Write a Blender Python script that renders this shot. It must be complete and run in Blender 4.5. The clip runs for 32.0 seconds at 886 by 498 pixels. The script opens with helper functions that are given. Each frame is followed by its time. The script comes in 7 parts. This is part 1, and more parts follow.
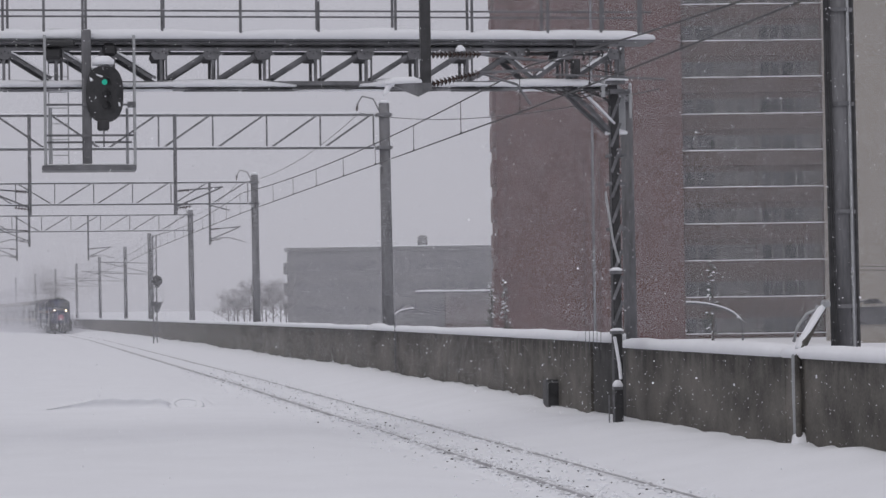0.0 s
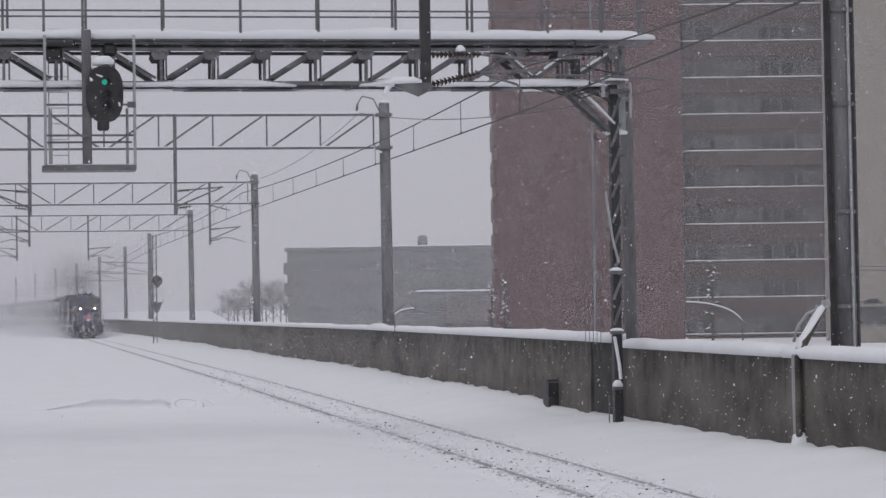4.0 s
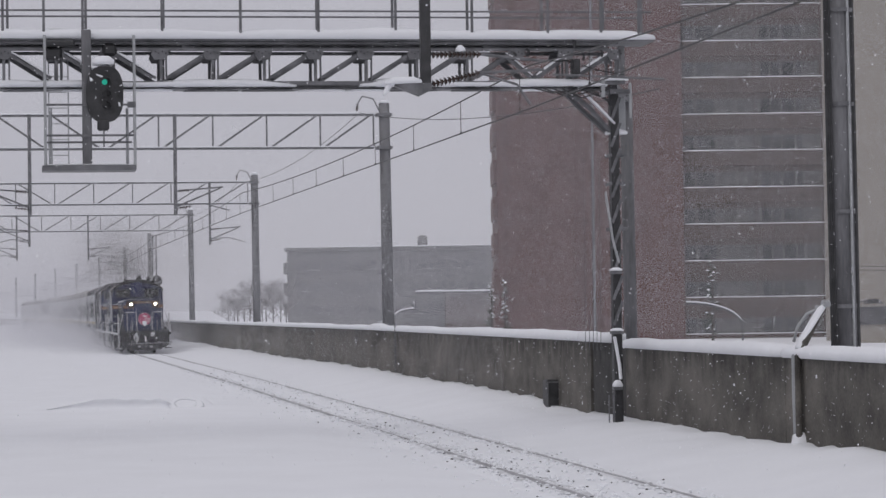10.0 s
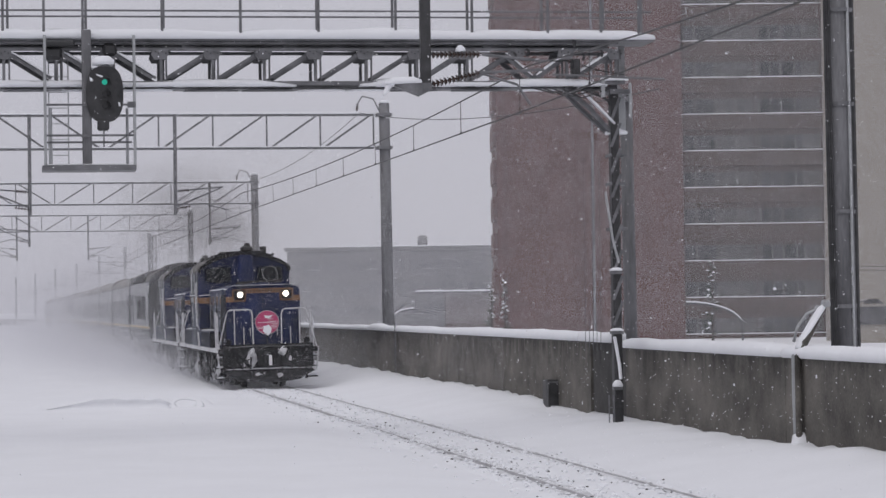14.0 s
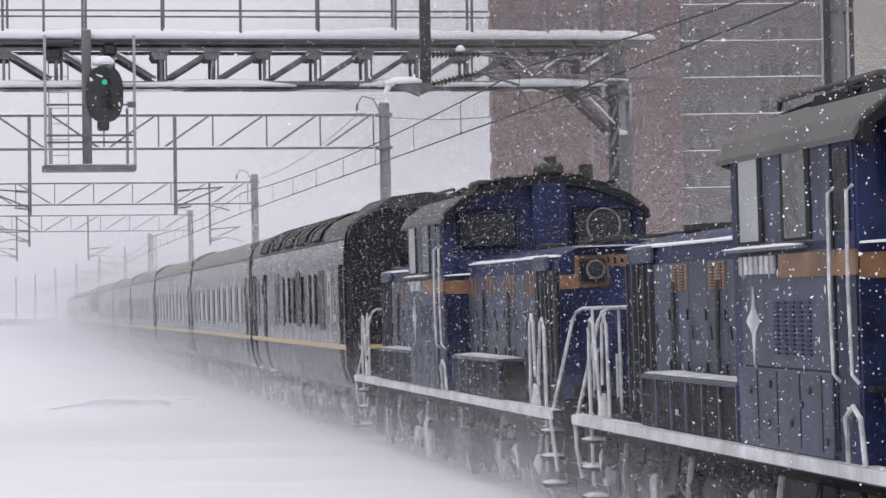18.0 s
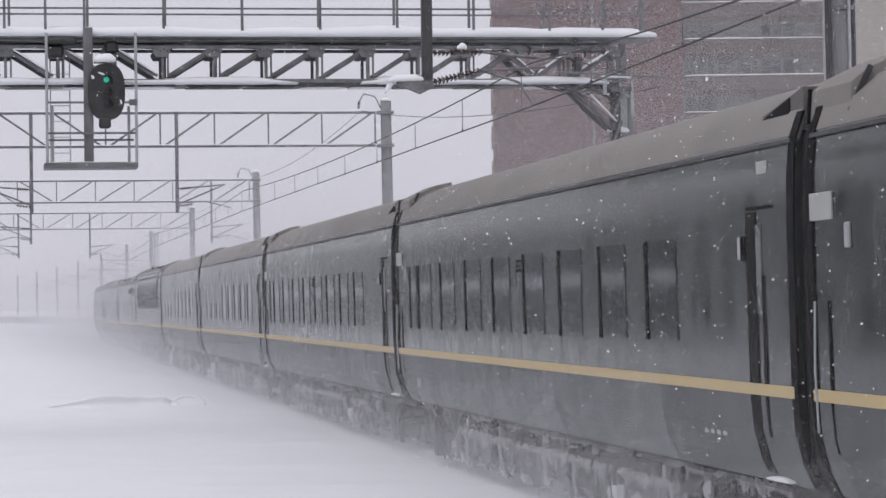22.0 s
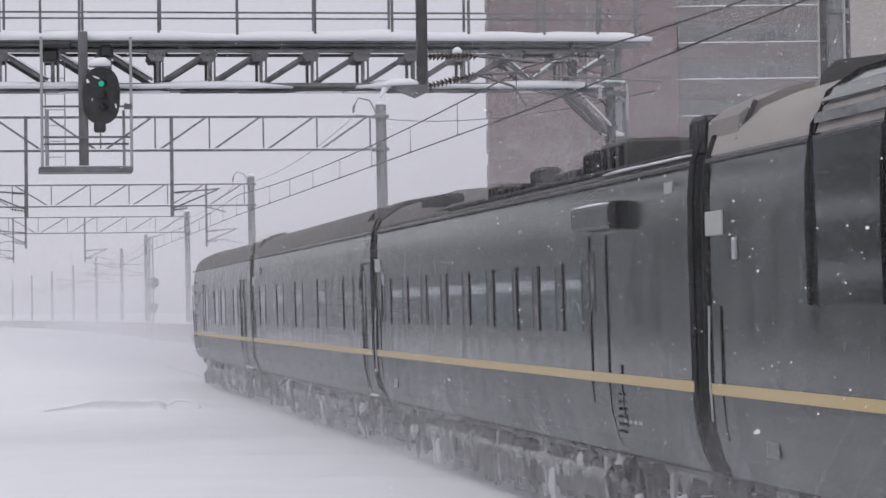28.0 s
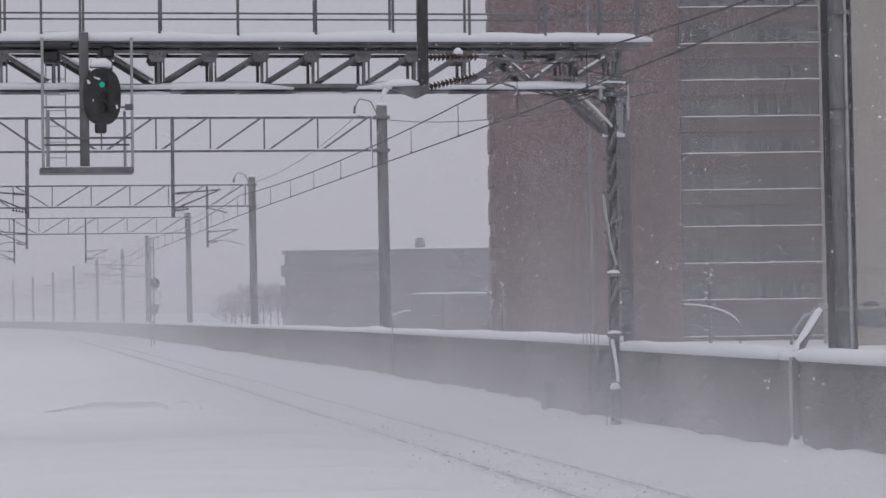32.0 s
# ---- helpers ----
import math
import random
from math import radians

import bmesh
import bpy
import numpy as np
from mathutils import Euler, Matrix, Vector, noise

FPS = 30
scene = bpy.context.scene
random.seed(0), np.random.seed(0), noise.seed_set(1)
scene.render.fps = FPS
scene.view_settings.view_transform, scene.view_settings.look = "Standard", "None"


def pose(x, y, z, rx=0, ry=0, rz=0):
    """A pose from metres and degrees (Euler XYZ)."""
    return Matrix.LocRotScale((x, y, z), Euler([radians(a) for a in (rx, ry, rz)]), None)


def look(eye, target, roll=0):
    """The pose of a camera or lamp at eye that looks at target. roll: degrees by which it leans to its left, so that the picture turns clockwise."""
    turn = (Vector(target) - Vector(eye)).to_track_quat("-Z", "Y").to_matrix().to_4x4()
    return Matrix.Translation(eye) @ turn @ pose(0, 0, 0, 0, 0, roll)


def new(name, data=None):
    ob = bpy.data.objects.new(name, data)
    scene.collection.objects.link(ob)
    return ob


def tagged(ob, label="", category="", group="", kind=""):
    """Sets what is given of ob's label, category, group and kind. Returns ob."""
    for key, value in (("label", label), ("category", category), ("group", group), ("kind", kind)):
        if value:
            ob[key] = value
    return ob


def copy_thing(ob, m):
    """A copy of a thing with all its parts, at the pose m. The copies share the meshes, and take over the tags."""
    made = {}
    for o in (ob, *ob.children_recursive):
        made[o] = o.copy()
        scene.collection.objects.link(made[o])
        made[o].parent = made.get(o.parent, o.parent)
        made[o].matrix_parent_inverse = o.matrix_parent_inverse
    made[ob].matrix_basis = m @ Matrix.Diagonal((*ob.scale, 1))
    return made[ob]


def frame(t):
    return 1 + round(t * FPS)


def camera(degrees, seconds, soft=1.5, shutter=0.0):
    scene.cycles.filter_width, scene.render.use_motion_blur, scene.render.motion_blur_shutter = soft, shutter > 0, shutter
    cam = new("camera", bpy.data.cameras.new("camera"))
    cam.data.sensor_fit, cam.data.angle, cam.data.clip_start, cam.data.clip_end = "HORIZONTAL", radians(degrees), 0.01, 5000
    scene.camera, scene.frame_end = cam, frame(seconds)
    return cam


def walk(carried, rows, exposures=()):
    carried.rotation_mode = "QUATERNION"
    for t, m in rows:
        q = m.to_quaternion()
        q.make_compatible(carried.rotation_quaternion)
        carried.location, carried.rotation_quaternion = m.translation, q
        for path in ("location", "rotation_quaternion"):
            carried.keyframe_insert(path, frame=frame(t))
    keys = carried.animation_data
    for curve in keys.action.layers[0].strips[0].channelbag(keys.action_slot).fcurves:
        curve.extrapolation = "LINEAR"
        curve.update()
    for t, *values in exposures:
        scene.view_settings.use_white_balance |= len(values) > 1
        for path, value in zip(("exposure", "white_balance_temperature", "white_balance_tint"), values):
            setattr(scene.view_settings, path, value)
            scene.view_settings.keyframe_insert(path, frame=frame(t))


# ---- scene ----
F = 4800.0                       # focal length in picture widths of 1568
EYE = Vector((0.0, 0.0, 2.3))    # on the platform, 2.3 m over the rail heads
cam = camera(2 * math.degrees(math.atan(784 / F)), 32.0, 1.5)
AIM = 0.0                        # pan, radians
TILT = 99 / F                    # upward tilt


def view(dx=0.0, dy=0.0):
    """The camera's pose, turned by a small shake."""
    a, e = AIM - dx / F, TILT + dy / F
    d = Vector((math.sin(a) * math.cos(e), math.cos(a) * math.cos(e), math.sin(e)))
    return look(EYE, EYE + 100 * d, -0.8)


# the tripod stands still until the train's wind shakes it
SHAKE = ((0, 0, 0), (17, 0, 0), (18, 0, 0), (18.5, 0.3, 0), (19, 1, -1), (19.5, 1, -4.5), (20, 4, -3), (20.5, 3, -2),
         (21, 3, -2), (21.5, 3, -5), (22, 3, -4), (22.5, 1, -4.5), (23, -1.5, -5), (23.5, -3, -2), (24, -4.5, -2.5),
         (24.5, -5, -2.5), (25, -6, -0.5), (25.5, -5.5, -2), (26.5, -7, -1), (27.5, -8, 0), (28, -6, 3), (28.5, -5, 4.5),
         (29, -5, 0), (29.5, -2, -2), (30, -2, 0), (30.5, -2, 3.5), (31, -2, 2), (31.5, -4, 3.5), (32, -4.5, 4.5))
walk(cam, [(t, view(dx, dy)) for t, dx, dy in SHAKE],
     [(0, -0.05), (12, -0.03), (14.5, 0.15), (16.5, 0.42), (17.5, 0.62), (19, 0.62), (21, 0.45), (23, 0.42), (25.5, 0.4), (28, 0.38), (29.5, 0.3), (31, 0.12), (32, -0.1)])

# ---- light: thick overcast with falling snow ----
world = bpy.data.worlds.new("overcast_sky")
scene.world = world
world.use_nodes = True
wn, wl = world.node_tree.nodes, world.node_tree.links
sky = wn.new("ShaderNodeTexSky")
sky.sky_type, sky.sun_disc = "NISHITA", False
sky.sun_elevation, sky.sun_rotation = radians(42), radians(200)
grey = wn.new("ShaderNodeHueSaturation")
grey.inputs["Saturation"].default_value = 0.12
cloud = wn.new("ShaderNodeMix")
cloud.data_type = "RGBA"
cloud.inputs[0].default_value = 0.9
cloud.inputs[7].default_value = (4.7, 4.64, 5.2, 1)
wl.new(sky.outputs["Color"], grey.inputs["Color"])
wl.new(grey.outputs["Color"], cloud.inputs[6])
wl.new(cloud.outputs[2], wn["Background"].inputs["Color"])
wn["Background"].inputs["Strength"].default_value = 0.1
sun = new("sun", bpy.data.lights.new("sun", "SUN"))
sun.data.energy, sun.data.angle, sun.data.color = 0.75, radians(60), (1, 0.98, 0.97)
sun.matrix_world = look((-30, -40, 90), (0, 0, 0))

# ---- the line of the track ----
# the rails run away from the eye and to its left; y is the way along the view, in metres
def cx(y):
    """x of the track's centre line at y."""
    x = -3.1 - 0.161 * (y - 65)
    if y > 211:
        q = min(y, 700) - 211
        x -= 0.00013 * q * q
        if y > 700:
            x -= 0.127 * (y - 700)
    return x


def slope(y):
    return (cx(y + 0.5) - cx(y - 0.5))


def sink(y):
    """The line falls gently away from the station."""
    return -0.0017 * max(0.0, min(y, 900) - 85)


def on_track(y, off=0.0, z=0.0, turn=0.0):
    """A pose at y along the track, off metres to the right of its centre; local y runs along the track."""
    a = math.atan(slope(y))
    return pose(cx(y) + off * math.cos(a), y - off * math.sin(a), z + sink(y), 0, 0, -math.degrees(a) + turn)


def place(y, off=0.0, z=0.0):
    return on_track(y, off, z).translation


STEP = 1.0
YS = np.arange(-420.0, 900.0, STEP)
XS = np.array([cx(float(y)) for y in YS])
ARC = np.concatenate(([0.0], np.cumsum(np.hypot(np.diff(XS), np.diff(YS)))))


def y_of(s):
    return float(np.interp(s, ARC, YS))


def s_of(y):
    return float(np.interp(y, YS, ARC))

# ---- materials ----
def material(name, color, rough=0.6, metal=0.0, spread=0.12, scale=6.0, fine=60.0, bump=0.15, bump_depth=0.01, spec=0.5, tint=None, streak=0.0, per_piece=0.0, along=1.0, per_lump=0.0):
    """A painted or mineral surface with coarse stains, fine grain and a fine relief."""
    m = bpy.data.materials.new(name)
    m.use_nodes = True
    n, l = m.node_tree.nodes, m.node_tree.links
    b = n["Principled BSDF"]
    co = n.new("ShaderNodeTexCoord")
    geo = n.new("ShaderNodeNewGeometry")
    mapn = n.new("ShaderNodeMapping")
    mapn.inputs["Scale"].default_value = (1, along, 1 - streak * 0.9)
    l.new(co.outputs["Object"], mapn.inputs["Vector"])
    big, small = n.new("ShaderNodeTexNoise"), n.new("ShaderNodeTexNoise")
    big.inputs["Scale"].default_value, big.inputs["Detail"].default_value = scale, 6
    small.inputs["Scale"].default_value, small.inputs["Detail"].default_value = fine, 4
    l.new(mapn.outputs[0], big.inputs["Vector"])
    l.new(mapn.outputs[0], small.inputs["Vector"])
    add = n.new("ShaderNodeMath")
    add.operation = "MULTIPLY_ADD"
    l.new(small.outputs["Fac"], add.inputs[0])
    add.inputs[1].default_value = 0.4
    l.new(big.outputs["Fac"], add.inputs[2])
    ramp = n.new("ShaderNodeMapRange")
    ramp.inputs[1].default_value, ramp.inputs[2].default_value = 0.4, 1.0
    l.new(add.outputs[0], ramp.inputs[0])
    mix = n.new("ShaderNodeMix")
    mix.data_type = "RGBA"
    c = color
    t = tint or c
    mix.inputs[6].default_value = (c[0] * (1 - spread), c[1] * (1 - spread), c[2] * (1 - spread), 1)
    mix.inputs[7].default_value = (min(1, t[0] * (1 + spread)), min(1, t[1] * (1 + spread)), min(1, t[2] * (1 + spread)), 1)
    l.new(ramp.outputs[0], mix.inputs[0])
    out = mix.outputs[2]
    if per_piece:
        info = n.new("ShaderNodeObjectInfo")
        hs = n.new("ShaderNodeHueSaturation")
        mr = n.new("ShaderNodeMapRange")
        mr.inputs[3].default_value, mr.inputs[4].default_value = 1 - per_piece, 1 + per_piece
        l.new(info.outputs["Random"], mr.inputs[0])
        l.new(mr.outputs[0], hs.inputs["Value"])
        l.new(out, hs.inputs["Color"])
        out = hs.outputs["Color"]
    if per_lump:
        # a share of the loose lumps is clean snow
        step = n.new("ShaderNodeMapRange")
        step.inputs[1].default_value, step.inputs[2].default_value = 1 - per_lump - 0.12, 1 - per_lump + 0.12
        l.new(geo.outputs["Random Per Island"], step.inputs[0])
        lump = n.new("ShaderNodeMix")
        lump.data_type = "RGBA"
        lump.inputs[7].default_value = (0.62, 0.62, 0.64, 1)
        l.new(step.outputs[0], lump.inputs[0])
        l.new(out, lump.inputs[6])
        out = lump.outputs[2]
    l.new(out, b.inputs["Base Color"])
    b.inputs["Roughness"].default_value, b.inputs["Metallic"].default_value = rough, metal
    b.inputs["Specular IOR Level"].default_value = spec
    rr = n.new("ShaderNodeMapRange")
    rr.inputs[3].default_value, rr.inputs[4].default_value = max(0.02, rough - min(0.12, rough * 0.4)), min(1, rough + min(0.12, rough * 0.4))
    l.new(ramp.outputs[0], rr.inputs[0])
    l.new(rr.outputs[0], b.inputs["Roughness"])
    if bump:
        bn = n.new("ShaderNodeBump")
        bn.inputs["Strength"].default_value, bn.inputs["Distance"].default_value = bump, bump_depth
        l.new(add.outputs[0], bn.inputs["Height"])
        l.new(bn.outputs[0], b.inputs["Normal"])
    return m


def glow(name, color, strength):
    m = bpy.data.materials.new(name)
    m.use_nodes = True
    b = m.node_tree.nodes["Principled BSDF"]
    b.inputs["Base Color"].default_value = (*color, 1)
    b.inputs["Emission Color"].default_value = (*color, 1)
    b.inputs["Emission Strength"].default_value = strength
    return m


SNOW = material("snow", (0.84, 0.85, 0.88), 0.8, spread=0.03, scale=0.7, fine=9, bump=0.25, bump_depth=0.05, spec=0.2)
SNOW_CAP = material("snow_cap", (0.86, 0.87, 0.9), 0.8, spread=0.03, scale=3, fine=30, bump=0.3, bump_depth=0.02, spec=0.2)
FLAKE = material("snowflake", (0.9, 0.9, 0.93), 0.9, spread=0.02, bump=0, spec=0.0)


def concrete(name, dark, mid, pale):
    """Old concrete: broad blotches, a fine pitted grain and ragged drip stains from the top edge."""
    m = material(name, mid, 0.85, spread=0.1, scale=3, fine=30, bump=0.5, per_piece=0.1)
    n, l = m.node_tree.nodes, m.node_tree.links
    b = n["Principled BSDF"]
    co = n.new("ShaderNodeTexCoord")
    fields = []
    for size, detail in (((0.8, 0.5, 1.1), 6), ((2.8, 1.9, 2.2), 5), ((8.0, 5.0, 1.3), 4), ((28.0, 22.0, 22.0), 3)):
        mp, no = n.new("ShaderNodeMapping"), n.new("ShaderNodeTexNoise")
        mp.inputs["Scale"].default_value = size
        no.inputs["Scale"].default_value, no.inputs["Detail"].default_value = 1.0, detail
        l.new(co.outputs["Object"], mp.inputs["Vector"])
        l.new(mp.outputs[0], no.inputs["Vector"])
        fields.append(no.outputs["Fac"])
    total = fields[0]
    for f, k in zip(fields[1:], (0.7, 0.2, 0.5)):
        ma = n.new("ShaderNodeMath")
        ma.operation = "MULTIPLY_ADD"
        ma.inputs[1].default_value = k
        l.new(f, ma.inputs[0])
        l.new(total, ma.inputs[2])
        total = ma.outputs[0]
    ramp = n.new("ShaderNodeValToRGB")
    ramp.color_ramp.elements[0].position, ramp.color_ramp.elements[1].position = 0.34, 0.68
    ramp.color_ramp.elements[0].color, ramp.color_ramp.elements[1].color = (*dark, 1), (*pale, 1)
    e = ramp.color_ramp.elements.new(0.5)
    e.color = (*mid, 1)
    sc = n.new("ShaderNodeMath")
    sc.operation = "MULTIPLY"
    sc.inputs[1].default_value = 1 / 2.4
    l.new(total, sc.inputs[0])
    # drips: a ragged stain that runs down from the coping, deeper in some streaks
    axes, high, drip, stain = n.new("ShaderNodeSeparateXYZ"), n.new("ShaderNodeMapRange"), n.new("ShaderNodeMapRange"), n.new("ShaderNodeMath")
    l.new(co.outputs["Object"], axes.inputs[0])
    l.new(axes.outputs[2], high.inputs[0])
    high.inputs[1].default_value, high.inputs[2].default_value = 0.85, 1.5
    l.new(fields[2], drip.inputs[0])
    drip.inputs[1].default_value, drip.inputs[2].default_value, drip.inputs[4].default_value = 0.38, 0.66, 0.2
    stain.operation = "MULTIPLY"
    l.new(high.outputs[0], stain.inputs[0])
    l.new(drip.outputs[0], stain.inputs[1])
    wet = n.new("ShaderNodeMath")
    wet.operation = "SUBTRACT"
    l.new(sc.outputs[0], wet.inputs[0])
    l.new(stain.outputs[0], wet.inputs[1])
    l.new(wet.outputs[0], ramp.inputs[0])
    shade = n["Hue/Saturation/Value"]
    l.new(ramp.outputs[0], shade.inputs["Color"])
    return m


CONCRETE = concrete("weathered_concrete", (0.055, 0.051, 0.046), (0.135, 0.126, 0.113), (0.225, 0.207, 0.183))
CONCRETE_DARK = concrete("darker_concrete", (0.035, 0.034, 0.033), (0.07, 0.068, 0.066), (0.11, 0.107, 0.102))
POLE = material("pole_concrete", (0.1, 0.1, 0.104), 0.8, spread=0.25, scale=3.5, fine=30, streak=0.92, tint=(0.2, 0.2, 0.21))
STEEL = material("galvanised_steel", (0.11, 0.113, 0.118), 0.55, metal=0.2, spread=0.35, scale=4, fine=40, tint=(0.19, 0.19, 0.2))
STEEL_LIGHT = material("bright_galvanised_pipe", (0.4, 0.41, 0.42), 0.5, metal=0.2, spread=0.2, scale=4, fine=40)
BLACK = material("black_painted_metal", (0.022, 0.022, 0.024), 0.5, spread=0.4, scale=5, fine=40, tint=(0.05, 0.05, 0.052))
RAIL = material("frosted_rail_steel", (0.12, 0.115, 0.11), 0.6, metal=0.1, spread=0.5, scale=2.2, fine=9, tint=(0.46, 0.46, 0.47))
WIRE = material("contact_wire", (0.05, 0.05, 0.052), 0.5, metal=0.3, spread=0.2)
INSULATOR = material("brown_porcelain", (0.06, 0.04, 0.035), 0.25, spread=0.2)
BRICK = material("brown_tiled_facade", (0.108, 0.05, 0.043), 0.75, spread=0.16, scale=0.5, fine=7, bump=0.4, bump_depth=0.02)
BALCONY = material("balcony_render", (0.088, 0.06, 0.05), 0.8, spread=0.18, scale=0.6, fine=6)
BEIGE = material("beige_render", (0.29, 0.265, 0.225), 0.8, spread=0.06, scale=0.4, fine=7)
GREY_WALL = material("grey_render", (0.06, 0.06, 0.063), 0.8, spread=0.25, scale=0.3, fine=3)
# far building's wall, lightened: distance haze is put into the colour
OFFICE_WALL = material("hazed_grey_render", (0.158, 0.158, 0.155), 0.8, spread=0.2, scale=0.3, fine=3)
GLASS_DARK = material("dark_window_glass", (0.042, 0.041, 0.043), 0.15, spread=0.1, spec=0.35, bump=0)
FRAME_PALE = material("pale_window_frame", (0.135, 0.122, 0.115), 0.5, spread=0.1)
BARK = material("dark_bark", (0.085, 0.075, 0.07), 0.9, spread=0.3, scale=8, fine=40)
NEEDLE = material("conifer_needles", (0.03, 0.045, 0.03), 0.8, spread=0.4, scale=3, fine=20)
# grey snow tones; the shade of the rail grooves is put into them
SNOW_SHADE = material("grey_shaded_snow", (0.26, 0.26, 0.27), 0.8, spread=0.15, scale=1.5, fine=18, bump=0.3, tint=(0.44, 0.44, 0.46))
SNOW_SHADE_PALE = material("pale_shaded_snow", (0.5, 0.505, 0.525), 0.8, spread=0.1, scale=1.2, fine=18, bump=0.3, tint=(0.8, 0.805, 0.83))
TOWER_PANE = material("dull_flat_window", (0.058, 0.058, 0.06), 0.3, spread=0.15, spec=0.3, bump=0, per_piece=0.25)
DIM_PANE = material("dark_flat_window", (0.03, 0.03, 0.032), 0.3, spread=0.15, spec=0.3, bump=0, per_piece=0.3)
CURTAIN_PANE = material("curtained_flat_window", (0.105, 0.102, 0.1), 0.3, spread=0.15, spec=0.3, bump=0, per_piece=0.2)
TOWER_FRAME = material("grey_flat_window_frame", (0.165, 0.16, 0.155), 0.6, spread=0.1)
TOWER_BAND = material("grey_green_infill", (0.088, 0.083, 0.078), 0.7, spread=0.15, scale=1.0, fine=8)
# far building's glass, its contrast lowered by painted haze
HAZED_PANE = material("hazed_office_window", (0.105, 0.105, 0.107), 0.4, spread=0.1, spec=0.3, bump=0)
# bark tone of the far trees, paler with haze painted in
TWIG = material("hazed_grey_brown_twigs", (0.13, 0.12, 0.115), 0.9, spread=0.3, scale=8, fine=40)
DIRT = material("ballast_grit", (0.1, 0.095, 0.09), 0.9, spread=0.4, scale=5, fine=30)
GREEN_LAMP = glow("green_signal_lens", (0.02, 0.5, 0.34), 0.22)
LENS_OFF = material("unlit_signal_lens", (0.02, 0.02, 0.022), 0.15, spread=0.1, bump=0)


# ---- mesh helpers ----
def part(name, bm, mat, parent=None, label="", smooth=False):
    """Links a bmesh as one mesh object under a thing or part."""
    me = bpy.data.meshes.new(name)
    bm.to_mesh(me)
    bm.free()
    return part_of(name, me, mat, parent, label, smooth)


def part_of(name, me, mat, parent=None, label="", smooth=False):
    if mat and not me.materials:
        me.materials.append(mat)
    if smooth:
        me.polygons.foreach_set("use_smooth", [True] * len(me.polygons))
    ob = new(name, me)
    if parent:
        ob.parent = parent
    if label:
        tagged(ob, label)
    return ob


def thing(name, m, label, category, group="", kind=""):
    ob = new(name)
    ob.matrix_basis = m
    return tagged(ob, label, category, group, kind)


def box(bm, c, s, bev=0.0, turn=None):
    """A box round c of size s, its edges bevelled."""
    m = Matrix.Translation(c) @ (turn.to_4x4() if turn else Matrix()) @ Matrix.Diagonal((*s, 1))
    g = bmesh.ops.create_cube(bm, size=1, matrix=m)
    if bev:
        es = list({e for v in g["verts"] for e in v.link_edges})
        bmesh.ops.bevel(bm, geom=es, offset=bev, segments=1, affect="EDGES", profile=0.5)
    return bm


def B(c, s, bev=0.0, turn=None):
    return box(bmesh.new(), c, s, bev, turn)


def beam(bm, p, q, w, h):
    """A square bar from p to q."""
    p, q = Vector(p), Vector(q)
    d = q - p
    m = Matrix.Translation((p + q) / 2) @ d.to_track_quat("Y", "Z").to_matrix().to_4x4() @ Matrix.Diagonal((w, d.length, h, 1))
    bmesh.ops.create_cube(bm, size=1, matrix=m)
    return bm


def tube(bm, pts, r, n=6, r2=None):
    """A round bar along points, tapering to r2."""
    pts = [Vector(p) for p in pts]
    rings = []
    for i, p in enumerate(pts):
        d = (pts[min(i + 1, len(pts) - 1)] - pts[max(i - 1, 0)]).normalized()
        a = d.cross(Vector((0.13, 0.37, 0.92)) if abs(d.z) < 0.95 else Vector((1, 0.2, 0))).normalized()
        b = d.cross(a)
        k = r if r2 is None else r + (r2 - r) * i / (len(pts) - 1)
        rings.append([bm.verts.new(p + (a * math.cos(6.2832 * j / n) + b * math.sin(6.2832 * j / n)) * k) for j in range(n)])
    for u, v in zip(rings, rings[1:]):
        for j in range(n):
            bm.faces.new((u[j], u[(j + 1) % n], v[(j + 1) % n], v[j]))
    bm.faces.new(rings[0][::-1])
    bm.faces.new(rings[-1])
    return bm


def prism(bm, outline, a, b, axis="y"):
    """An outline of (u, v) drawn out from a to b along an axis."""
    def at(u, v, w):
        return {"y": (u, w, v), "x": (w, u, v), "z": (u, v, w)}[axis]
    lo = [bm.verts.new(at(u, v, a)) for u, v in outline]
    hi = [bm.verts.new(at(u, v, b)) for u, v in outline]
    n = len(outline)
    for i in range(n):
        bm.faces.new((lo[i], lo[(i + 1) % n], hi[(i + 1) % n], hi[i]))
    bm.faces.new(lo[::-1])
    bm.faces.new(hi)
    bmesh.ops.recalc_face_normals(bm, faces=bm.faces)
    return bm


def disc(bm, c, r, h, axis="y", n=24, r2=None):
    m = Matrix.Translation(c) @ {"y": Matrix.Rotation(math.pi / 2, 4, "X"), "x": Matrix.Rotation(math.pi / 2, 4, "Y"), "z": Matrix()}[axis]
    bmesh.ops.create_cone(bm, cap_ends=True, segments=n, radius1=r, radius2=r if r2 is None else r2, depth=h, matrix=m)
    return bm


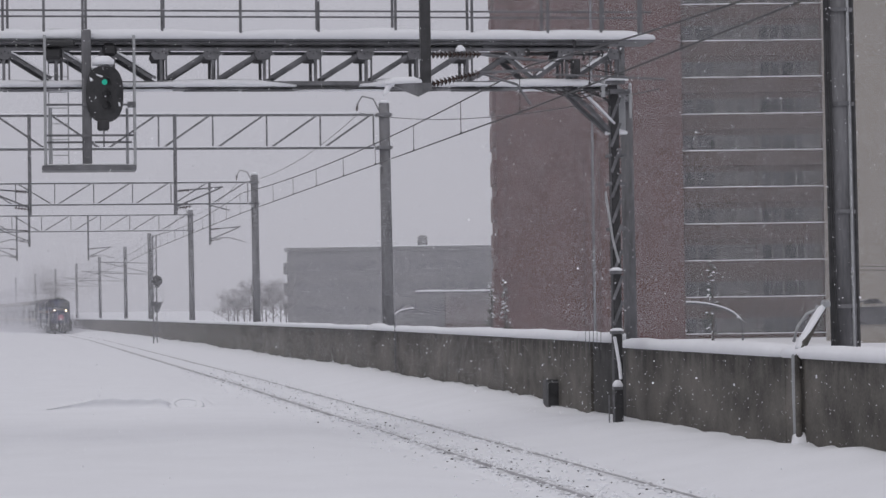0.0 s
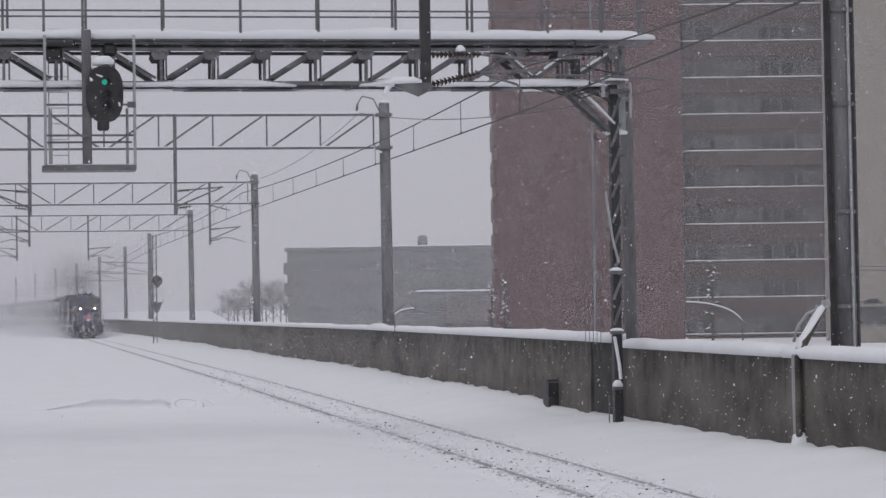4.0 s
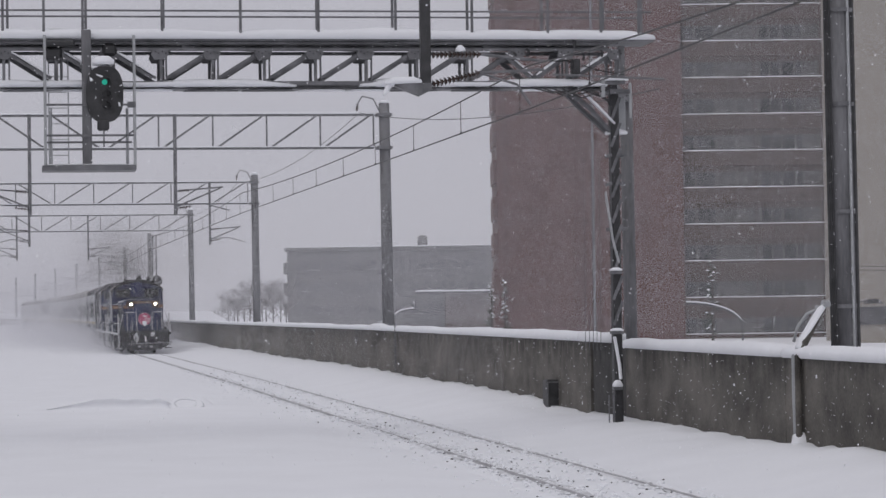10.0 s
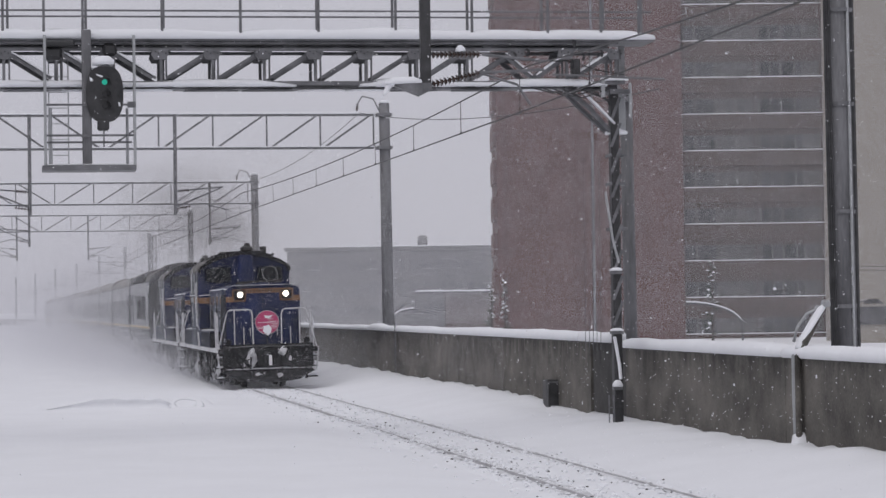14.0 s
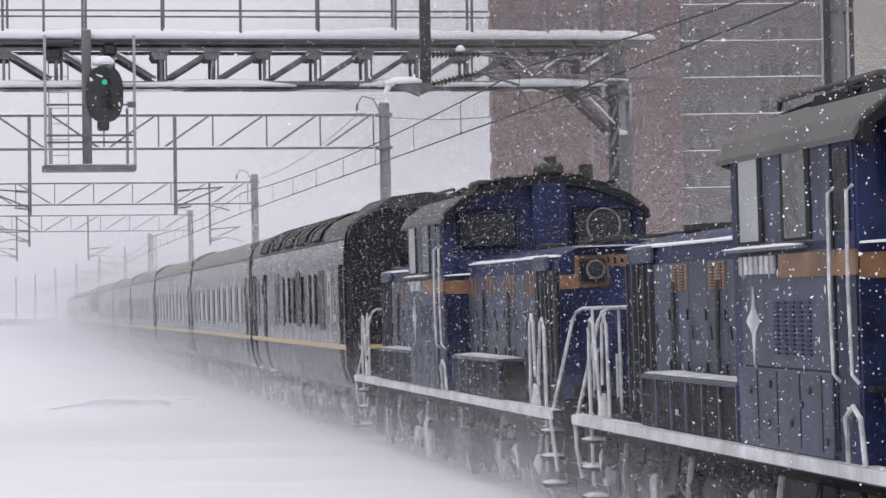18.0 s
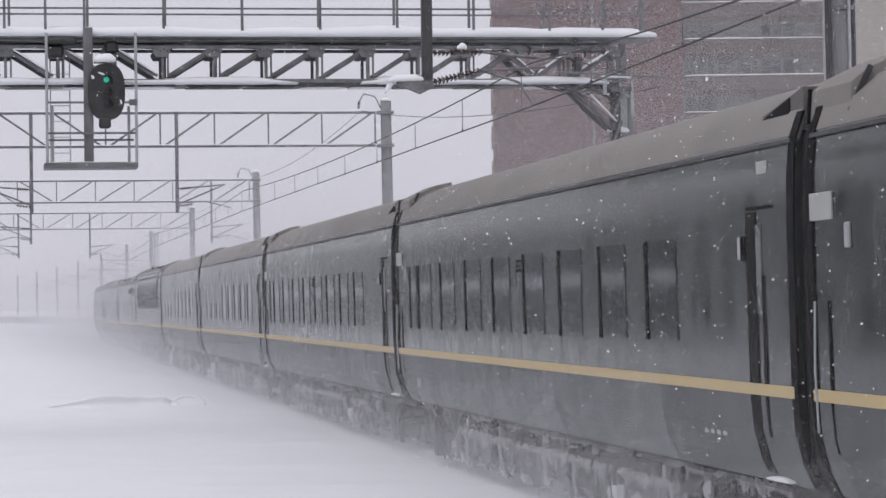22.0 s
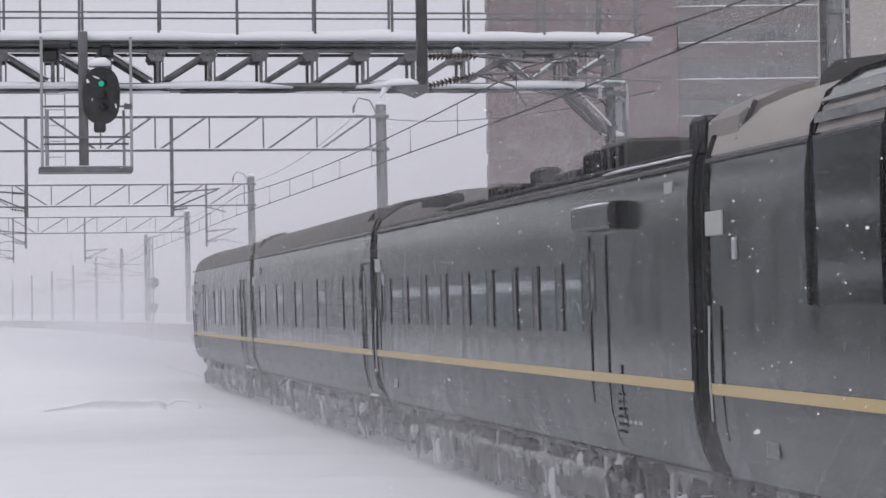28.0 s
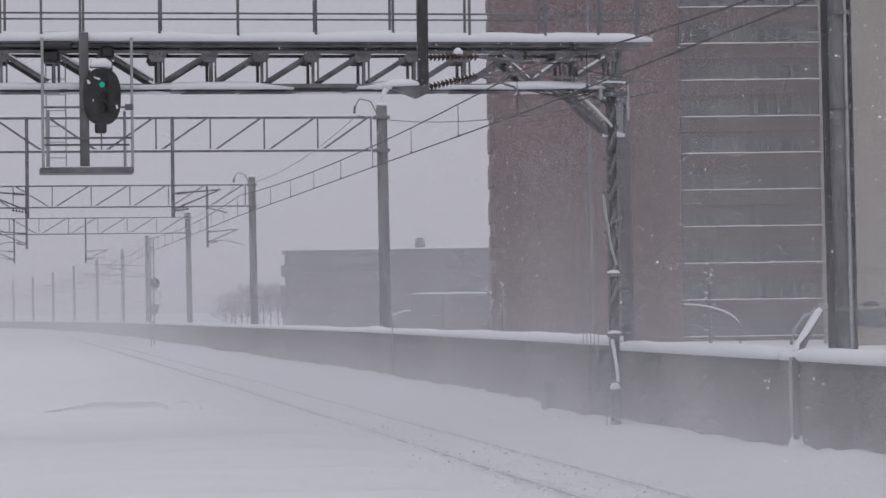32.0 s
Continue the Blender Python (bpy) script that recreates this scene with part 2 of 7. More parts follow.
def ridge_snow(bm, p, q, w, h, seed=0, n=0):
    """A rounded bank of snow lying along p to q, uneven, its flat underside on the line."""
    p, q = Vector(p), Vector(q)
    d = q - p
    n = n or max(2, int(d.length / 0.4))
    side = d.cross(Vector((0, 0, 1))).normalized()
    prof = [(-1, 0), (-1.06, 0.35), (-0.85, 0.8), (-0.35, 1), (0.35, 1), (0.85, 0.8), (1.06, 0.35), (1, 0)]
    rows = []
    for i in range(n + 1):
        c = p + d * i / n
        k = 0.86 + 0.34 * noise.noise((c.x * 0.7 + seed, c.y * 0.7, c.z)) + 0.12 * noise.noise((c.x * 2.3, c.y * 2.3, seed))
        e = 0.55 if i in (0, n) else 1
        rows.append([bm.verts.new(c + side * (u * w / 2 * (0.92 + 0.1 * k) * (0.8 + 0.2 * e)) + Vector((0, 0, v * h * k * e))) for u, v in prof])
    for u, v in zip(rows, rows[1:]):
        for j in range(len(prof)):
            bm.faces.new((u[j], u[(j + 1) % 8], v[(j + 1) % 8], v[j]))
    bm.faces.new(rows[0][::-1])
    bm.faces.new(rows[-1])
    return bm

# ---- ground, track ----
def ground_z(off, y):
    """Height of the snow, off metres from the track's centre."""
    a = abs(off)
    n = 0.05 * noise.noise((off * 0.25, y * 0.08, 1.5)) + 0.02 * noise.noise((off * 0.9, y * 0.4, 7.1))
    fade = max(0.0, min(1.0, (900 - y) / 300))
    if -0.9 < off < 1.0:
        z = 0.004 + n * 0.35 + 0.012 * noise.noise((off * 5, y * 1.3, 4.0)) + 0.018 * noise.noise((off * 9, y * 4.1, 9.0)) + 0.024 * noise.noise((off * 13, y * 8, 2.0))
        for r in (-0.55, 0.65):
            if abs(off - r) < 0.05:
                z -= 0.085
            elif abs(off - r) < 0.13:
                z += 0.006 + 0.012 * noise.noise((off * 4, y * 2.2, 3.0))
        return z
    if off < 0:
        k = min(1, (a - 0.85) / 1.5)
        z = -0.03 + k * 0.1 + n * k
        # a drifted bank with a steep near face and a scooped end
        across = math.exp(-((off + 4.65) / 1.8) ** 8)
        rise = max(0.0, min(1.0, (y - 62.6) / 0.5))
        z += 0.2 * across * rise * rise * (3 - 2 * rise) * math.exp(-max(0.0, y - 63) / 6.0)
        z -= 0.36 * math.exp(-((off + 3.3) / 0.34) ** 4 - ((y - 63.6) / 0.8) ** 4)
        z += 0.16 * math.exp(-((off + 2.8) / 0.16) ** 2 - ((y - 63.4) / 0.4) ** 2)
        return z * fade
    if off < 3.9:
        k = (a - 0.85) / 3.05
        k = k * k * (3 - 2 * k)
        base = 0.24 + 0.14 * min(1, max(0, (y - 40) / 40))
        base -= 0.13 * math.exp(-((y - 53.2) / 2.6) ** 2)
        base += 0.15 * max(0.0, min(1.0, (39 - y) / 4))
        return -0.03 + k * base + n * (0.4 + k) + 0.05 * k * noise.noise((off * 1.3, y * 0.7, 5.0)) + 0.07 * max(0, k - 0.75) * 4 * noise.noise((off * 2.0, y * 1.6, 8.0))
    if off < 4.05:
        return 0.2
    return -0.45 + n


def ground():
    offs = [-2500, -900, -300, -120, -60, -40] + [-30 + i for i in range(14)] + [-16 + 0.5 * i for i in range(18)] + [-7 + 0.25 * i for i in range(12)] + [-4 + 0.12 * i for i in range(17)]
    offs += [-2 + 0.2 * i for i in range(5)] + [-1.1 + 0.06 * i for i in range(10)] + [-0.53, -0.5, -0.46, -0.4, -0.33, -0.28] + [-0.24 + 0.07 * i for i in range(11)] + [0.54, 0.58, 0.62, 0.68, 0.75, 0.85, 0.95] + [1.05 + 0.2 * i for i in range(14)]
    offs += [3.86, 3.98, 4.2, 5, 8, 15, 40, 120, 300, 900, 2500]
    ys = [-400, -150, -60, -20] + [0.5 * i for i in range(0, 54)] + [27 + 0.15 * i for i in range(300)] + [72 + 0.5 * i for i in range(96)] + [120 + 2 * i for i in range(0, 90)] + [300 + 25 * i for i in range(25)] + [1000, 1500, 2500, 4500]
    verts, faces = [], []
    for y in ys:
        a = math.atan(slope(min(max(y, -300), 899)))
        for o in offs:
            verts.append((cx(y) + o * math.cos(a), y - (o * math.sin(a) if abs(o) < 50 else 0), ground_z(o, y) + sink(y)))
    w = len(offs)
    for i in range(len(ys) - 1):
        for j in range(w - 1):
            faces.append((i * w + j, i * w + j + 1, (i + 1) * w + j + 1, (i + 1) * w + j))
    me = bpy.data.meshes.new("ground")
    me.from_pydata(verts, [], faces)
    ob = part_of("ground", me, SNOW, smooth=True)
    tagged(ob, "smooth deep white snow covering the railway ground", "snow", kind="structure")


def rails():
    for off, w, top in ((-0.55, 0.034, 0.022), (0.65, 0.027, 0.013)):
        bm = bmesh.new()
        rows = []
        for y in [-150 + 10 * i for i in range(16)] + [2.0 * i for i in range(1, 160)] + [330 + 10 * i for i in range(40)]:
            m = on_track(y, off, 0)
            rows.append([bm.verts.new(m @ Vector((u, 0, v))) for u, v in ((-w, -0.07), (-w, top - 0.01), (0.006 - w, top), (w - 0.006, top), (w, top - 0.01), (w, -0.07))])
        for u, v in zip(rows, rows[1:]):
            for j in range(5):
                bm.faces.new((u[j], u[j + 1], v[j + 1], v[j]))
        tagged(part("rail", bm, RAIL), "snow-dusted steel rail half buried in snow", "rail", kind="structure")


ground()
rails()


def clods():
    """Dark grit and broken snow thrown up along the rails."""
    rnd = random.Random(3)
    g, w = bmesh.new(), bmesh.new()
    for i in range(4600):
        y = 26 + 75 * rnd.random() ** 1.5
        near = rnd.random() < 0.88
        off = rnd.choice((-0.45, -0.62, 0.55, -0.25)) + rnd.gauss(0, 0.17) if near else rnd.uniform(-1.6, 1.2)
        b = g if rnd.random() < 0.13 else w
        r = rnd.uniform(0.005, 0.018) * (1 if b is g else 1.7)
        p = place(y, off, ground_z(off, y) + r * 0.3)
        bmesh.ops.create_icosphere(b, subdivisions=1, radius=r, matrix=Matrix.Translation(p) @ Matrix.Diagonal((rnd.uniform(0.8, 2), rnd.uniform(0.8, 2.5), rnd.uniform(0.5, 1.2), 1)))
    tagged(part("grit", g, DIRT), "dark grit scattered on the snow along the rails", "grit", kind="stuff")
    tagged(part("snow_crumb", w, SNOW_CAP), "crumbs of broken snow between the rails", "snow", kind="stuff")


clods()


def groove_strips():
    """Grey snow beside the rails, groove shade painted in: a dark inner strip and a wide pale one."""
    for off, w, lift, mat in ((-0.5, 0.36, 0.012, SNOW_SHADE_PALE), (-0.565, 0.11, 0.028, SNOW_SHADE), (0.66, 0.22, 0.01, SNOW_SHADE_PALE), (0.66, 0.06, 0.02, SNOW_SHADE)):
        bm = bmesh.new()
        rows = []
        y = 26.0
        while y < 230:
            k = 0.9 + 0.3 * noise.noise((y * 0.35, off * 7, 2)) + 0.4 * noise.noise((y * 1.7, off * 3, 5))
            c = off + 0.012 * noise.noise((y * 0.6, off, 8))
            rows.append([bm.verts.new(place(y, c + u * w * k, max(0.0, ground_z(c + u * w * k, y)) + v * lift)) for u, v in ((-0.5, 0.1), (-0.3, 1), (0, 1.2), (0.3, 1), (0.5, 0.1))])
            y += 0.25 if y < 75 else 1.0
        for u, v in zip(rows, rows[1:]):
            for j in range(4):
                bm.faces.new((u[j], u[j + 1], v[j + 1], v[j]))
        tagged(part("groove_strips", bm, mat, smooth=True), "dirty grey snow with the rail groove's shade painted in", "snow", kind="stuff")


def snow_drift():
    """A low drift whose brow hangs over its hollow face, with a scooped ring of snow at its end."""
    root = thing("snow_drift", Matrix(), "low wind-carved snow drift with an overhanging brow beside the track", "snow drift")
    prof = ((-0.3, -0.08), (-0.02, 0.1), (0.06, 0.35), (0.08, 0.65), (0.04, 0.88), (0.08, 0.98), (0.25, 1.04), (0.7, 1.0), (1.8, 0.5))
    bm = bmesh.new()
    rows = []
    for i in range(41):
        u = i / 40
        o = -6.5 + 3.0 * u
        k = 0.26 * min(1, u / 0.4) * min(1, (1 - u) / 0.2 + 0.3) * (1 + 0.3 * noise.noise((u * 7, 2.0, 1.0)))
        y0 = 62.2 + 0.2 * noise.noise((u * 5, 8.0, 1.0)) + 0.5 * (1 - min(1, u / 0.3))
        rows.append([bm.verts.new(place(y0 + a, o, 0.03 + b * k)) for a, b in prof])
    for u, v in zip(rows, rows[1:]):
        for j in range(len(prof) - 1):
            bm.faces.new((u[j], v[j], v[j + 1], u[j + 1]))
    bm.faces.new(rows[0][::-1])
    bm.faces.new(rows[-1])
    part("brow", bm, SNOW, root, smooth=True)
    bm = bmesh.new()
    rows = []
    for i in range(24):
        a = 6.2832 * i / 24
        r = 0.07 * (1 + 0.35 * noise.noise((math.cos(a) * 1.5, math.sin(a) * 1.5, 4.0))) * (1.25 if math.sin(a) < 0 else 0.9)
        ring = []
        for j in range(8):
            b = 6.2832 * j / 8
            rad = 1 + r * math.cos(b) / 0.3
            ring.append(bm.verts.new(place(62.2 + 0.25 * math.sin(a) + r * math.sin(b), -3.28 + 0.32 * rad * math.cos(a), 0.13 + 0.13 * rad * math.sin(a) + 0.4 * r * math.sin(b))))
        rows.append(ring)
    for i in range(24):
        for j in range(8):
            bm.faces.new((rows[i][j], rows[(i + 1) % 24][j], rows[(i + 1) % 24][(j + 1) % 8], rows[i][(j + 1) % 8]))
    bmesh.ops.recalc_face_normals(bm, faces=bm.faces)
    part("scooped_ring", bm, SNOW, root, "ring of snow round a small hollow", smooth=True)


groove_strips()
snow_drift()


# ---- concrete wall along the line ----
WALL_OFF = 3.9


def wall():
    rnd = random.Random(5)
    root = thing("wall_east", Matrix(), "stained grey concrete parapet wall with deep snow on top", "wall", kind="structure")
    # far section, away from the signal bridge, and near section
    def run(y0, y1, top, pitch, mat=None, back=0.0):
        y = y0
        while y < y1 - 0.01:
            e = min(y + pitch, y1)
            bm = bmesh.new()
            n = max(1, int((e - y) / 4))
            g = 0.006
            rows = []
            for i in range(n + 1):
                yy = y + g + (e - y - 2 * g) * i / n
                m = on_track(yy, WALL_OFF + back + 0.012 * rnd.random())
                rows.append([bm.verts.new(m @ Vector((u, 0, v))) for u, v in ((0, -0.6), (0, top - 0.02), (0.02, top), (0.25, top), (0.25, -0.6))])
            for u, v in zip(rows, rows[1:]):
                for j in range(4):
                    bm.faces.new((u[j], v[j], v[j + 1], u[j + 1]))
            bm.faces.new(rows[0])
            bm.faces.new(rows[-1][::-1])
            bmesh.ops.recalc_face_normals(bm, faces=bm.faces)
            part("panel", bm, mat or CONCRETE, root, "darker concrete panel" if mat else "")
            y = e
    run(49.2, 52.1, 1.545, 2.9, CONCRETE_DARK, 0.05)
    run(52.1, 55.0, 1.545, 2.9)
    run(55.0, 245.0, 1.555, 9.2)
    run(245.0, 620.0, 1.555, 25.0)
    run(8.0, 38.9, 1.47, 10.3)
    run(38.9, 49.12, 1.47, 10.22)
    # snow lying on it
    for a, b, top, h in ((50.2, 52.8, 1.55, 0.21), (52.9, 84, 1.555, 0.2), (84.2, 620, 1.555, 0.17), (39.1, 49.1, 1.47, 0.22), (8, 38.8, 1.47, 0.22)):
        bm = bmesh.new()
        y = a
        pts = []
        while y < b:
            pts.append(y)
            y += 0.6 if b < 90 else 2.0
        pts.append(b)
        prof = [(-0.06, -0.01), (-0.1, 0.35), (-0.06, 0.8), (0.03, 1), (0.22, 1), (0.33, 0.75), (0.36, 0.35), (0.31, -0.01)]
        rows = []
        for i, yy in enumerate(pts):
            m = on_track(yy, WALL_OFF, top)
            k = 0.9 + 0.28 * noise.noise((yy * 0.45, 3.3, 0)) + 0.1 * noise.noise((yy * 1.7, 9.3, 0))
            if i in (0, len(pts) - 1):
                k *= 0.85
            rows.append([bm.verts.new(m @ Vector((u + 0.02 * noise.noise((yy, u * 9, 2)), 0, v * h * k))) for u, v in prof])
        for u, v in zip(rows, rows[1:]):
            for j in range(8):
                bm.faces.new((u[j], v[j], v[(j + 1) % 8], u[(j + 1) % 8]))
        bm.faces.new(rows[0])
        bm.faces.new(rows[-1][::-1])
        bmesh.ops.recalc_face_normals(bm, faces=bm.faces)
        part("snow_cap", bm, SNOW_CAP, root, "deep rounded snow on the wall", smooth=True)
    return root


def trackside_box():
    root = thing("trackside_box", on_track(55.45, WALL_OFF - 0.08, -0.1), "dark metal trackside box half buried in snow by the wall", "equipment box")
    part("body", B((0, 0, 0.46), (0.3, 0.45, 0.74), 0.02), BLACK, root)
    part("door", B((0, -0.235, 0.5), (0.24, 0.02, 0.54), 0.008), BLACK, root)
    part("door_frame", B((0, -0.23, 0.78), (0.28, 0.03, 0.03), 0.006), POLE, root)
    for x in (-0.13, 0.13):
        part("door_frame", B((x, -0.23, 0.48), (0.025, 0.03, 0.58), 0.006), POLE, root)
    part("label_bar", B((0.0, -0.25, 0.28), (0.16, 0.01, 0.03)), SNOW_CAP, root)
    part("snow", ridge_snow(bmesh.new(), (-0.12, -0.26, 0.14), (0.14, -0.26, 0.14), 0.1, 0.06, 2, 4), SNOW_CAP, root, smooth=True)


def conduit():
    """Cable pipes that climb the wall and lean over to the near pole."""
    m = on_track(38.0, WALL_OFF - 0.04, 0)
    root = thing("cable_conduit", m, "grey cable pipes on the wall with snow along their bend", "conduit")
    for k in (0, 1):
        x = -0.03 - 0.0 * k
        y = 0.16 * k
        part("pipe", tube(bmesh.new(), [(x + 0.02 * k, y, 0.1), (x, y, 1.0), (x, y, 1.5), (x + 0.1, y, 1.68), (x + 0.42, y + 0.15, 2.2)], 0.05, 10), STEEL_LIGHT if k else CONCRETE, root, smooth=True)
    part("arched_pipe", tube(bmesh.new(), [(0.0, 0.3, 1.7), (0.05, 0.3, 1.9), (0.2, 0.3, 2.1), (0.42, 0.2, 2.2)], 0.025, 8), STEEL_LIGHT, root, smooth=True)
    part("pipe_end", B((0.42, 0.1, 2.24), (0.1, 0.2, 0.1), 0.02), STEEL_LIGHT, root)
    part("pipe_snow", ridge_snow(bmesh.new(), (-0.02, 0.06, 1.6), (0.4, 0.12, 2.2), 0.17, 0.1, 3, 6), SNOW_CAP, root, "snow lying along the pipes", smooth=True)
    part("foot_snow", ridge_snow(bmesh.new(), (0.0, -0.1, 0.15), (0.04, 0.25, 0.15), 0.25, 0.3, 3, 4), SNOW_CAP, root, smooth=True)


def splashes():
    """Dabs of snow flung against the wall."""
    rnd = random.Random(9)
    bm = bmesh.new()
    for i in range(900):
        y = 22 + 110 * rnd.random() ** 1.6
        if 48.9 < y < 49.5:
            continue
        top = 1.47 if y < 48 else 1.55
        m = on_track(y, WALL_OFF + 0.004, 0.25 + (top - 0.35) * rnd.random())
        r = rnd.uniform(0.004, 0.012) if i % 24 else rnd.uniform(0.018, 0.034)
        bmesh.ops.create_icosphere(bm, subdivisions=1, radius=r, matrix=m @ Matrix.Diagonal((0.25, rnd.uniform(0.7, 1.8), rnd.uniform(0.6, 1.3), 1)))
    tagged(part("snow_dabs", bm, SNOW_CAP), "dabs of snow stuck to the concrete wall", "snow", kind="stuff")


wall()
splashes()
trackside_box()
conduit()

# ---- signal bridge and catenary gantries ----
def truss(root, x0, x1, zt, zb, w, panel, chord, web, first_down, mat=None, flip=None):
    """A lattice girder along local x between two heights; a plane of web at y -w/2 and w/2."""
    mat = mat or STEEL
    for y in ((-w / 2, w / 2) if w else (0,)):
        for z in (zt, zb):
            part("chord", B(((x0 + x1) / 2, y, z), (abs(x1 - x0), chord, chord), 0.006), mat, root)
        n = round(abs(x1 - x0) / panel)
        s = (x1 - x0) / n
        for i in range(n + 1):
            x = x0 + s * i
            if w or i % 1 == 0:
                part("post", B((x, y, (zt + zb) / 2), (web, web, zt - zb - chord), 0.004), mat, root)
            if i < n:
                a, b = (zt, zb) if (first_down if flip is None or i < flip else not first_down) else (zb, zt)
                part("diagonal", beam(bmesh.new(), (x + s * 0.08, y, a - (0.03 if a == zt else -0.03)), (x + s * 0.92, y, b - (0.03 if b == zt else -0.03)), web, web * 1.2), mat, root)


BRIDGE_Y = 47.5


def signal_bridge():
    root = thing("signal_bridge", on_track(BRIDGE_Y, 0, 0), "dark galvanised steel lattice signal bridge loaded with snow", "signal bridge")
    zt, zb = 6.85, 6.18
    xr = 3.38
    xl = -15.0
    # chords: two planes, each a pair of angles
    for y in (-0.4, 0.4):
        part("top_chord", B(((xr + xl) / 2, y, zt + 0.012), (xr - xl, 0.1, 0.04), 0.008), STEEL, root)
        part("top_chord_flange", B(((xr + xl) / 2, y, zt - 0.105), (xr - xl - 0.2, 0.07, 0.055), 0.008), STEEL, root)
        part("bottom_chord", B(((xr + xl) / 2, y, zb - 0.02), (xr - xl, 0.1, 0.07), 0.008), STEEL, root)
        # panel points at an even pitch; the web leans towards the leg but for three panels and one near it
        pitch, first = 0.886, -4.624
        for i in range(-12, 10):
            x = first + pitch * i
            if i != 7:
                part("post", B((x, y, (zt + zb) / 2 - 0.05), (0.05, 0.06, zt - zb - 0.12), 0.004), STEEL, root)
                part("post", B((x + 0.09, y + 0.02, (zt + zb) / 2 - 0.05), (0.03, 0.05, zt - zb - 0.12), 0.004), STEEL, root)
            part("gusset", prism(bmesh.new(), [(x - 0.14, zt - 0.1), (x + 0.13, zt - 0.1), (x + 0.13, zt - 0.2), (x + 0.07, zt - 0.28), (x - 0.12, zt - 0.28), (x - 0.17, zt - 0.2)], y - 0.05, y + 0.02), STEEL, root)
            for k in range(4):
                part("bolt", disc(bmesh.new(), (x - 0.1 + 0.06 * k, y - 0.055, zt - 0.15 - 0.03 * (k % 2)), 0.013, 0.02, "y", 6), BLACK, root)
            if i < 9:
                spans = [(0.14, 0.86, 0)] if i < 0 else [(0.14, 0.86, 1)] if i != 7 else [(-0.22, 0.3, 0), (0.38, 1.02, 1)]
                for u, v, up in spans:
                    lo, hi = zb + 0.07, zt - 0.2
                    a, b = (lo, hi) if up else (hi, lo)
                    p, q = (x + pitch * u, y, a), (x + pitch * v, y, b)
                    for k in (-0.035, 0.035):
                        part("diagonal", beam(bmesh.new(), (p[0] + k, y + k * 0.4, a), (q[0] + k, y + k * 0.4, b), 0.04, 0.05), STEEL, root)
                    if y < 0 and (i > 6 or i < 0):
                        part("diagonal_snow", ridge_snow(bmesh.new(), (p[0], y, a + 0.035), (q[0], y, b + 0.035), 0.1, 0.05, i, 5), SNOW_CAP, root, smooth=True)
    # drip board under the bottom chord
    part("bottom_flange", B(((xr + xl) / 2, 0, zb - 0.09), (xr - xl, 0.5, 0.03)), STEEL, root)
    for i in range(10):
        x = xr - 0.8 - 1.75 * i
        part("cross_bracing", beam(bmesh.new(), (x, -0.38, zb - 0.06), (x - 1.6, 0.38, zb - 0.06), 0.05, 0.05), STEEL, root)
        part("cross_bracing", beam(bmesh.new(), (x, 0.38, zt - 0.06), (x - 1.6, -0.38, zt - 0.06), 0.05, 0.05), STEEL, root)
    rnd = random.Random(31)
    x = xl
    while x < xr - 0.6:
        w = rnd.uniform(0.5, 1.0)
        part("snow_strip", ridge_snow(bmesh.new(), (x, -0.3, zb - 0.155), (x + w, -0.3, zb - 0.15), 0.16, 0.045, x, 5), SNOW_CAP if rnd.random() < 0.45 else STEEL, root, smooth=True)
        x += w + rnd.uniform(0.02, 0.25)
    part("walkway", B(((xr + xl) / 2 + 0.2, 0, zt + 0.05), (xr - xl + 0.9, 1.02, 0.03)), STEEL, root, "open steel walkway deck")
    sn = part("snow_cap", ridge_snow(bmesh.new(), (xl, 0, zt + 0.066), (xr + 0.66, 0, zt + 0.066), 1.08, 0.23, 3), SNOW_CAP, root, "snow lying on the walkway", smooth=True)
    for a, b in ((xl, -2.3), (-1.2, xr - 0.2)):
        part("snow_strip", ridge_snow(bmesh.new(), (a, 0, zb - 0.074), (b, 0, zb - 0.074), 0.98, 0.15, 5), SNOW_CAP, root, "snow on the bottom flange", smooth=True)
    # handrails
    for y in (-0.48, 0.48):
        for z in (7.4,):
            part("handrail", tube(bmesh.new(), [(xl, y, z), (xr + 0.6, y, z)], 0.017, 6), STEEL, root)
        part("handrail", tube(bmesh.new(), [(xl, y, 7.85), (xr + 0.6, y, 7.85)], 0.02, 6), STEEL, root)
        ends = (3.75, 3.07, -6.607) if y < 0 else (4.02, 3.32)
        for x in ends + tuple(2.12 - 1.345 * i + (0.08 if y > 0 else 0) for i in range(13)):
            part("rail_post", B((x, y, zt + 0.55), (0.045, 0.045, 1.0), 0.004), STEEL, root)
    # leg
    part("steel_leg", B((xr - 0.02, -0.1, 3.05), (0.15, 0.24, 6.0), 0.02), BLACK, root, "dark steel bridge leg streaked with snow")
    for k in range(9):
        z = 1.9 + 0.45 * k
        part("lacing", beam(bmesh.new(), (xr - 0.1, -0.23, z), (xr + 0.07, -0.23, z + 0.42), 0.02, 0.05), STEEL, root)
    part("concrete_leg", tube(bmesh.new(), [(xr + 0.92, 2.8, -0.5), (xr + 0.88, 2.8, 6.2)], 0.13, 14, 0.12), POLE, root, "grey concrete leg behind the wall", smooth=True)
    part("cap_beam", beam(bmesh.new(), (xr + 0.05, 0.2, zb - 0.05), (xr + 0.88, 2.8, zb - 0.05), 0.14, 0.14), STEEL, root)
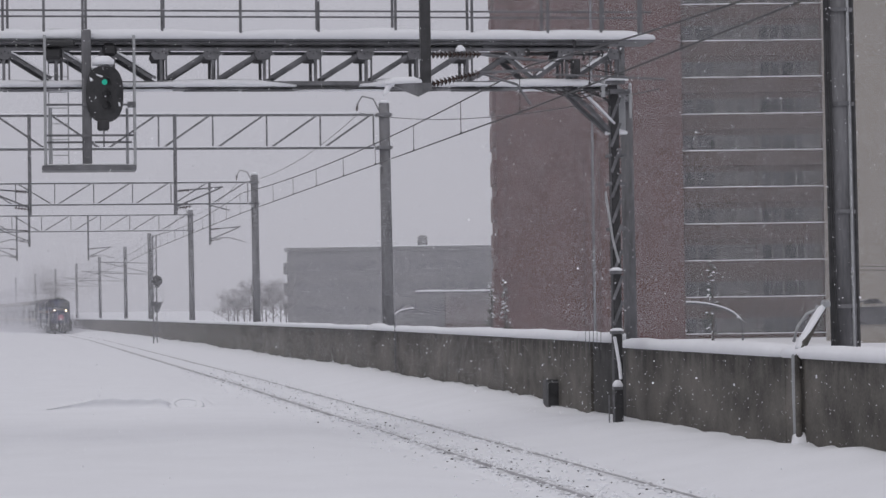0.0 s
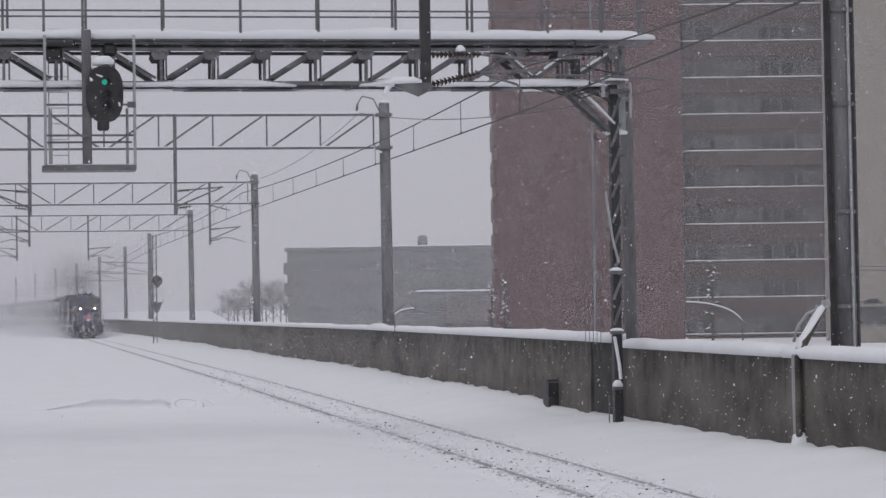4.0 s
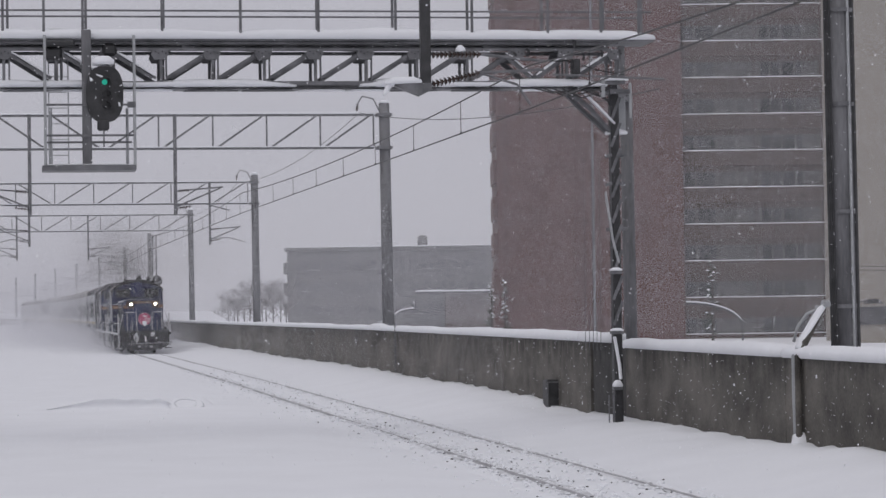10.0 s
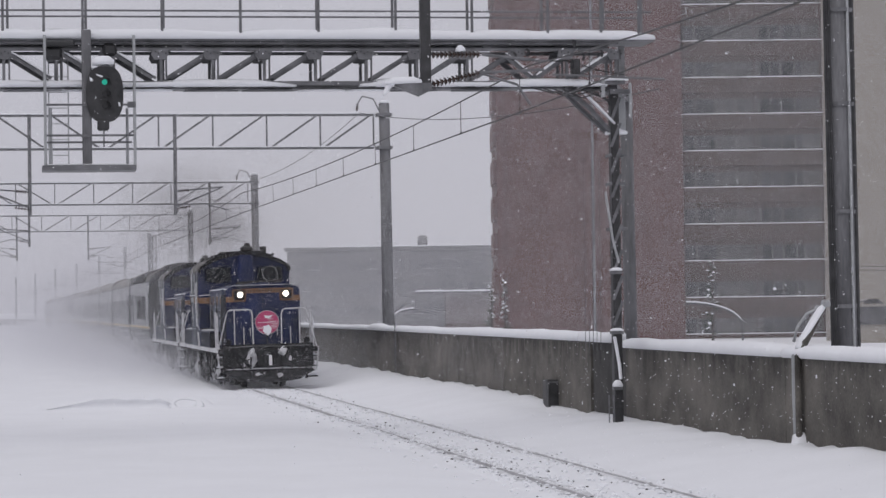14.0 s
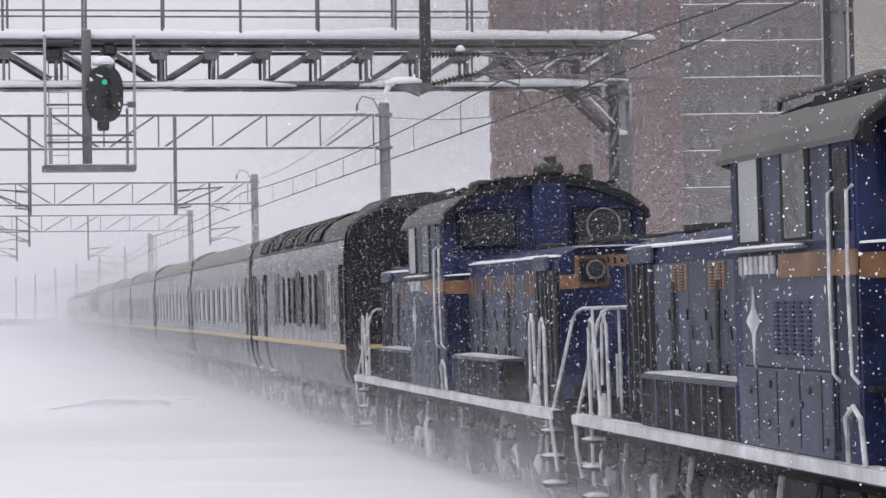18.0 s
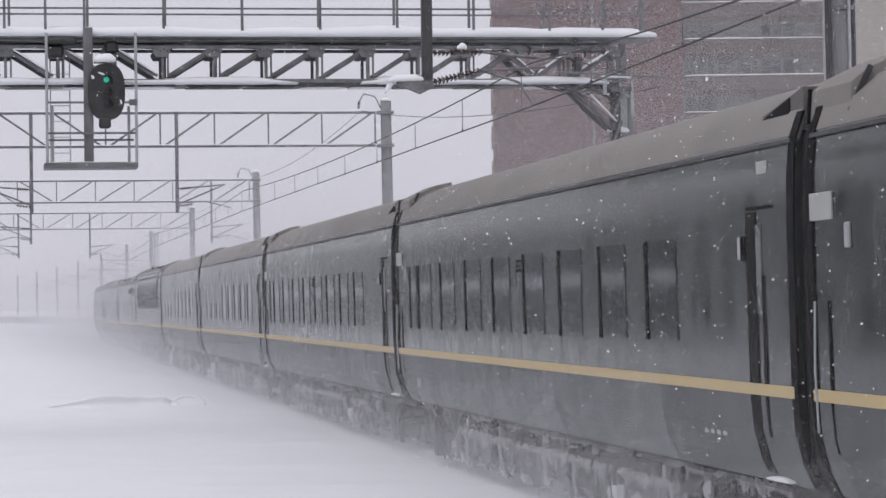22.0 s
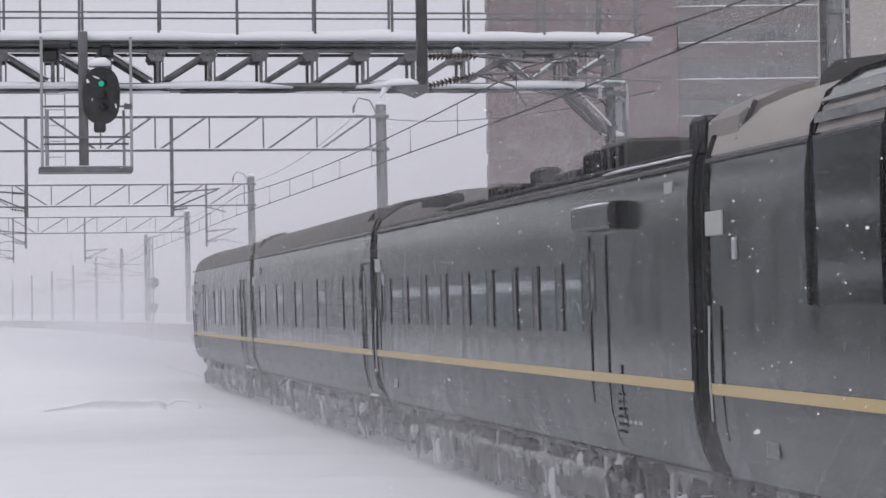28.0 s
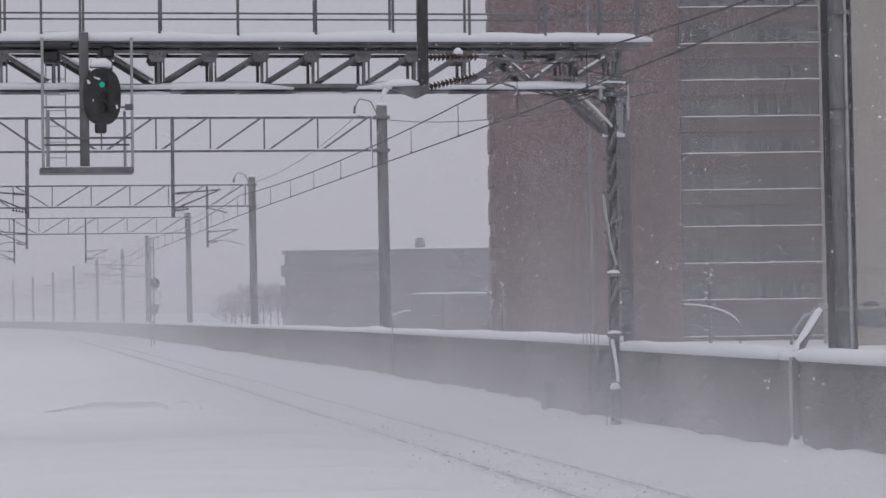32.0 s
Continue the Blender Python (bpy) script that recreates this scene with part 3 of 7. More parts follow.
    for k in (0, 1):
        part("knee_brace", tube(bmesh.new(), [(xr - 0.95 + 0.12 * k, -0.35 + 0.7 * k, zb - 0.1), (xr - 0.5, -0.3 + 0.6 * k, zb - 0.45), (xr - 0.1, -0.15 + 0.3 * k, zb - 0.85)], 0.045, 6), STEEL, root)
    part("snow_strip", ridge_snow(bmesh.new(), (xr - 0.72, -0.37, zb - 0.1), (xr - 0.05, -0.3, zb - 0.74), 0.1, 0.07, 2), SNOW_CAP, root, "snow on the brace", smooth=True)
    part("white_plate", B((xr + 0.13, 0.0, 5.62), (0.17, 0.06, 0.62), 0.01), STEEL_LIGHT, root)
    part("snow_strip", ridge_snow(bmesh.new(), (xr - 0.15, -0.05, 5.28), (xr + 0.22, -0.05, 5.28), 0.2, 0.09, 2, 3), SNOW_CAP, root, smooth=True)
    part("stay_wire", tube(bmesh.new(), [(xr - 0.22, -0.24, 4.25), (xr - 0.1, -0.25, 3.4), (xr + 0.0, -0.26, 3.0)], 0.022, 6), STEEL_LIGHT, root)
    part("stay_wire", tube(bmesh.new(), [(xr - 0.1, -0.26, 1.7), (xr - 0.02, -0.27, 1.2), (xr + 0.0, -0.27, 0.95)], 0.03, 6), SNOW_CAP, root)
    for z, w in ((0.82, 0.16), (1.8, 0.22), (2.86, 0.2)):
        part("step_bracket", B((xr - 0.06, -0.27, z - 0.03), (w, 0.14, 0.05)), STEEL, root)
        part("bracket_snow", ridge_snow(bmesh.new(), (xr - 0.06 - w / 2, -0.28, z), (xr - 0.06 + w / 2, -0.28, z), 0.14, 0.14 if z < 1 else 0.06, z, 4), SNOW_CAP, root, smooth=True)
    for z in (3.6, 4.4, 4.9):
        part("band", B((xr + 0.03, 0.0, z), (0.3, 0.42, 0.06), 0.01), STEEL, root)
    for x in (-0.2, -0.12):
        part("foot_frame", B((xr + x, -0.2, 0.4), (0.02, 0.02, 0.55)), STEEL, root)
    part("foot_frame", B((xr - 0.16, -0.2, 0.45), (0.1, 0.02, 0.02)), STEEL, root)
    # bearing and brackets where the girder meets its leg
    part("end_post", B((xr + 0.06, -0.4, (zt + zb) / 2 - 0.04), (0.12, 0.1, zt - zb), 0.01), STEEL, root)
    part("end_post", B((xr + 0.24, -0.3, zb - 0.32), (0.05, 0.05, 0.62), 0.006), STEEL_LIGHT, root)
    part("bearing", B((xr + 0.02, -0.1, zb - 0.16), (0.42, 0.5, 0.08), 0.01), STEEL, root)
    part("clamp", B((xr - 0.28, -0.42, zb - 0.12), (0.07, 0.1, 0.3), 0.01), STEEL_LIGHT, root)
    part("cap_snow", ridge_snow(bmesh.new(), (xr - 0.3, -0.36, zb + 0.022), (xr + 0.18, -0.36, zb + 0.022), 0.2, 0.1, 6, 5), SNOW_CAP, root, "snow on the end of the girder", smooth=True)
    for k, (x, z, r) in enumerate(((2.55, zt + 0.02, 0.05), (2.72, zt - 0.22, 0.04), (2.5, zt - 0.36, 0.045), (1.5, zt - 0.2, 0.04), (1.72, zt - 0.14, 0.05), (2.6, zt - 0.5, 0.05), (3.05, zt - 0.16, 0.04))):
        part("cable_clamp", tube(bmesh.new(), [(x, -0.5, z + r), (x + r, -0.5, z), (x + 0.02, -0.5, z - r * 2)], r * 0.55, 6), BLACK, root)
    part("small_box", B((2.62, -0.47, zt - 0.42), (0.13, 0.1, 0.3), 0.02), BLACK, root, "small dark box on the web")
    for k in range(4):
        u = 2.3 + 0.17 * k
        part("cable", tube(bmesh.new(), [(u - 0.5, -0.46, zb - 0.1), (u - 0.1, -0.47, zb - 0.2 - 0.03 * k), (u + 0.4, -0.45, zb - 0.13), (xr - 0.12, -0.3, zb - 0.32 - 0.05 * k)], 0.014, 5), BLACK, root)
    for a, b in (((1.0, zt - 0.22), (2.5, zb + 0.36)), ((2.5, zb + 0.36), (xr + 0.1, zb + 0.12))):
        part("cable", tube(bmesh.new(), [(a[0], -0.47, a[1]), ((a[0] + b[0]) / 2, -0.47, (a[1] + b[1]) / 2 - 0.04), (b[0], -0.47, b[1])], 0.011, 5), BLACK, root)
    # ladder cables left of the leg
    for k in range(5):
        part("cable", tube(bmesh.new(), [(xr - 0.45 + 0.07 * k, 0.55, 1.45), (xr - 0.44 + 0.07 * k, 0.55, 1.95), (xr - 0.43 + 0.07 * k, 0.55, 2.1 if k % 2 else 4.9)], 0.006, 5), STEEL, root)
    # stub of timber carried across
    part("stay", tube(bmesh.new(), [(xr - 1.2, -0.55, zb + 0.12), (xr + 0.8, -0.6, zb + 0.03)], 0.02, 6), STEEL, root)
    return root


def signal_head():
    """Oval-backed colour light hanging from the bridge in a cage."""
    m = on_track(BRIDGE_Y - 0.75, -5.6, 0.15)
    root = thing("railway_signal", m, "black oval colour-light railway signal showing green, in a steel cage", "railway signal")
    n = 28
    w, h = 0.315, 0.48
    oval = []
    for i in range(n):
        a = 6.2832 * i / n
        c, s = math.cos(a), math.sin(a)
        oval.append((0.0 + w * math.copysign(abs(c) ** 0.75, c), 5.8 + h * math.copysign(abs(s) ** 0.8, s)))
    part("backplate", prism(bmesh.new(), oval, -0.02, 0.03), BLACK, root, "black oval backplate")
    part("lamp_case", B((0, 0.16, 5.8), (0.36, 0.26, 0.86), 0.04), BLACK, root)
    for i, z in enumerate((6.0, 5.8, 5.6)):
        part("lens", disc(bmesh.new(), (0, -0.035, z), 0.047, 0.03), GREEN_LAMP if i == 0 else LENS_OFF, root, "glowing green lens" if i == 0 else "dark lens")
        bm = bmesh.new()
        ring = []
        for j in range(13):
            a = math.pi * (j / 12 * 1.3 - 0.15)
            ring.append((math.cos(a) * 0.1, math.sin(a) * 0.1 + z))
        a = [bm.verts.new((u, -0.02, v)) for u, v in ring]
        b = [bm.verts.new((u * 0.95, -0.26, v - 0.03)) for u, v in ring]
        for j in range(5):
            bm.faces.new((a[j], a[j + 1], b[j + 1], b[j]))
        part("hood", bm, BLACK, root)
    part("snow_cap", ridge_snow(bmesh.new(), (-0.2, 0.05, 6.3), (0.16, 0.05, 6.3), 0.4, 0.16, 4, 4), SNOW_CAP, root, "snow heaped on the signal", smooth=True)
    rnd = random.Random(4)
    for k in range(5):
        a, r = rnd.uniform(0, 6.28), rnd.uniform(0.3, 0.95)
        c = (w * r * math.cos(a), -0.022, 5.8 + h * r * math.sin(a))
        bm = bmesh.new()
        bmesh.ops.create_icosphere(bm, subdivisions=1, radius=rnd.uniform(0.014, 0.03), matrix=Matrix.Translation(c) @ Matrix.Rotation(a, 4, "Y") @ Matrix.Diagonal((rnd.uniform(0.6, 1.0), 0.3, rnd.uniform(1.4, 3.0), 1)))
        for v in bm.verts:
            v.co += Vector((1, 0, 1)) * 0.02 * noise.noise(v.co * 31)
        part("snow_dab", bm, SNOW_CAP, root, "snow stuck to the signal")
    part("lower_unit", B((-0.03, 0.02, 5.27), (0.2, 0.2, 0.18), 0.03), BLACK, root)
    part("mast", B((-0.3, 0.1, 5.75), (0.16, 0.12, 2.3), 0.01), POLE, root)
    # cage
    for x in (-1.0, 0.5):
        for y in (0.0, 0.62):
            xx = x + (0.1 if y else 0) * (1 if x < 0 else -1)
            part("cage_post", tube(bmesh.new(), [(xx, y, 4.55), (xx, y, 6.8 if y == 0 else 5.6)], 0.026, 8), STEEL_LIGHT, root)
    for z in (5.62, 5.1, 5.02):
        part("cage_rail", B((-0.27, 0.0 if z > 5.05 else 0.6, z), (1.5, 0.03, 0.035)), STEEL, root)
    part("cage_rail", B((0.45, 0.0, 5.62), (0.14, 0.05, 0.1)), STEEL, root)
    part("cage_floor", B((-0.27, 0.3, 4.55), (1.58, 0.7, 0.09), 0.01), STEEL, root)
    part("floor_snow", ridge_snow(bmesh.new(), (-1.02, 0.3, 4.597), (0.5, 0.3, 4.597), 0.6, 0.035, 2, 6), SNOW_CAP, root, smooth=True)
    for x in (-0.93, -0.6):
        part("ladder_rail", B((x, 0.62, 5.65), (0.02, 0.02, 2.2)), STEEL_LIGHT, root)
    for i in range(9):
        part("ladder_rung", B((-0.765, 0.62, 4.8 + 0.27 * i), (0.31, 0.015, 0.015)), STEEL_LIGHT, root)
    part("junction_box", B((-0.75, 0.3, 6.68), (0.52, 0.3, 0.1), 0.03), BLACK, root)
    part("junction_box", B((0.1, 0.35, 6.58), (0.24, 0.2, 0.22), 0.05), BLACK, root)
    part("junction_box", B((-0.85, 0.35, 6.52), (0.3, 0.2, 0.22), 0.05), BLACK, root)
    return root


def insulator_string(root, a, b, n=11):
    """A ribbed string of porcelain discs from a to b."""
    a, b = Vector(a), Vector(b)
    bm = bmesh.new()
    pts = []
    tube(bm, [a, b], 0.012, 6)
    q = (b - a).to_track_quat("Z", "Y").to_matrix().to_4x4()
    for i in range(n):
        c = a.lerp(b, (i + 0.7) / (n + 0.4))
        bmesh.ops.create_cone(bm, cap_ends=True, segments=12, radius1=0.06, radius2=0.03, depth=0.035, matrix=Matrix.Translation(c) @ q)
    return part("insulator", bm, INSULATOR, root, "ribbed brown porcelain insulator")


def pantograph_arm(root, x, z, s):
    """A hinged arm that holds the contact wire: s is its direction in x."""
    part("mast_arm", tube(bmesh.new(), [(x, 0, z), (x + s * 1.5, 0, z + 0.12)], 0.025, 6), STEEL, root)
    part("mast_arm", tube(bmesh.new(), [(x, 0, z - 0.5), (x + s * 1.4, 0, z + 0.08)], 0.025, 6), STEEL, root)
    part("steady_arm", tube(bmesh.new(), [(x, 0, z - 0.45), (x + s * 0.9, 0, z - 0.4), (x + s * 1.7, 0, z - 0.62)], 0.018, 6), STEEL, root)
    insulator_string(root, (x + s * 0.1, 0, z), (x + s * 0.45, 0, z + 0.03), 5)


def gantry(y, panel, drops, name="catenary_gantry", zt=8.35, zb=7.3, arms=True, pole_off=4.66, end=4.4):
    """A concrete pole right of the line and a light lattice beam over the tracks."""
    m = on_track(y, 0, -sink(y))
    left = end - 11 * panel
    root = thing(name, m, "overhead line gantry with grey pole and snowy lattice beam", "catenary gantry", "catenary gantries along the line")
    bm = bmesh.new()
    tube(bm, [(pole_off + 0.06, 0, -0.5), (pole_off, 0, 8.75)], 0.19, 14, 0.17)
    part("pole", bm, POLE, root, smooth=True)
    part("snow_cap", ridge_snow(bmesh.new(), (pole_off - 0.16, 0, 8.75), (pole_off + 0.16, 0, 8.75), 0.34, 0.14, y, 3), SNOW_CAP, root, smooth=True)
    if panel:
        truss(root, end, left, zt, zb, 0, panel, 0.07, 0.05, True, None, 5)
        part("snow_strip", ridge_snow(bmesh.new(), (left, 0, zt + 0.036), (pole_off - 0.2, 0, zt + 0.036), 0.1, 0.05, y), SNOW_CAP, root, smooth=True)
        part("snow_strip", ridge_snow(bmesh.new(), (left, 0, zb + 0.036), (pole_off - 0.2, 0, zb + 0.036), 0.08, 0.04, y), SNOW_CAP, root, smooth=True)
        part("pole_clamp", B((pole_off - 0.02, 0, zt), (0.5, 0.46, 0.1), 0.01), STEEL, root)
        part("pole_clamp", B((pole_off - 0.02, 0, zb), (0.5, 0.46, 0.1), 0.01), STEEL, root)
    for i, (x, z0) in enumerate(drops):
        part("drop_post", B((x, 0, (z0 + zt) / 2), (0.11, 0.11, zt - z0 + 0.1), 0.01), STEEL, root)
        if arms:
            pantograph_arm(root, x, z0 + 0.7, 1 if i else -1)
            insulator_string(root, (x, 0, z0 + 0.15), (x + (0.5 if i else -0.5), 0, z0 + 0.22), 5)
    # bracket and feeder insulator on the pole's head
    part("feeder_bracket", tube(bmesh.new(), [(pole_off - 0.15, 0, 8.5), (pole_off - 0.35, 0, 8.9), (pole_off - 0.7, 0, 8.98), (pole_off - 0.85, 0, 8.75)], 0.022, 6), STEEL, root)
    insulator_string(root, (pole_off - 0.85, 0, 8.75), (pole_off - 0.88, 0, 8.5), 4)
    return root


signal_bridge()
signal_head()
GANTRIES = ((85.6, 1.705, ((-6.53, 5.3), (-2.0, 5.3)), 4.31, 8.38, 7.33), (131.0, 1.856, ((-6.18, 5.42), (2.48, 5.42)), 4.33, 8.39, 7.36),
            (177.0, 1.9, ((-6.6, 5.6), (-2.0, 5.57)), 4.5, 8.45, 7.42))
for gy, gp, gd, ge, gt, gb in GANTRIES:
    gantry(gy, gp, gd, zt=gt, zb=gb, end=ge)


def near_gantry():
    """The gantry nearest to the eye: its beam is above the view, a drop post and insulators hang in it."""
    root = gantry(39.5, 1.6, (), pole_off=4.96, end=4.7)
    x = -1.24
    part("drop_post", B((x, 0, 6.9), (0.15, 0.15, 2.95), 0.012), BLACK, root, "dark drop post")
    part("drop_plate", prism(bmesh.new(), [(x - 0.45, 5.47), (x - 0.1, 5.33), (x + 0.08, 5.42), (x + 0.08, 5.52), (x - 0.45, 5.52)], -0.08, 0.08), STEEL, root)
    part("plate_snow", ridge_snow(bmesh.new(), (x - 0.58, 0, 5.5), (x - 0.07, 0, 5.52), 0.22, 0.1, 8, 5), SNOW_CAP, root, "snow slumping off the bracket", smooth=True)
    part("hanging_snow", ridge_snow(bmesh.new(), (x - 0.62, 0, 5.33), (x - 0.5, 0, 5.46), 0.12, 0.12, 3, 4), SNOW_CAP, root, smooth=True)
    for a, b in (((x + 0.08, -0.02, 5.93), (x + 0.82, -0.02, 5.94)), ((x + 0.08, -0.02, 5.5), (x + 0.8, -0.02, 5.67))):
        insulator_string(root, a, b, 12)
        part("arm_tube", tube(bmesh.new(), [b, (b[0] + 0.95, 0, b[2] + (0.05 if b[2] < 5.8 else -0.1))], 0.022, 6), STEEL, root)
    part("steady_arm", tube(bmesh.new(), [(x + 0.8, 0, 5.67), (x + 1.35, 0, 5.5), (x + 1.55, 0, 5.2)], 0.018, 6), STEEL, root)
    part("snow_lump", ridge_snow(bmesh.new(), (x + 0.45, -0.02, 5.98), (x + 0.58, -0.02, 5.98), 0.12, 0.09, 3, 3), SNOW_CAP, root, smooth=True)
    for k in range(3):
        part("cable", tube(bmesh.new(), [(4.84 - 0.035 * k, -0.16, 0.9), (4.81 - 0.035 * k, -0.16, 4.0), (4.78 - 0.035 * k, -0.16, 8.3)], 0.02, 6), BLACK, root, "black cable run up the pole")
    part("cable_duct", tube(bmesh.new(), [(5.1, -0.17, 0.9), (5.06, -0.17, 8.3)], 0.022, 6), STEEL_LIGHT, root, "pale conduit up the pole")
    part("cable_duct", tube(bmesh.new(), [(5.2, 0.0, 0.9), (5.16, 0.0, 8.3)], 0.055, 8), BLACK, root, "dark duct beside the pole")
    rnd = random.Random(12)
    for k in range(26):
        z = rnd.uniform(1.8, 8.0)
        part("stuck_snow", ridge_snow(bmesh.new(), (5.08 + rnd.uniform(-0.02, 0.02), -0.19, z), (5.08, -0.19, z + rnd.uniform(0.05, 0.3)), 0.03, 0.02, k, 2), SNOW_CAP, root)
    for z in (2.2, 3.6, 5.2, 6.6):
        part("pole_band", disc(bmesh.new(), (4.99, 0, z), 0.205, 0.06, "z", 16), STEEL, root)


near_gantry()


def cantilever_pole(y, off=4.75, h=8.6):
    root = thing("catenary_pole", on_track(y, off, 0), "grey concrete overhead line pole behind the wall", "catenary pole", "catenary poles along the line")
    part("pole", tube(bmesh.new(), [(0.04, 0, -0.5), (0, 0, h)], 0.2, 12, 0.17), POLE, root, smooth=True)
    for z in (5.4, 6.3):
        part("arm", tube(bmesh.new(), [(0, 0, z), (-4.4, 0, z + 0.15)], 0.03, 6), STEEL, root)
    part("arm_brace", tube(bmesh.new(), [(0, 0, 5.5), (-3.8, 0, 6.4)], 0.03, 6), STEEL, root)
    return root


for py in (222.0, 268.0, 314.0, 360.0, 405.0, 450.0, 495.0, 540.0):
    cantilever_pole(py, 4.35 if py < 230 else 4.75, 8.6 - sink(py) * 0.7)


def mast_signal():
    root = thing("mast_signal", on_track(181, 2.5, 0), "distant black signal on a lattice mast by the wall", "railway signal")
    for x in (-0.12, 0.12):
        part("mast_leg", B((x, 0, 3.7), (0.07, 0.12, 7.4)), STEEL, root)
    for i in range(12):
        part("lacing", beam(bmesh.new(), (-0.12, 0, 0.4 + 0.55 * i), (0.12, 0, 0.9 + 0.55 * i), 0.03, 0.04), STEEL, root)
    part("backplate", disc(bmesh.new(), (0.16, -0.15, 4.35), 0.34, 0.05, "y", 20), BLACK, root)
    part("head", B((0.16, 0.0, 4.3), (0.3, 0.25, 0.8), 0.05), BLACK, root)
    part("cage_floor", B((0.1, -0.1, 2.9), (0.9, 0.6, 0.06)), STEEL, root)
    for x in (-0.33, 0.53):
        part("cage_post", B((x, -0.1, 3.3), (0.04, 0.04, 0.85)), STEEL_LIGHT, root)
    part("cage_rail", B((0.1, -0.1, 3.7), (0.9, 0.04, 0.04)), STEEL_LIGHT, root)
    part("brace", prism(bmesh.new(), [(-0.3, 2.87), (0.5, 2.87), (0.2, 2.2), (0.05, 2.2)], -0.05, 0.05), STEEL, root)


mast_signal()


# ---- overhead wires ----
def wires():
    sup = [-6, 39.5, 85.6, 131.0, 177.0, 222.0, 268.0, 314.0, 360.0]
    root = thing("overhead_wires", Matrix(), "thin dark contact and messenger wires over the track", "overhead wires")
    con, mes = [], []
    drops = []
    # the contact wire runs zigzag from support to support, the messenger sags between them
    zig = (-0.3, 0.3, 0.1, -0.2, 0.2, -0.2, 0.2, -0.2, 0.2)
    lift = (5.0, 5.15, 5.3, 5.3, 5.35, 5.4, 5.45, 5.5, 5.5)
    for i, (a, b) in enumerate(zip(sup, sup[1:])):
        low = 0.13 if i == 0 else 0.41
        def wire_at(f, a=a, b=b, i=i, low=low):
            return a + (b - a) * f, zig[i] + (zig[i + 1] - zig[i]) * f, lift[i] + (lift[i + 1] - lift[i]) * f, low + (0.63 - low) * (2 * f - 1) ** 2
        for k in range(12):
            y, o, z, gap = wire_at(k / 12)
            con.append(place(y, o, z))
            mes.append(place(y, o, z + gap))
        for k in range(9):
            drops.append(wire_at((k + 0.15) / 9))
    part("contact_wire", tube(bmesh.new(), con, 0.012, 5), WIRE, root)
    part("messenger_wire", tube(bmesh.new(), mes, 0.012, 5), WIRE, root)
    for y, o, z, gap in drops[:54]:
        part("dropper", tube(bmesh.new(), [place(y, o, z), place(y, o, z + gap)], 0.006, 4), WIRE, root)
        part("dropper_clip", B(place(y, o, z + 0.01), (0.03, 0.08, 0.05)), WIRE, root)
    # feeder along the pole heads, and the slack span to the bridge
    pts = []
    for a, b in zip(sup[2:], sup[3:]):
        for i in range(8):
            f = i / 8
            pts.append(place(a + (b - a) * f, 3.87, 8.45 - 0.5 * (1 - (2 * f - 1) ** 2)))
    part("feeder_wire", tube(bmesh.new(), pts, 0.01, 5), WIRE, root)
    a, b = place(85.6, 3.87, 8.45), place(47.0, 4.1, 6.05)
    part("slack_wire", tube(bmesh.new(), [a.lerp(b, i / 10) - Vector((0, 0, 0.36 * (1 - (2 * i / 10 - 1) ** 2))) for i in range(11)], 0.011, 5), WIRE, root)


wires()

# ---- town behind the wall ----
def facade_windows(root, xs, zs, w, h, y, deep=0.12):
    """Framed windows on a wall whose face looks to local -y."""
    for z in zs:
        for x in xs:
            fr = bmesh.new()
            for a, b, c, d in ((x - w / 2, x + w / 2, z + h / 2, 0.08), (x - w / 2, x + w / 2, z - h / 2, 0.1)):
                box(fr, ((a + b) / 2, y - 0.03, c), (b - a + 0.1, 0.1, d))
            for a in (x - w / 2, x, x + w / 2):
                box(fr, (a, y - 0.03, z), (0.08, 0.1, h))
            f = part("window", fr, FRAME_PALE, root)
            part("pane", B((x, y - 0.02, z), (w, 0.04, h)), GLASS_DARK, f)


FLAT_WINDOWS = ((0.57, 0.85, TOWER_PANE), (1.9, 1.45, TOWER_PANE), (3.55, 1.45, CURTAIN_PANE), (5.25, 1.65, CURTAIN_PANE), (6.66, 0.75, DIM_PANE),
                (7.5, 0.75, TOWER_PANE), (8.5, 0.95, DIM_PANE), (9.35, 0.5, TOWER_PANE), (10.05, 0.72, CURTAIN_PANE))


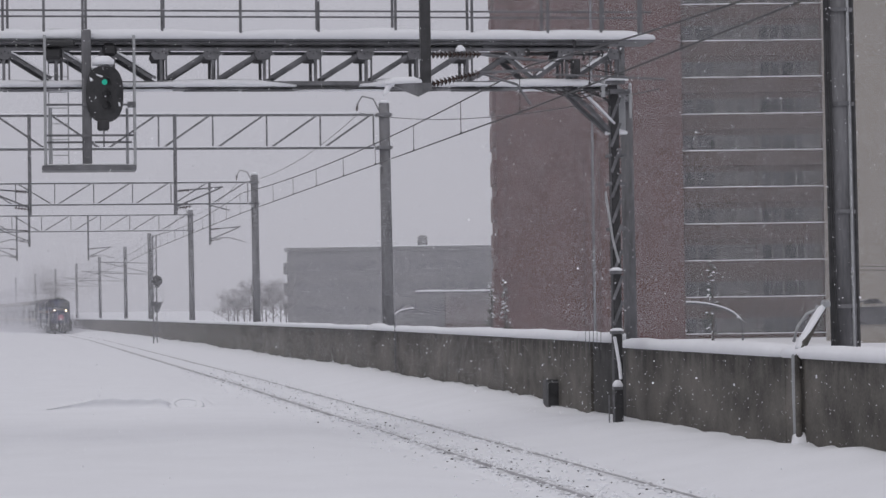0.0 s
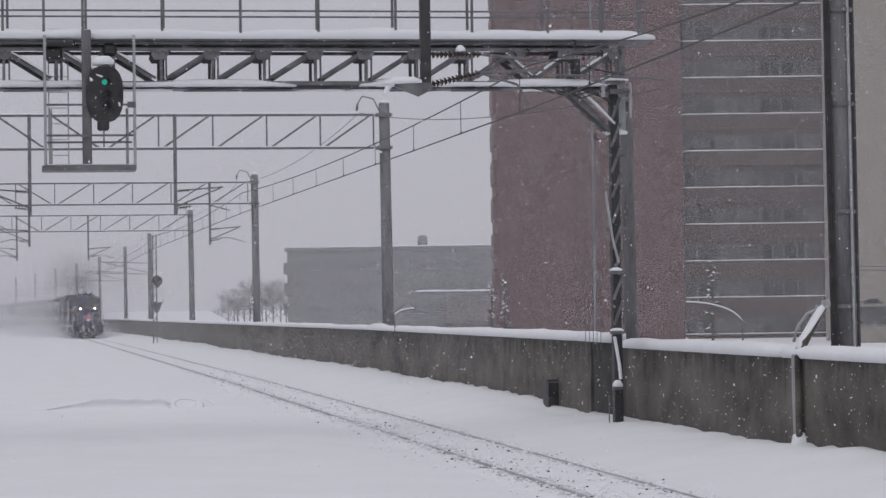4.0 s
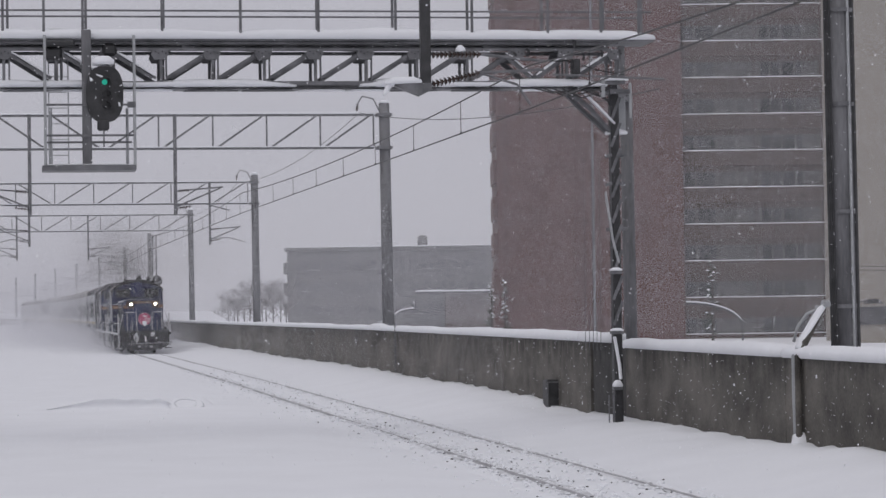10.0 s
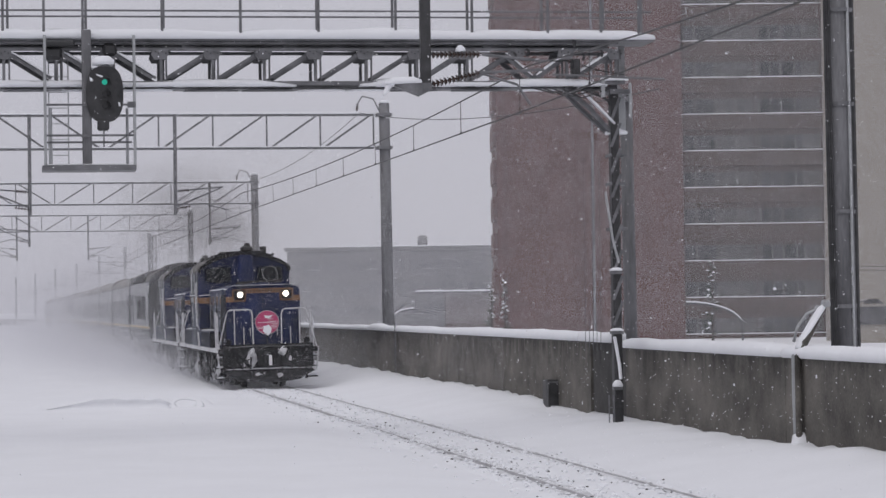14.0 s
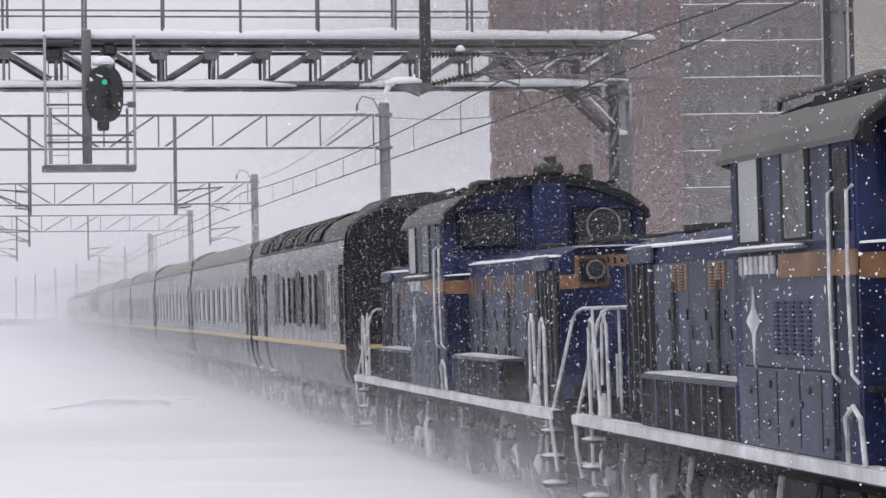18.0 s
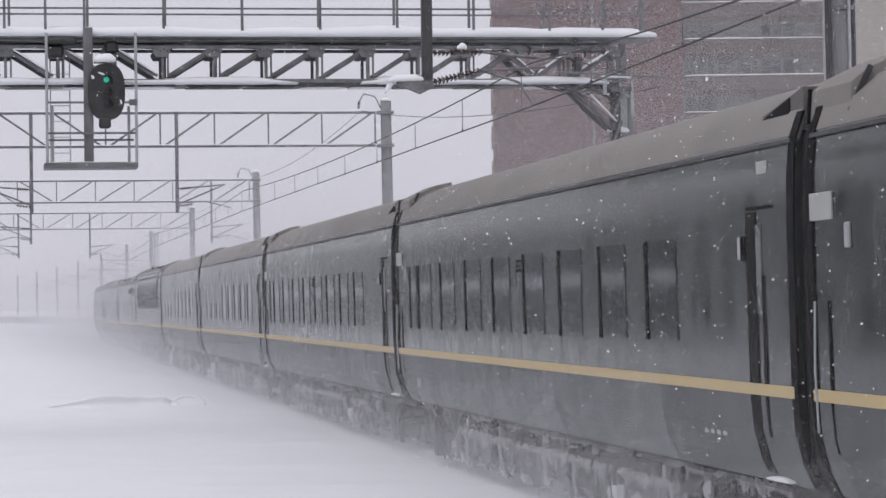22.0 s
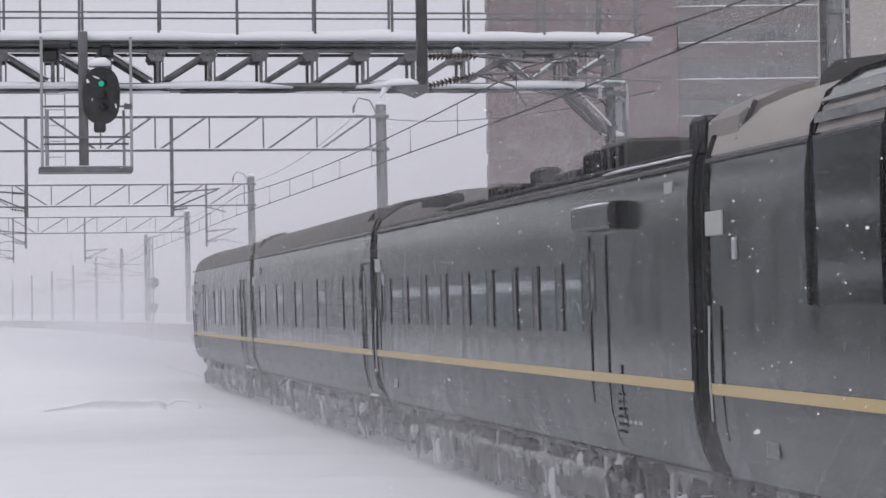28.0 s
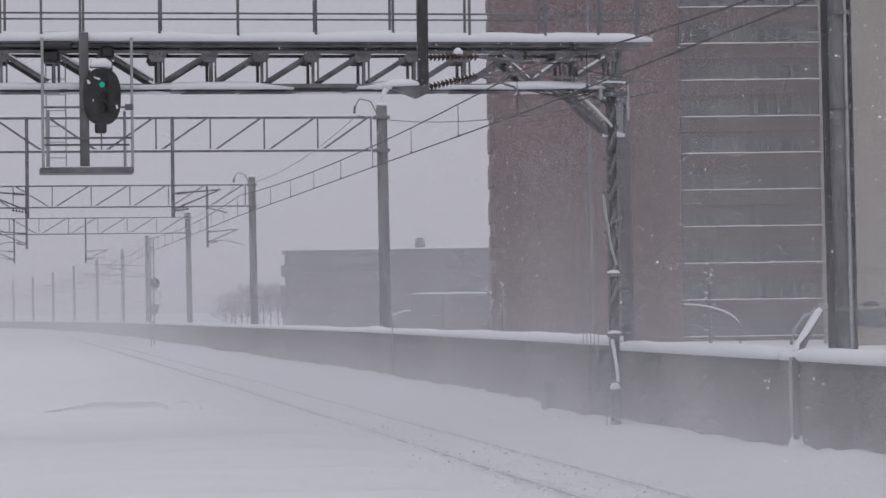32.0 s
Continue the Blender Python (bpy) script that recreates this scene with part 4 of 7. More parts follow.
def apartment_tower():
    """A tall brown-tiled block of flats: a blind side wing and a front with balconies."""
    root = thing("apartment_tower", pose(0.4, 214, 0, 0, 0, 0.8), "tall brown-tiled block of flats with snowy balconies", "apartment building")
    k = 214 / 4800
    x0, x1, x2 = (872 - 784) * k, (1203 - 784) * k, (1468 - 784) * k
    top = 40.0
    part("wall", B(((x0 + x1) / 2, 6, top / 2 - 0.5), (x1 - x0, 12, top + 1), 0.05), BRICK, root, "blind brown-tiled wall")
    part("wall", B(((x1 + x2) / 2, 6.3, top / 2 - 0.5), (x2 - x1, 11, top + 1), 0.05), BALCONY, root, "brown rendered wall behind the balconies")
    part("wall_strip", B((x0 + 0.25, -0.05, top / 2), (0.5, 0.4, top)), BRICK, root)
    part("pilaster", B((x0 + 6.3, -0.06, top / 2), (0.25, 0.2, top)), BRICK, root)
    part("pilaster", B((x0 + 7.6, -0.06, top / 2), (0.18, 0.2, top)), STEEL, root)
    for z in range(14):
        part("roof_ledge", B((x0 - 0.1, 4, 1.2 + 2.9 * z), (0.35, 7, 1.9), 0.04), BRICK, root)
    for i in range(13):
        z = -0.33 + 2.906 * i
        part("balcony_slab", B(((x1 + x2) / 2, 0.7, z - 1.1), (x2 - x1 - 0.1, 0.5, 0.14)), BALCONY, root)
        bal = part("balcony_front", B(((x1 + x2) / 2, 0.55, z - 0.55), (x2 - x1 - 0.15, 0.12, 1.12), 0.02), BALCONY, root, "brown balcony parapet")
        part("balcony_snow", ridge_snow(bmesh.new(), (x1 + 0.1, 0.56, z + 0.012), (x2 - 0.1, 0.56, z + 0.012), 0.24, 0.085, i, 30), SNOW_CAP, root, "line of snow on the balcony", smooth=True)
        for x, w, mat in FLAT_WINDOWS:
            x += x1
            fr = bmesh.new()
            for u in (0.0, 1.1):
                box(fr, (x, 0.79, z + 0.1 + u), (w + 0.12, 0.06, 0.07))
            for u in (x - w / 2 - 0.03, x + w / 2 + 0.03):
                box(fr, (u, 0.79, z + 0.65), (0.07, 0.06, 1.17))
            f = part("window", fr, TOWER_FRAME, root)
            half = w / 2 if w > 1.2 else w
            for u in ((-w / 4, w / 4) if w > 1.2 else (0.0,)):
                part("pane", B((x + u, 0.78, z + 0.65), (half - 0.03, 0.05, 1.1)), mat, f)
        part("window_band", B(((x1 + x2) / 2 - 0.35, 0.8, z + 0.66), (x2 - x1 - 0.9, 0.03, 1.24)), TOWER_BAND, root, "grey-green panels between the windows")
        part("partition", B((x1 + 5.8, 0.7, z + 0.95), (0.08, 0.24, 1.9)), BALCONY, root)
    part("side_fin", B((x2 - 0.25, 0.9, top / 2), (0.75, 1.4, top)), FRAME_PALE, root, "pale end wall of the balconies")
    for i in range(13):
        part("side_snow", ridge_snow(bmesh.new(), (x2 - 0.7, 0.2, 0.4 + 2.905 * i), (x2 - 0.1, 0.2, 0.55 + 2.905 * i), 0.2, 0.08, i, 3), SNOW_CAP, root, smooth=True)
    return root


def beige_block():
    root = thing("beige_building", pose(0, 180, 0, 0, 0, 0), "plain beige rendered building beyond the wall", "building")
    k = 180 / 4800
    x = (1512 - 784) * k
    part("wall", B((x + 12, 7, 14), (24, 14, 30), 0.1), BEIGE, root)
    part("roof", B((x + 12, 7, 29.2), (24.6, 14.6, 0.5)), GREY_WALL, root)
    part("cornice", B((x + 12, -0.06, 1.2), (24, 0.16, 1.2)), GREY_WALL, root, "grey base course")
    facade_windows(root, (x + 7, x + 12, x + 17), (6, 10, 14, 18), 1.6, 1.4, 0)
    return root


def long_block():
    root = thing("office_building", pose(0, 400, 0, 0, 0, 0.5), "long low grey building fading in the snowfall", "building")
    k_roof = k = 400 / 4800
    x0, x1 = (508 - 784) * k, (900 - 784) * k
    part("wall", B(((x0 + x1) / 2, 10, 4.5), (x1 - x0, 20, 12), 0.1), OFFICE_WALL, root)
    part("roof", B(((x0 + x1) / 2, 9.9, 10.75), (x1 - x0 + 0.8, 20.8, 0.5)), OFFICE_WALL, root)
    part("roof_snow", ridge_snow(bmesh.new(), (x0 + 6, -0.3, 11.0), (x1, -0.3, 11.0), 1.0, 0.2, 4, 40), SNOW_CAP, root, smooth=True)
    rnd = random.Random(17)
    for z in (1.8, 5.2, 8.4):
        for i in range(15):
            x = x0 + 2.2 + 2.05 * i
            f = part("window", B((x, -0.03, z), (1.5, 0.1, 1.35)), OFFICE_WALL, root)
            part("pane", B((x, -0.07, z), (1.36, 0.06, 1.2)), HAZED_PANE, f)
        part("ledge", B(((x0 + x1) / 2, -0.15, z - 0.85), (x1 - x0, 0.3, 0.16)), OFFICE_WALL, root)
        for k in range(4):
            a = x0 + rnd.uniform(1, x1 - x0 - 5)
            part("ledge_snow", ridge_snow(bmesh.new(), (a, -0.2, z - 0.77), (a + rnd.uniform(1.0, 2.4), -0.2, z - 0.77), 0.3, 0.14, k, 4), SNOW_SHADE, root, smooth=True)
    for z in (2.0, 5.0, 8.0):
        part("corner_balcony", B((x0 - 0.1, 2.5, z), (1.0, 4.5, 1.7), 0.1), OFFICE_WALL, root)
    # low turret with a wide cap on the roof
    xt = (748 - 784) * k_roof
    part("turret", B((xt, 4, 11.5), (1.5, 1.5, 1.0), 0.05), OFFICE_WALL, root, "small roof turret")
    part("turret_lantern", B((xt, 4, 12.15), (1.1, 1.1, 0.4)), FRAME_PALE, root)
    part("turret_roof", disc(bmesh.new(), (xt, 4, 12.5), 1.0, 0.5, "z", 12, 0.25), OFFICE_WALL, root)
    # flat annexe with a snowy canopy
    xa, xb = (735 - 784) * k_roof, (900 - 784) * k_roof
    part("annexe", B(((xa + xb) / 2 + 2.2, -6, 1.5), (xb - xa - 4, 8, 5), 0.1), BALCONY, root)
    part("annexe_roof", B(((xa + xb) / 2, -6.5, 4.1), (xb - xa, 10, 0.25)), GREY_WALL, root)
    part("annexe_snow", ridge_snow(bmesh.new(), (xa, -11.3, 4.23), (xb, -11.3, 4.23), 0.8, 0.25, 7, 30), SNOW_CAP, root, smooth=True)
    return root


def conifer(m, h, seed):
    rnd = random.Random(seed)
    root = thing("conifer_tree", m, "slender dark young conifer with tufts of snow", "tree", "snowy trees behind the wall")
    part("trunk", tube(bmesh.new(), [(0, 0, -0.6), (0.03, 0.02, h * 0.5), (0, 0, h)], 0.09, 7, 0.015), BARK, root)
    le, sn = bmesh.new(), bmesh.new()
    for i in range(26):
        f = 0.18 + 0.8 * i / 26
        z = h * f
        r = h * 0.12 * (1.08 - f) * rnd.uniform(0.4, 1.1) + 0.1
        a = rnd.uniform(0, 6.28)
        tip = Vector((math.cos(a) * r, math.sin(a) * r, z - r * 0.45))
        root_p = Vector((0, 0, z))
        tube(le, [root_p, root_p.lerp(tip, 0.6) + Vector((0, 0, 0.02)), tip], 0.02, 4, 0.008)
        for k in range(6):
            p = root_p.lerp(tip, rnd.uniform(0.25, 1.0))
            s = 0.03 + 0.06 * rnd.random()
            b = le if rnd.random() < 0.8 - 0.25 * f else sn
            q = p + Vector((rnd.uniform(-0.07, 0.07), rnd.uniform(-0.07, 0.07), 0.05 if b is sn else -0.05))
            bmesh.ops.create_icosphere(b, subdivisions=1, radius=s, matrix=Matrix.Translation(q) @ Matrix.Diagonal((1, 1, 0.45, 1)))
    part("crown", le, NEEDLE, root)
    tagged(part("branch_snow", sn, SNOW_CAP, root), "small tufts of snow on the twigs", kind="stuff")


def bare_tree(m, h, seed):
    rnd = random.Random(seed)
    root = thing("bare_tree", m, "leafless grey tree dim in the falling snow", "tree", "bare trees beyond the wall")
    part("trunk", tube(bmesh.new(), [(0, 0, -0.6), (0.1, 0, h * 0.35), (0.05, 0.1, h * 0.6)], 0.1, 7, 0.05), TWIG, root)
    bm = bmesh.new()

    def grow(p, d, l, r, n):
        q = p + d * l
        tube(bm, [p, q], r, 3, r * 0.6)
        if n:
            for _ in range(4 if n < 3 else 3):
                e = (d + Vector((rnd.uniform(-0.8, 0.8), rnd.uniform(-0.8, 0.8), rnd.uniform(-0.2, 0.6)))).normalized()
                grow(p.lerp(q, rnd.uniform(0.5, 1)), e, l * 0.68, r * 0.6, n - 1)
    for i in range(7):
        a = 6.28 * i / 7 + rnd.random()
        grow(Vector((0.05, 0.05, h * rnd.uniform(0.12, 0.55))), Vector((math.cos(a), math.sin(a), 0.9)).normalized(), h * 0.27, 0.03, 4)
    tagged(part("branchwork", bm, TWIG, root), "bare twigs and boughs", kind="stuff")


def street_lamp(m, h, reach, head, r=0.05, snow=True):
    root = thing("street_lamp", m, "street lamp with a curved snow-covered arm", "street lamp", "street lamps behind the wall")
    part("pole", tube(bmesh.new(), [(0, 0, -0.6), (0, 0, h)], r, 8, r * 0.8), STEEL, root)
    pts = [(reach * (1 - math.cos(a)), 0, h + abs(reach) * 0.42 * math.sin(a)) for a in [i * math.pi / 2 / 8 for i in range(9)]]
    part("arm", tube(bmesh.new(), pts, r * 0.7, 8), STEEL, root)
    if head:
        part("lamp_head", disc(bmesh.new(), (pts[-1][0] + 0.2, 0, pts[-1][2] - 0.02), 0.42, 0.2, "z", 14, 0.2), BLACK, root)
    if snow:
        part("arm_snow", tube(bmesh.new(), [(u, v, w + 0.045) for u, v, w in pts[1:]], 0.02 if r < 0.04 else 0.05, 7, 0.02), SNOW_CAP, root, "snow along the curved arm", smooth=True)


def town():
    apartment_tower()
    beige_block()
    long_block()
    for px, py, y, h, sd in ((1259, 455, 140, 0, 1), (868, 495, 150, 0, 2), (892, 490, 150, 0, 3)):
        k = y / F
        hh = 2.3 + (540 - 0.014 * (px - 784) - py) * k
        conifer(pose((px - 784) * k, y, 0), hh, sd)
    for px, y, h, sd in ((420, 330, 4.6, 4), (470, 320, 5.6, 5), (495, 345, 6.4, 6), (440, 350, 5.2, 7), (482, 335, 5.8, 9), (455, 325, 5.0, 10), (402, 360, 4.4, 8), (432, 310, 4.0, 11), (463, 345, 6.0, 12), (505, 325, 4.6, 13), (412, 340, 4.0, 14)):
        bare_tree(pose((px - 784) * y / F, y, sink(y), 0, 0, sd * 50), h * 1.2, sd)
    k = 70 / F
    street_lamp(pose((1312 - 784) * k, 70, 0), 2.3 - 45 * k, -1.45, False, 0.035)
    street_lamp(on_track(78, 3.82, 0), 1.95, 0.55, False, 0.022)
    k = 110 / F
    street_lamp(pose((1505 - 784) * k, 110, 0), 2.3 - 16 * k, 0.7, True, 0.05, False)
    root = thing("service_wires", pose(0, 104, 0), "thin dark service wires across the street", "wires")
    for z in (3.45, 3.6):
        part("wire", tube(bmesh.new(), [(14.0, 0, z), (20, 0, z - 0.12), (30, 0, z + 0.1)], 0.012, 5), WIRE, root)


def reflected_row():
    """A made-up dark row across the yard, beyond the view, added to show in the coaches' paint."""
    rnd = random.Random(6)
    root = thing("station_building", on_track(140, -27, 0), "long dark building row added out of view for reflections", "building")
    y = -165.0
    while y < 164:
        w = rnd.uniform(9, 24)
        e = min(y + w, 165)
        h = rnd.uniform(6.6, 9.6)
        d = rnd.uniform(0, 2.5)
        part("wall", B((-3 - d, (y + e) / 2, h / 2 - 0.3), (6, e - y, h + 0.6), 0.1), GREY_WALL, root)
        part("roof_snow", ridge_snow(bmesh.new(), (-3 - d, y, h), (-3 - d, e, h), 6.4, 0.3, y, 6), SNOW_CAP, root, smooth=True)
        y = e
    part("canopy", B((2.2, 0, 4.3), (3.4, 330, 0.16)), GREY_WALL, root)
    part("canopy_snow", ridge_snow(bmesh.new(), (2.2, -164, 4.382), (2.2, 164, 4.382), 3.5, 0.7, 5, 160), SNOW_CAP, root, "snow along the added canopy", smooth=True)
    for k in range(40):
        part("canopy_post", B((3.3, -160 + 8 * k, 2.1), (0.2, 0.2, 4.4), 0.02), STEEL_LIGHT if k % 3 else GREY_WALL, root)
    part("fence", B((6.3, 0, 1.2), (0.12, 328, 2.4)), GREY_WALL, root, "dark fence added out of view for reflections")
    part("fence_snow", ridge_snow(bmesh.new(), (6.3, -164, 2.402), (6.3, 164, 2.402), 0.6, 0.5, 8, 120), SNOW_CAP, root, "snow on the added fence, reflected as a pale strip", smooth=True)
    part("platform", B((1.8, 0, 0.15), (3.4, 330, 0.7), 0.04), GREY_WALL, root)


town()
reflected_row()

# ---- the train ----
BLUE = material("locomotive_blue", (0.004, 0.004, 0.009), 0.45, spread=0.5, scale=1.8, fine=22, bump=0.15, spec=0.3, tint=(0.017, 0.026, 0.088), streak=0.4)
BLUE_FADE = material("snow_dusted_blue", (0.012, 0.016, 0.036), 0.5, spread=0.5, scale=3.6, fine=20, bump=0.2, tint=(0.07, 0.082, 0.122), streak=0.6)
GOLD = material("gold_band", (0.1, 0.052, 0.03), 0.45, spread=0.4, scale=2.2, fine=16, tint=(0.27, 0.145, 0.075))
FROST = material("frosted_rail", (0.34, 0.34, 0.35), 0.6, spread=0.3, scale=5, fine=24, tint=(0.66, 0.66, 0.68))
DECK_EDGE = material("dirty_white_edge", (0.46, 0.46, 0.47), 0.6, spread=0.15, scale=2, fine=9, tint=(0.76, 0.76, 0.78))
GREEN = material("dark_green_coach_paint", (0.022, 0.028, 0.03), 0.2, spread=0.6, scale=2.0, fine=14, bump=0, spec=0.34, streak=0.5, tint=(0.052, 0.058, 0.058))
# paler green: powder dust, plus the snow field's reflection put into the colour
GREEN_PALE = material("dusted_snowlit_green", (0.06, 0.065, 0.07), 0.4, spread=0.3, scale=1.5, fine=25, bump=0.1, spec=0.4)
YELLOW = material("yellow_band", (0.56, 0.43, 0.21), 0.45, spread=0.1, scale=2, fine=20)
ROOF = material("frosted_roof", (0.225, 0.211, 0.198), 0.7, spread=0.25, scale=1.0, fine=18, bump=0.3)
ROOF_PALE = material("snow_dusted_roof", (0.32, 0.3, 0.28), 0.7, spread=0.25, scale=1.0, fine=18, bump=0.3)
ROOF_MID = material("dusty_grey_roof", (0.13, 0.122, 0.116), 0.7, spread=0.35, scale=1.6, fine=20, bump=0.3)
ROOF_PAD = material("sooty_hatch", (0.05, 0.047, 0.045), 0.7, spread=0.3, scale=1.6, fine=20, bump=0.3)
ROOF_SOOT = material("sooty_frosted_roof", (0.125, 0.117, 0.111), 0.7, spread=0.35, scale=1.0, fine=18, bump=0.3)
ROOF_DARK = material("sooty_roof", (0.04, 0.038, 0.036), 0.6, spread=0.4, scale=2, fine=25, bump=0.3)
RUBBER = material("black_rubber", (0.011, 0.011, 0.0115), 0.8, spread=0.4, spec=0.1)
UNDER = material("grimy_underframe", (0.014, 0.013, 0.013), 0.8, spread=0.5, scale=4, fine=24, bump=0.4, tint=(0.06, 0.058, 0.057))
PANE = material("tinted_coach_glass", (0.056, 0.062, 0.064), 0.09, spread=0.12, bump=0, spec=0.52)
# dining windows: their pale reflection is put into the base colour
PANE_SHEEN = material("pale_sheen_glass", (0.135, 0.165, 0.166), 0.05, spread=0.2, scale=2, bump=0, spec=0.55)
# pale glass tone with reflected brightness in the colour
GLASS_SHEEN = material("pale_grey_sheen_glass", (0.15, 0.155, 0.16), 0.3, spread=0.4, scale=2, fine=14, bump=0, spec=0.4)
LOCO_GLASS = material("sooty_cab_glass", (0.022, 0.024, 0.026), 0.2, spread=0.4, scale=3, bump=0, spec=0.4)
PINK = material("pink_headboard", (0.46, 0.055, 0.15), 0.4, spread=0.05)
WHITE = material("white_paint", (0.75, 0.75, 0.76), 0.5, spread=0.06)
HEADLIGHT = glow("headlight", (1.0, 0.82, 0.6), 13.0)
WHITE_DULL = material("dull_white_plate", (0.4, 0.41, 0.4), 0.5, spread=0.1)
ICE = material("dirty_ice", (0.05, 0.05, 0.053), 0.6, spread=0.6, scale=3, fine=16, tint=(0.3, 0.3, 0.31), bump=0.3)
PACKED = material("caked_snow_and_grime", (0.02, 0.02, 0.022), 0.7, spread=0.5, scale=5, fine=30, bump=0.3, tint=(0.07, 0.07, 0.073), per_lump=0.17)
GRIME = material("black_grime", (0.006, 0.006, 0.0068), 0.7, spread=0.5, scale=4, fine=26, bump=0.3, tint=(0.022, 0.022, 0.024), spec=0.25)
GLASS_SHEEN_BRIGHT = material("bright_sheen_pane", (0.4, 0.41, 0.42), 0.4, spread=0.25, scale=2, fine=14, bump=0, spec=0.4)


def crusted(root, pts, r, seed=0):
    """A ragged fringe of caked snow and icicles hanging along a line."""
    rnd = random.Random(seed)
    bm = bmesh.new()
    p, q = Vector(pts[0]), Vector(pts[-1])
    n = max(4, int((q - p).length / (r * 0.6)))
    side = (q - p).cross(Vector((0, 0, 1))).normalized()
    rows = []
    for i in range(n + 1):
        c = p.lerp(q, i / n)
        d = r * rnd.choice((0.3, 0.4, 0.6, 0.8, 1.0, 2.6)) * rnd.uniform(0.6, 1.2)
        t = r * rnd.uniform(0.25, 0.6)
        top = r * rnd.uniform(0.3, 1.0)
        rows.append([bm.verts.new(c + v) for v in (Vector((0, 0, top)), side * t, Vector((0, 0, -d)), -side * t)])
    for u, v in zip(rows, rows[1:]):
        for k in range(4):
            bm.faces.new((u[k], u[(k + 1) % 4], v[(k + 1) % 4], v[k]))
    bm.faces.new(rows[0][::-1])
    bm.faces.new(rows[-1])
    return part("ice_crust", bm, ICE, root, "ice and snow caked on the running gear")


def bogie(root, y, n, wheel_r, half=1.0, pitch=2.1):
    fr = bmesh.new()
    for x in (-half, half):
        prism(fr, [(y - pitch * (n - 1) / 2 - 0.5, 0.62), (y - pitch / 2, 0.5), (y + pitch / 2, 0.5), (y + pitch * (n - 1) / 2 + 0.5, 0.62), (y + pitch * (n - 1) / 2 + 0.4, 0.78), (y - pitch * (n - 1) / 2 - 0.4, 0.78)], x - 0.06, x + 0.06, "x")
        for i in range(n):
            box(fr, (x, y + (i - (n - 1) / 2) * pitch, 0.5), (0.24, 0.34, 0.34), 0.04)
    box(fr, (0, y, 0.66), (2 * half, 0.5, 0.24), 0.03)
    b = part("bogie", fr, UNDER, root, "grimy bogie caked with snow")
    for i in range(n):
        yy = y + (i - (n - 1) / 2) * pitch
        bm = bmesh.new()
        for x in (-0.565, 0.565):
            disc(bm, (x, yy, wheel_r), wheel_r, 0.12, "x", 24)
            disc(bm, (x + math.copysign(0.06, -x), yy, wheel_r), wheel_r + 0.03, 0.03, "x", 24)
        tube(bm, [(-0.9, yy, wheel_r), (0.9, yy, wheel_r)], 0.08, 8)
        part("wheelset", bm, UNDER, b)
    for x in (-half - 0.12,):
        for i in range(n - 1 if n > 1 else 1):
            yc = y + (i - (n - 2) / 2) * pitch
            part("spring", tube(bmesh.new(), [(x + 0.08 * math.cos(0.9 * k), yc + 0.08 * math.sin(0.9 * k), 0.48 + 0.008 * k) for k in range(44)], 0.016, 5), UNDER, b)
    crusted(b, [(-half - 0.13, y - 1.5, 0.5), (-half - 0.13, y + 1.5, 0.5)], 0.05, int(y * 7) + 3)


# coach cross-section, from the bottom of the side to the roof's crown
SIDE = ((1.29, 0.88), (1.37, 1.05), (1.43, 1.3), (1.45, 1.58), (1.45, 1.95), (1.45, 2.85), (1.44, 3.25), (1.41, 3.53))
CROWN = ((1.41, 3.53), (1.34, 3.72), (1.15, 3.88), (0.85, 4.0), (0.45, 4.06), (0.0, 4.085))


def shell(bm, prof, y0, y1, out=0.0, thick=0.0, sides=(-1, 1)):
    """A strip of the body following a profile, out metres proud, with thickness inwards."""
    for sgn in sides:
        rows = []
        for y in (y0, y1):
            o = [bm.verts.new((sgn * (x + out), y, z)) for x, z in prof]
            i = [bm.verts.new((sgn * (x + out - 0.02), y, z)) for x, z in prof]
            rows.append((o, i))
        n = len(prof)
        for j in range(n - 1):
            bm.faces.new((rows[0][0][j], rows[0][0][j + 1], rows[1][0][j + 1], rows[1][0][j]))
        for e in (0, n - 1):
            bm.faces.new((rows[0][0][e], rows[1][0][e], rows[1][1][e], rows[0][1][e]))
        for r in rows:
            for j in range(n - 1):
                bm.faces.new((r[0][j], r[0][j + 1], r[1][j + 1], r[1][j]))
    bmesh.ops.recalc_face_normals(bm, faces=bm.faces)
    return bm


def creased(bm):
    """Parts the mesh along its sharp edges, so that it shades smoothly between them."""
    bmesh.ops.split_edges(bm, edges=[e for e in bm.edges if len(e.link_faces) == 2 and e.calc_face_angle(0) > 0.7])
    return bm


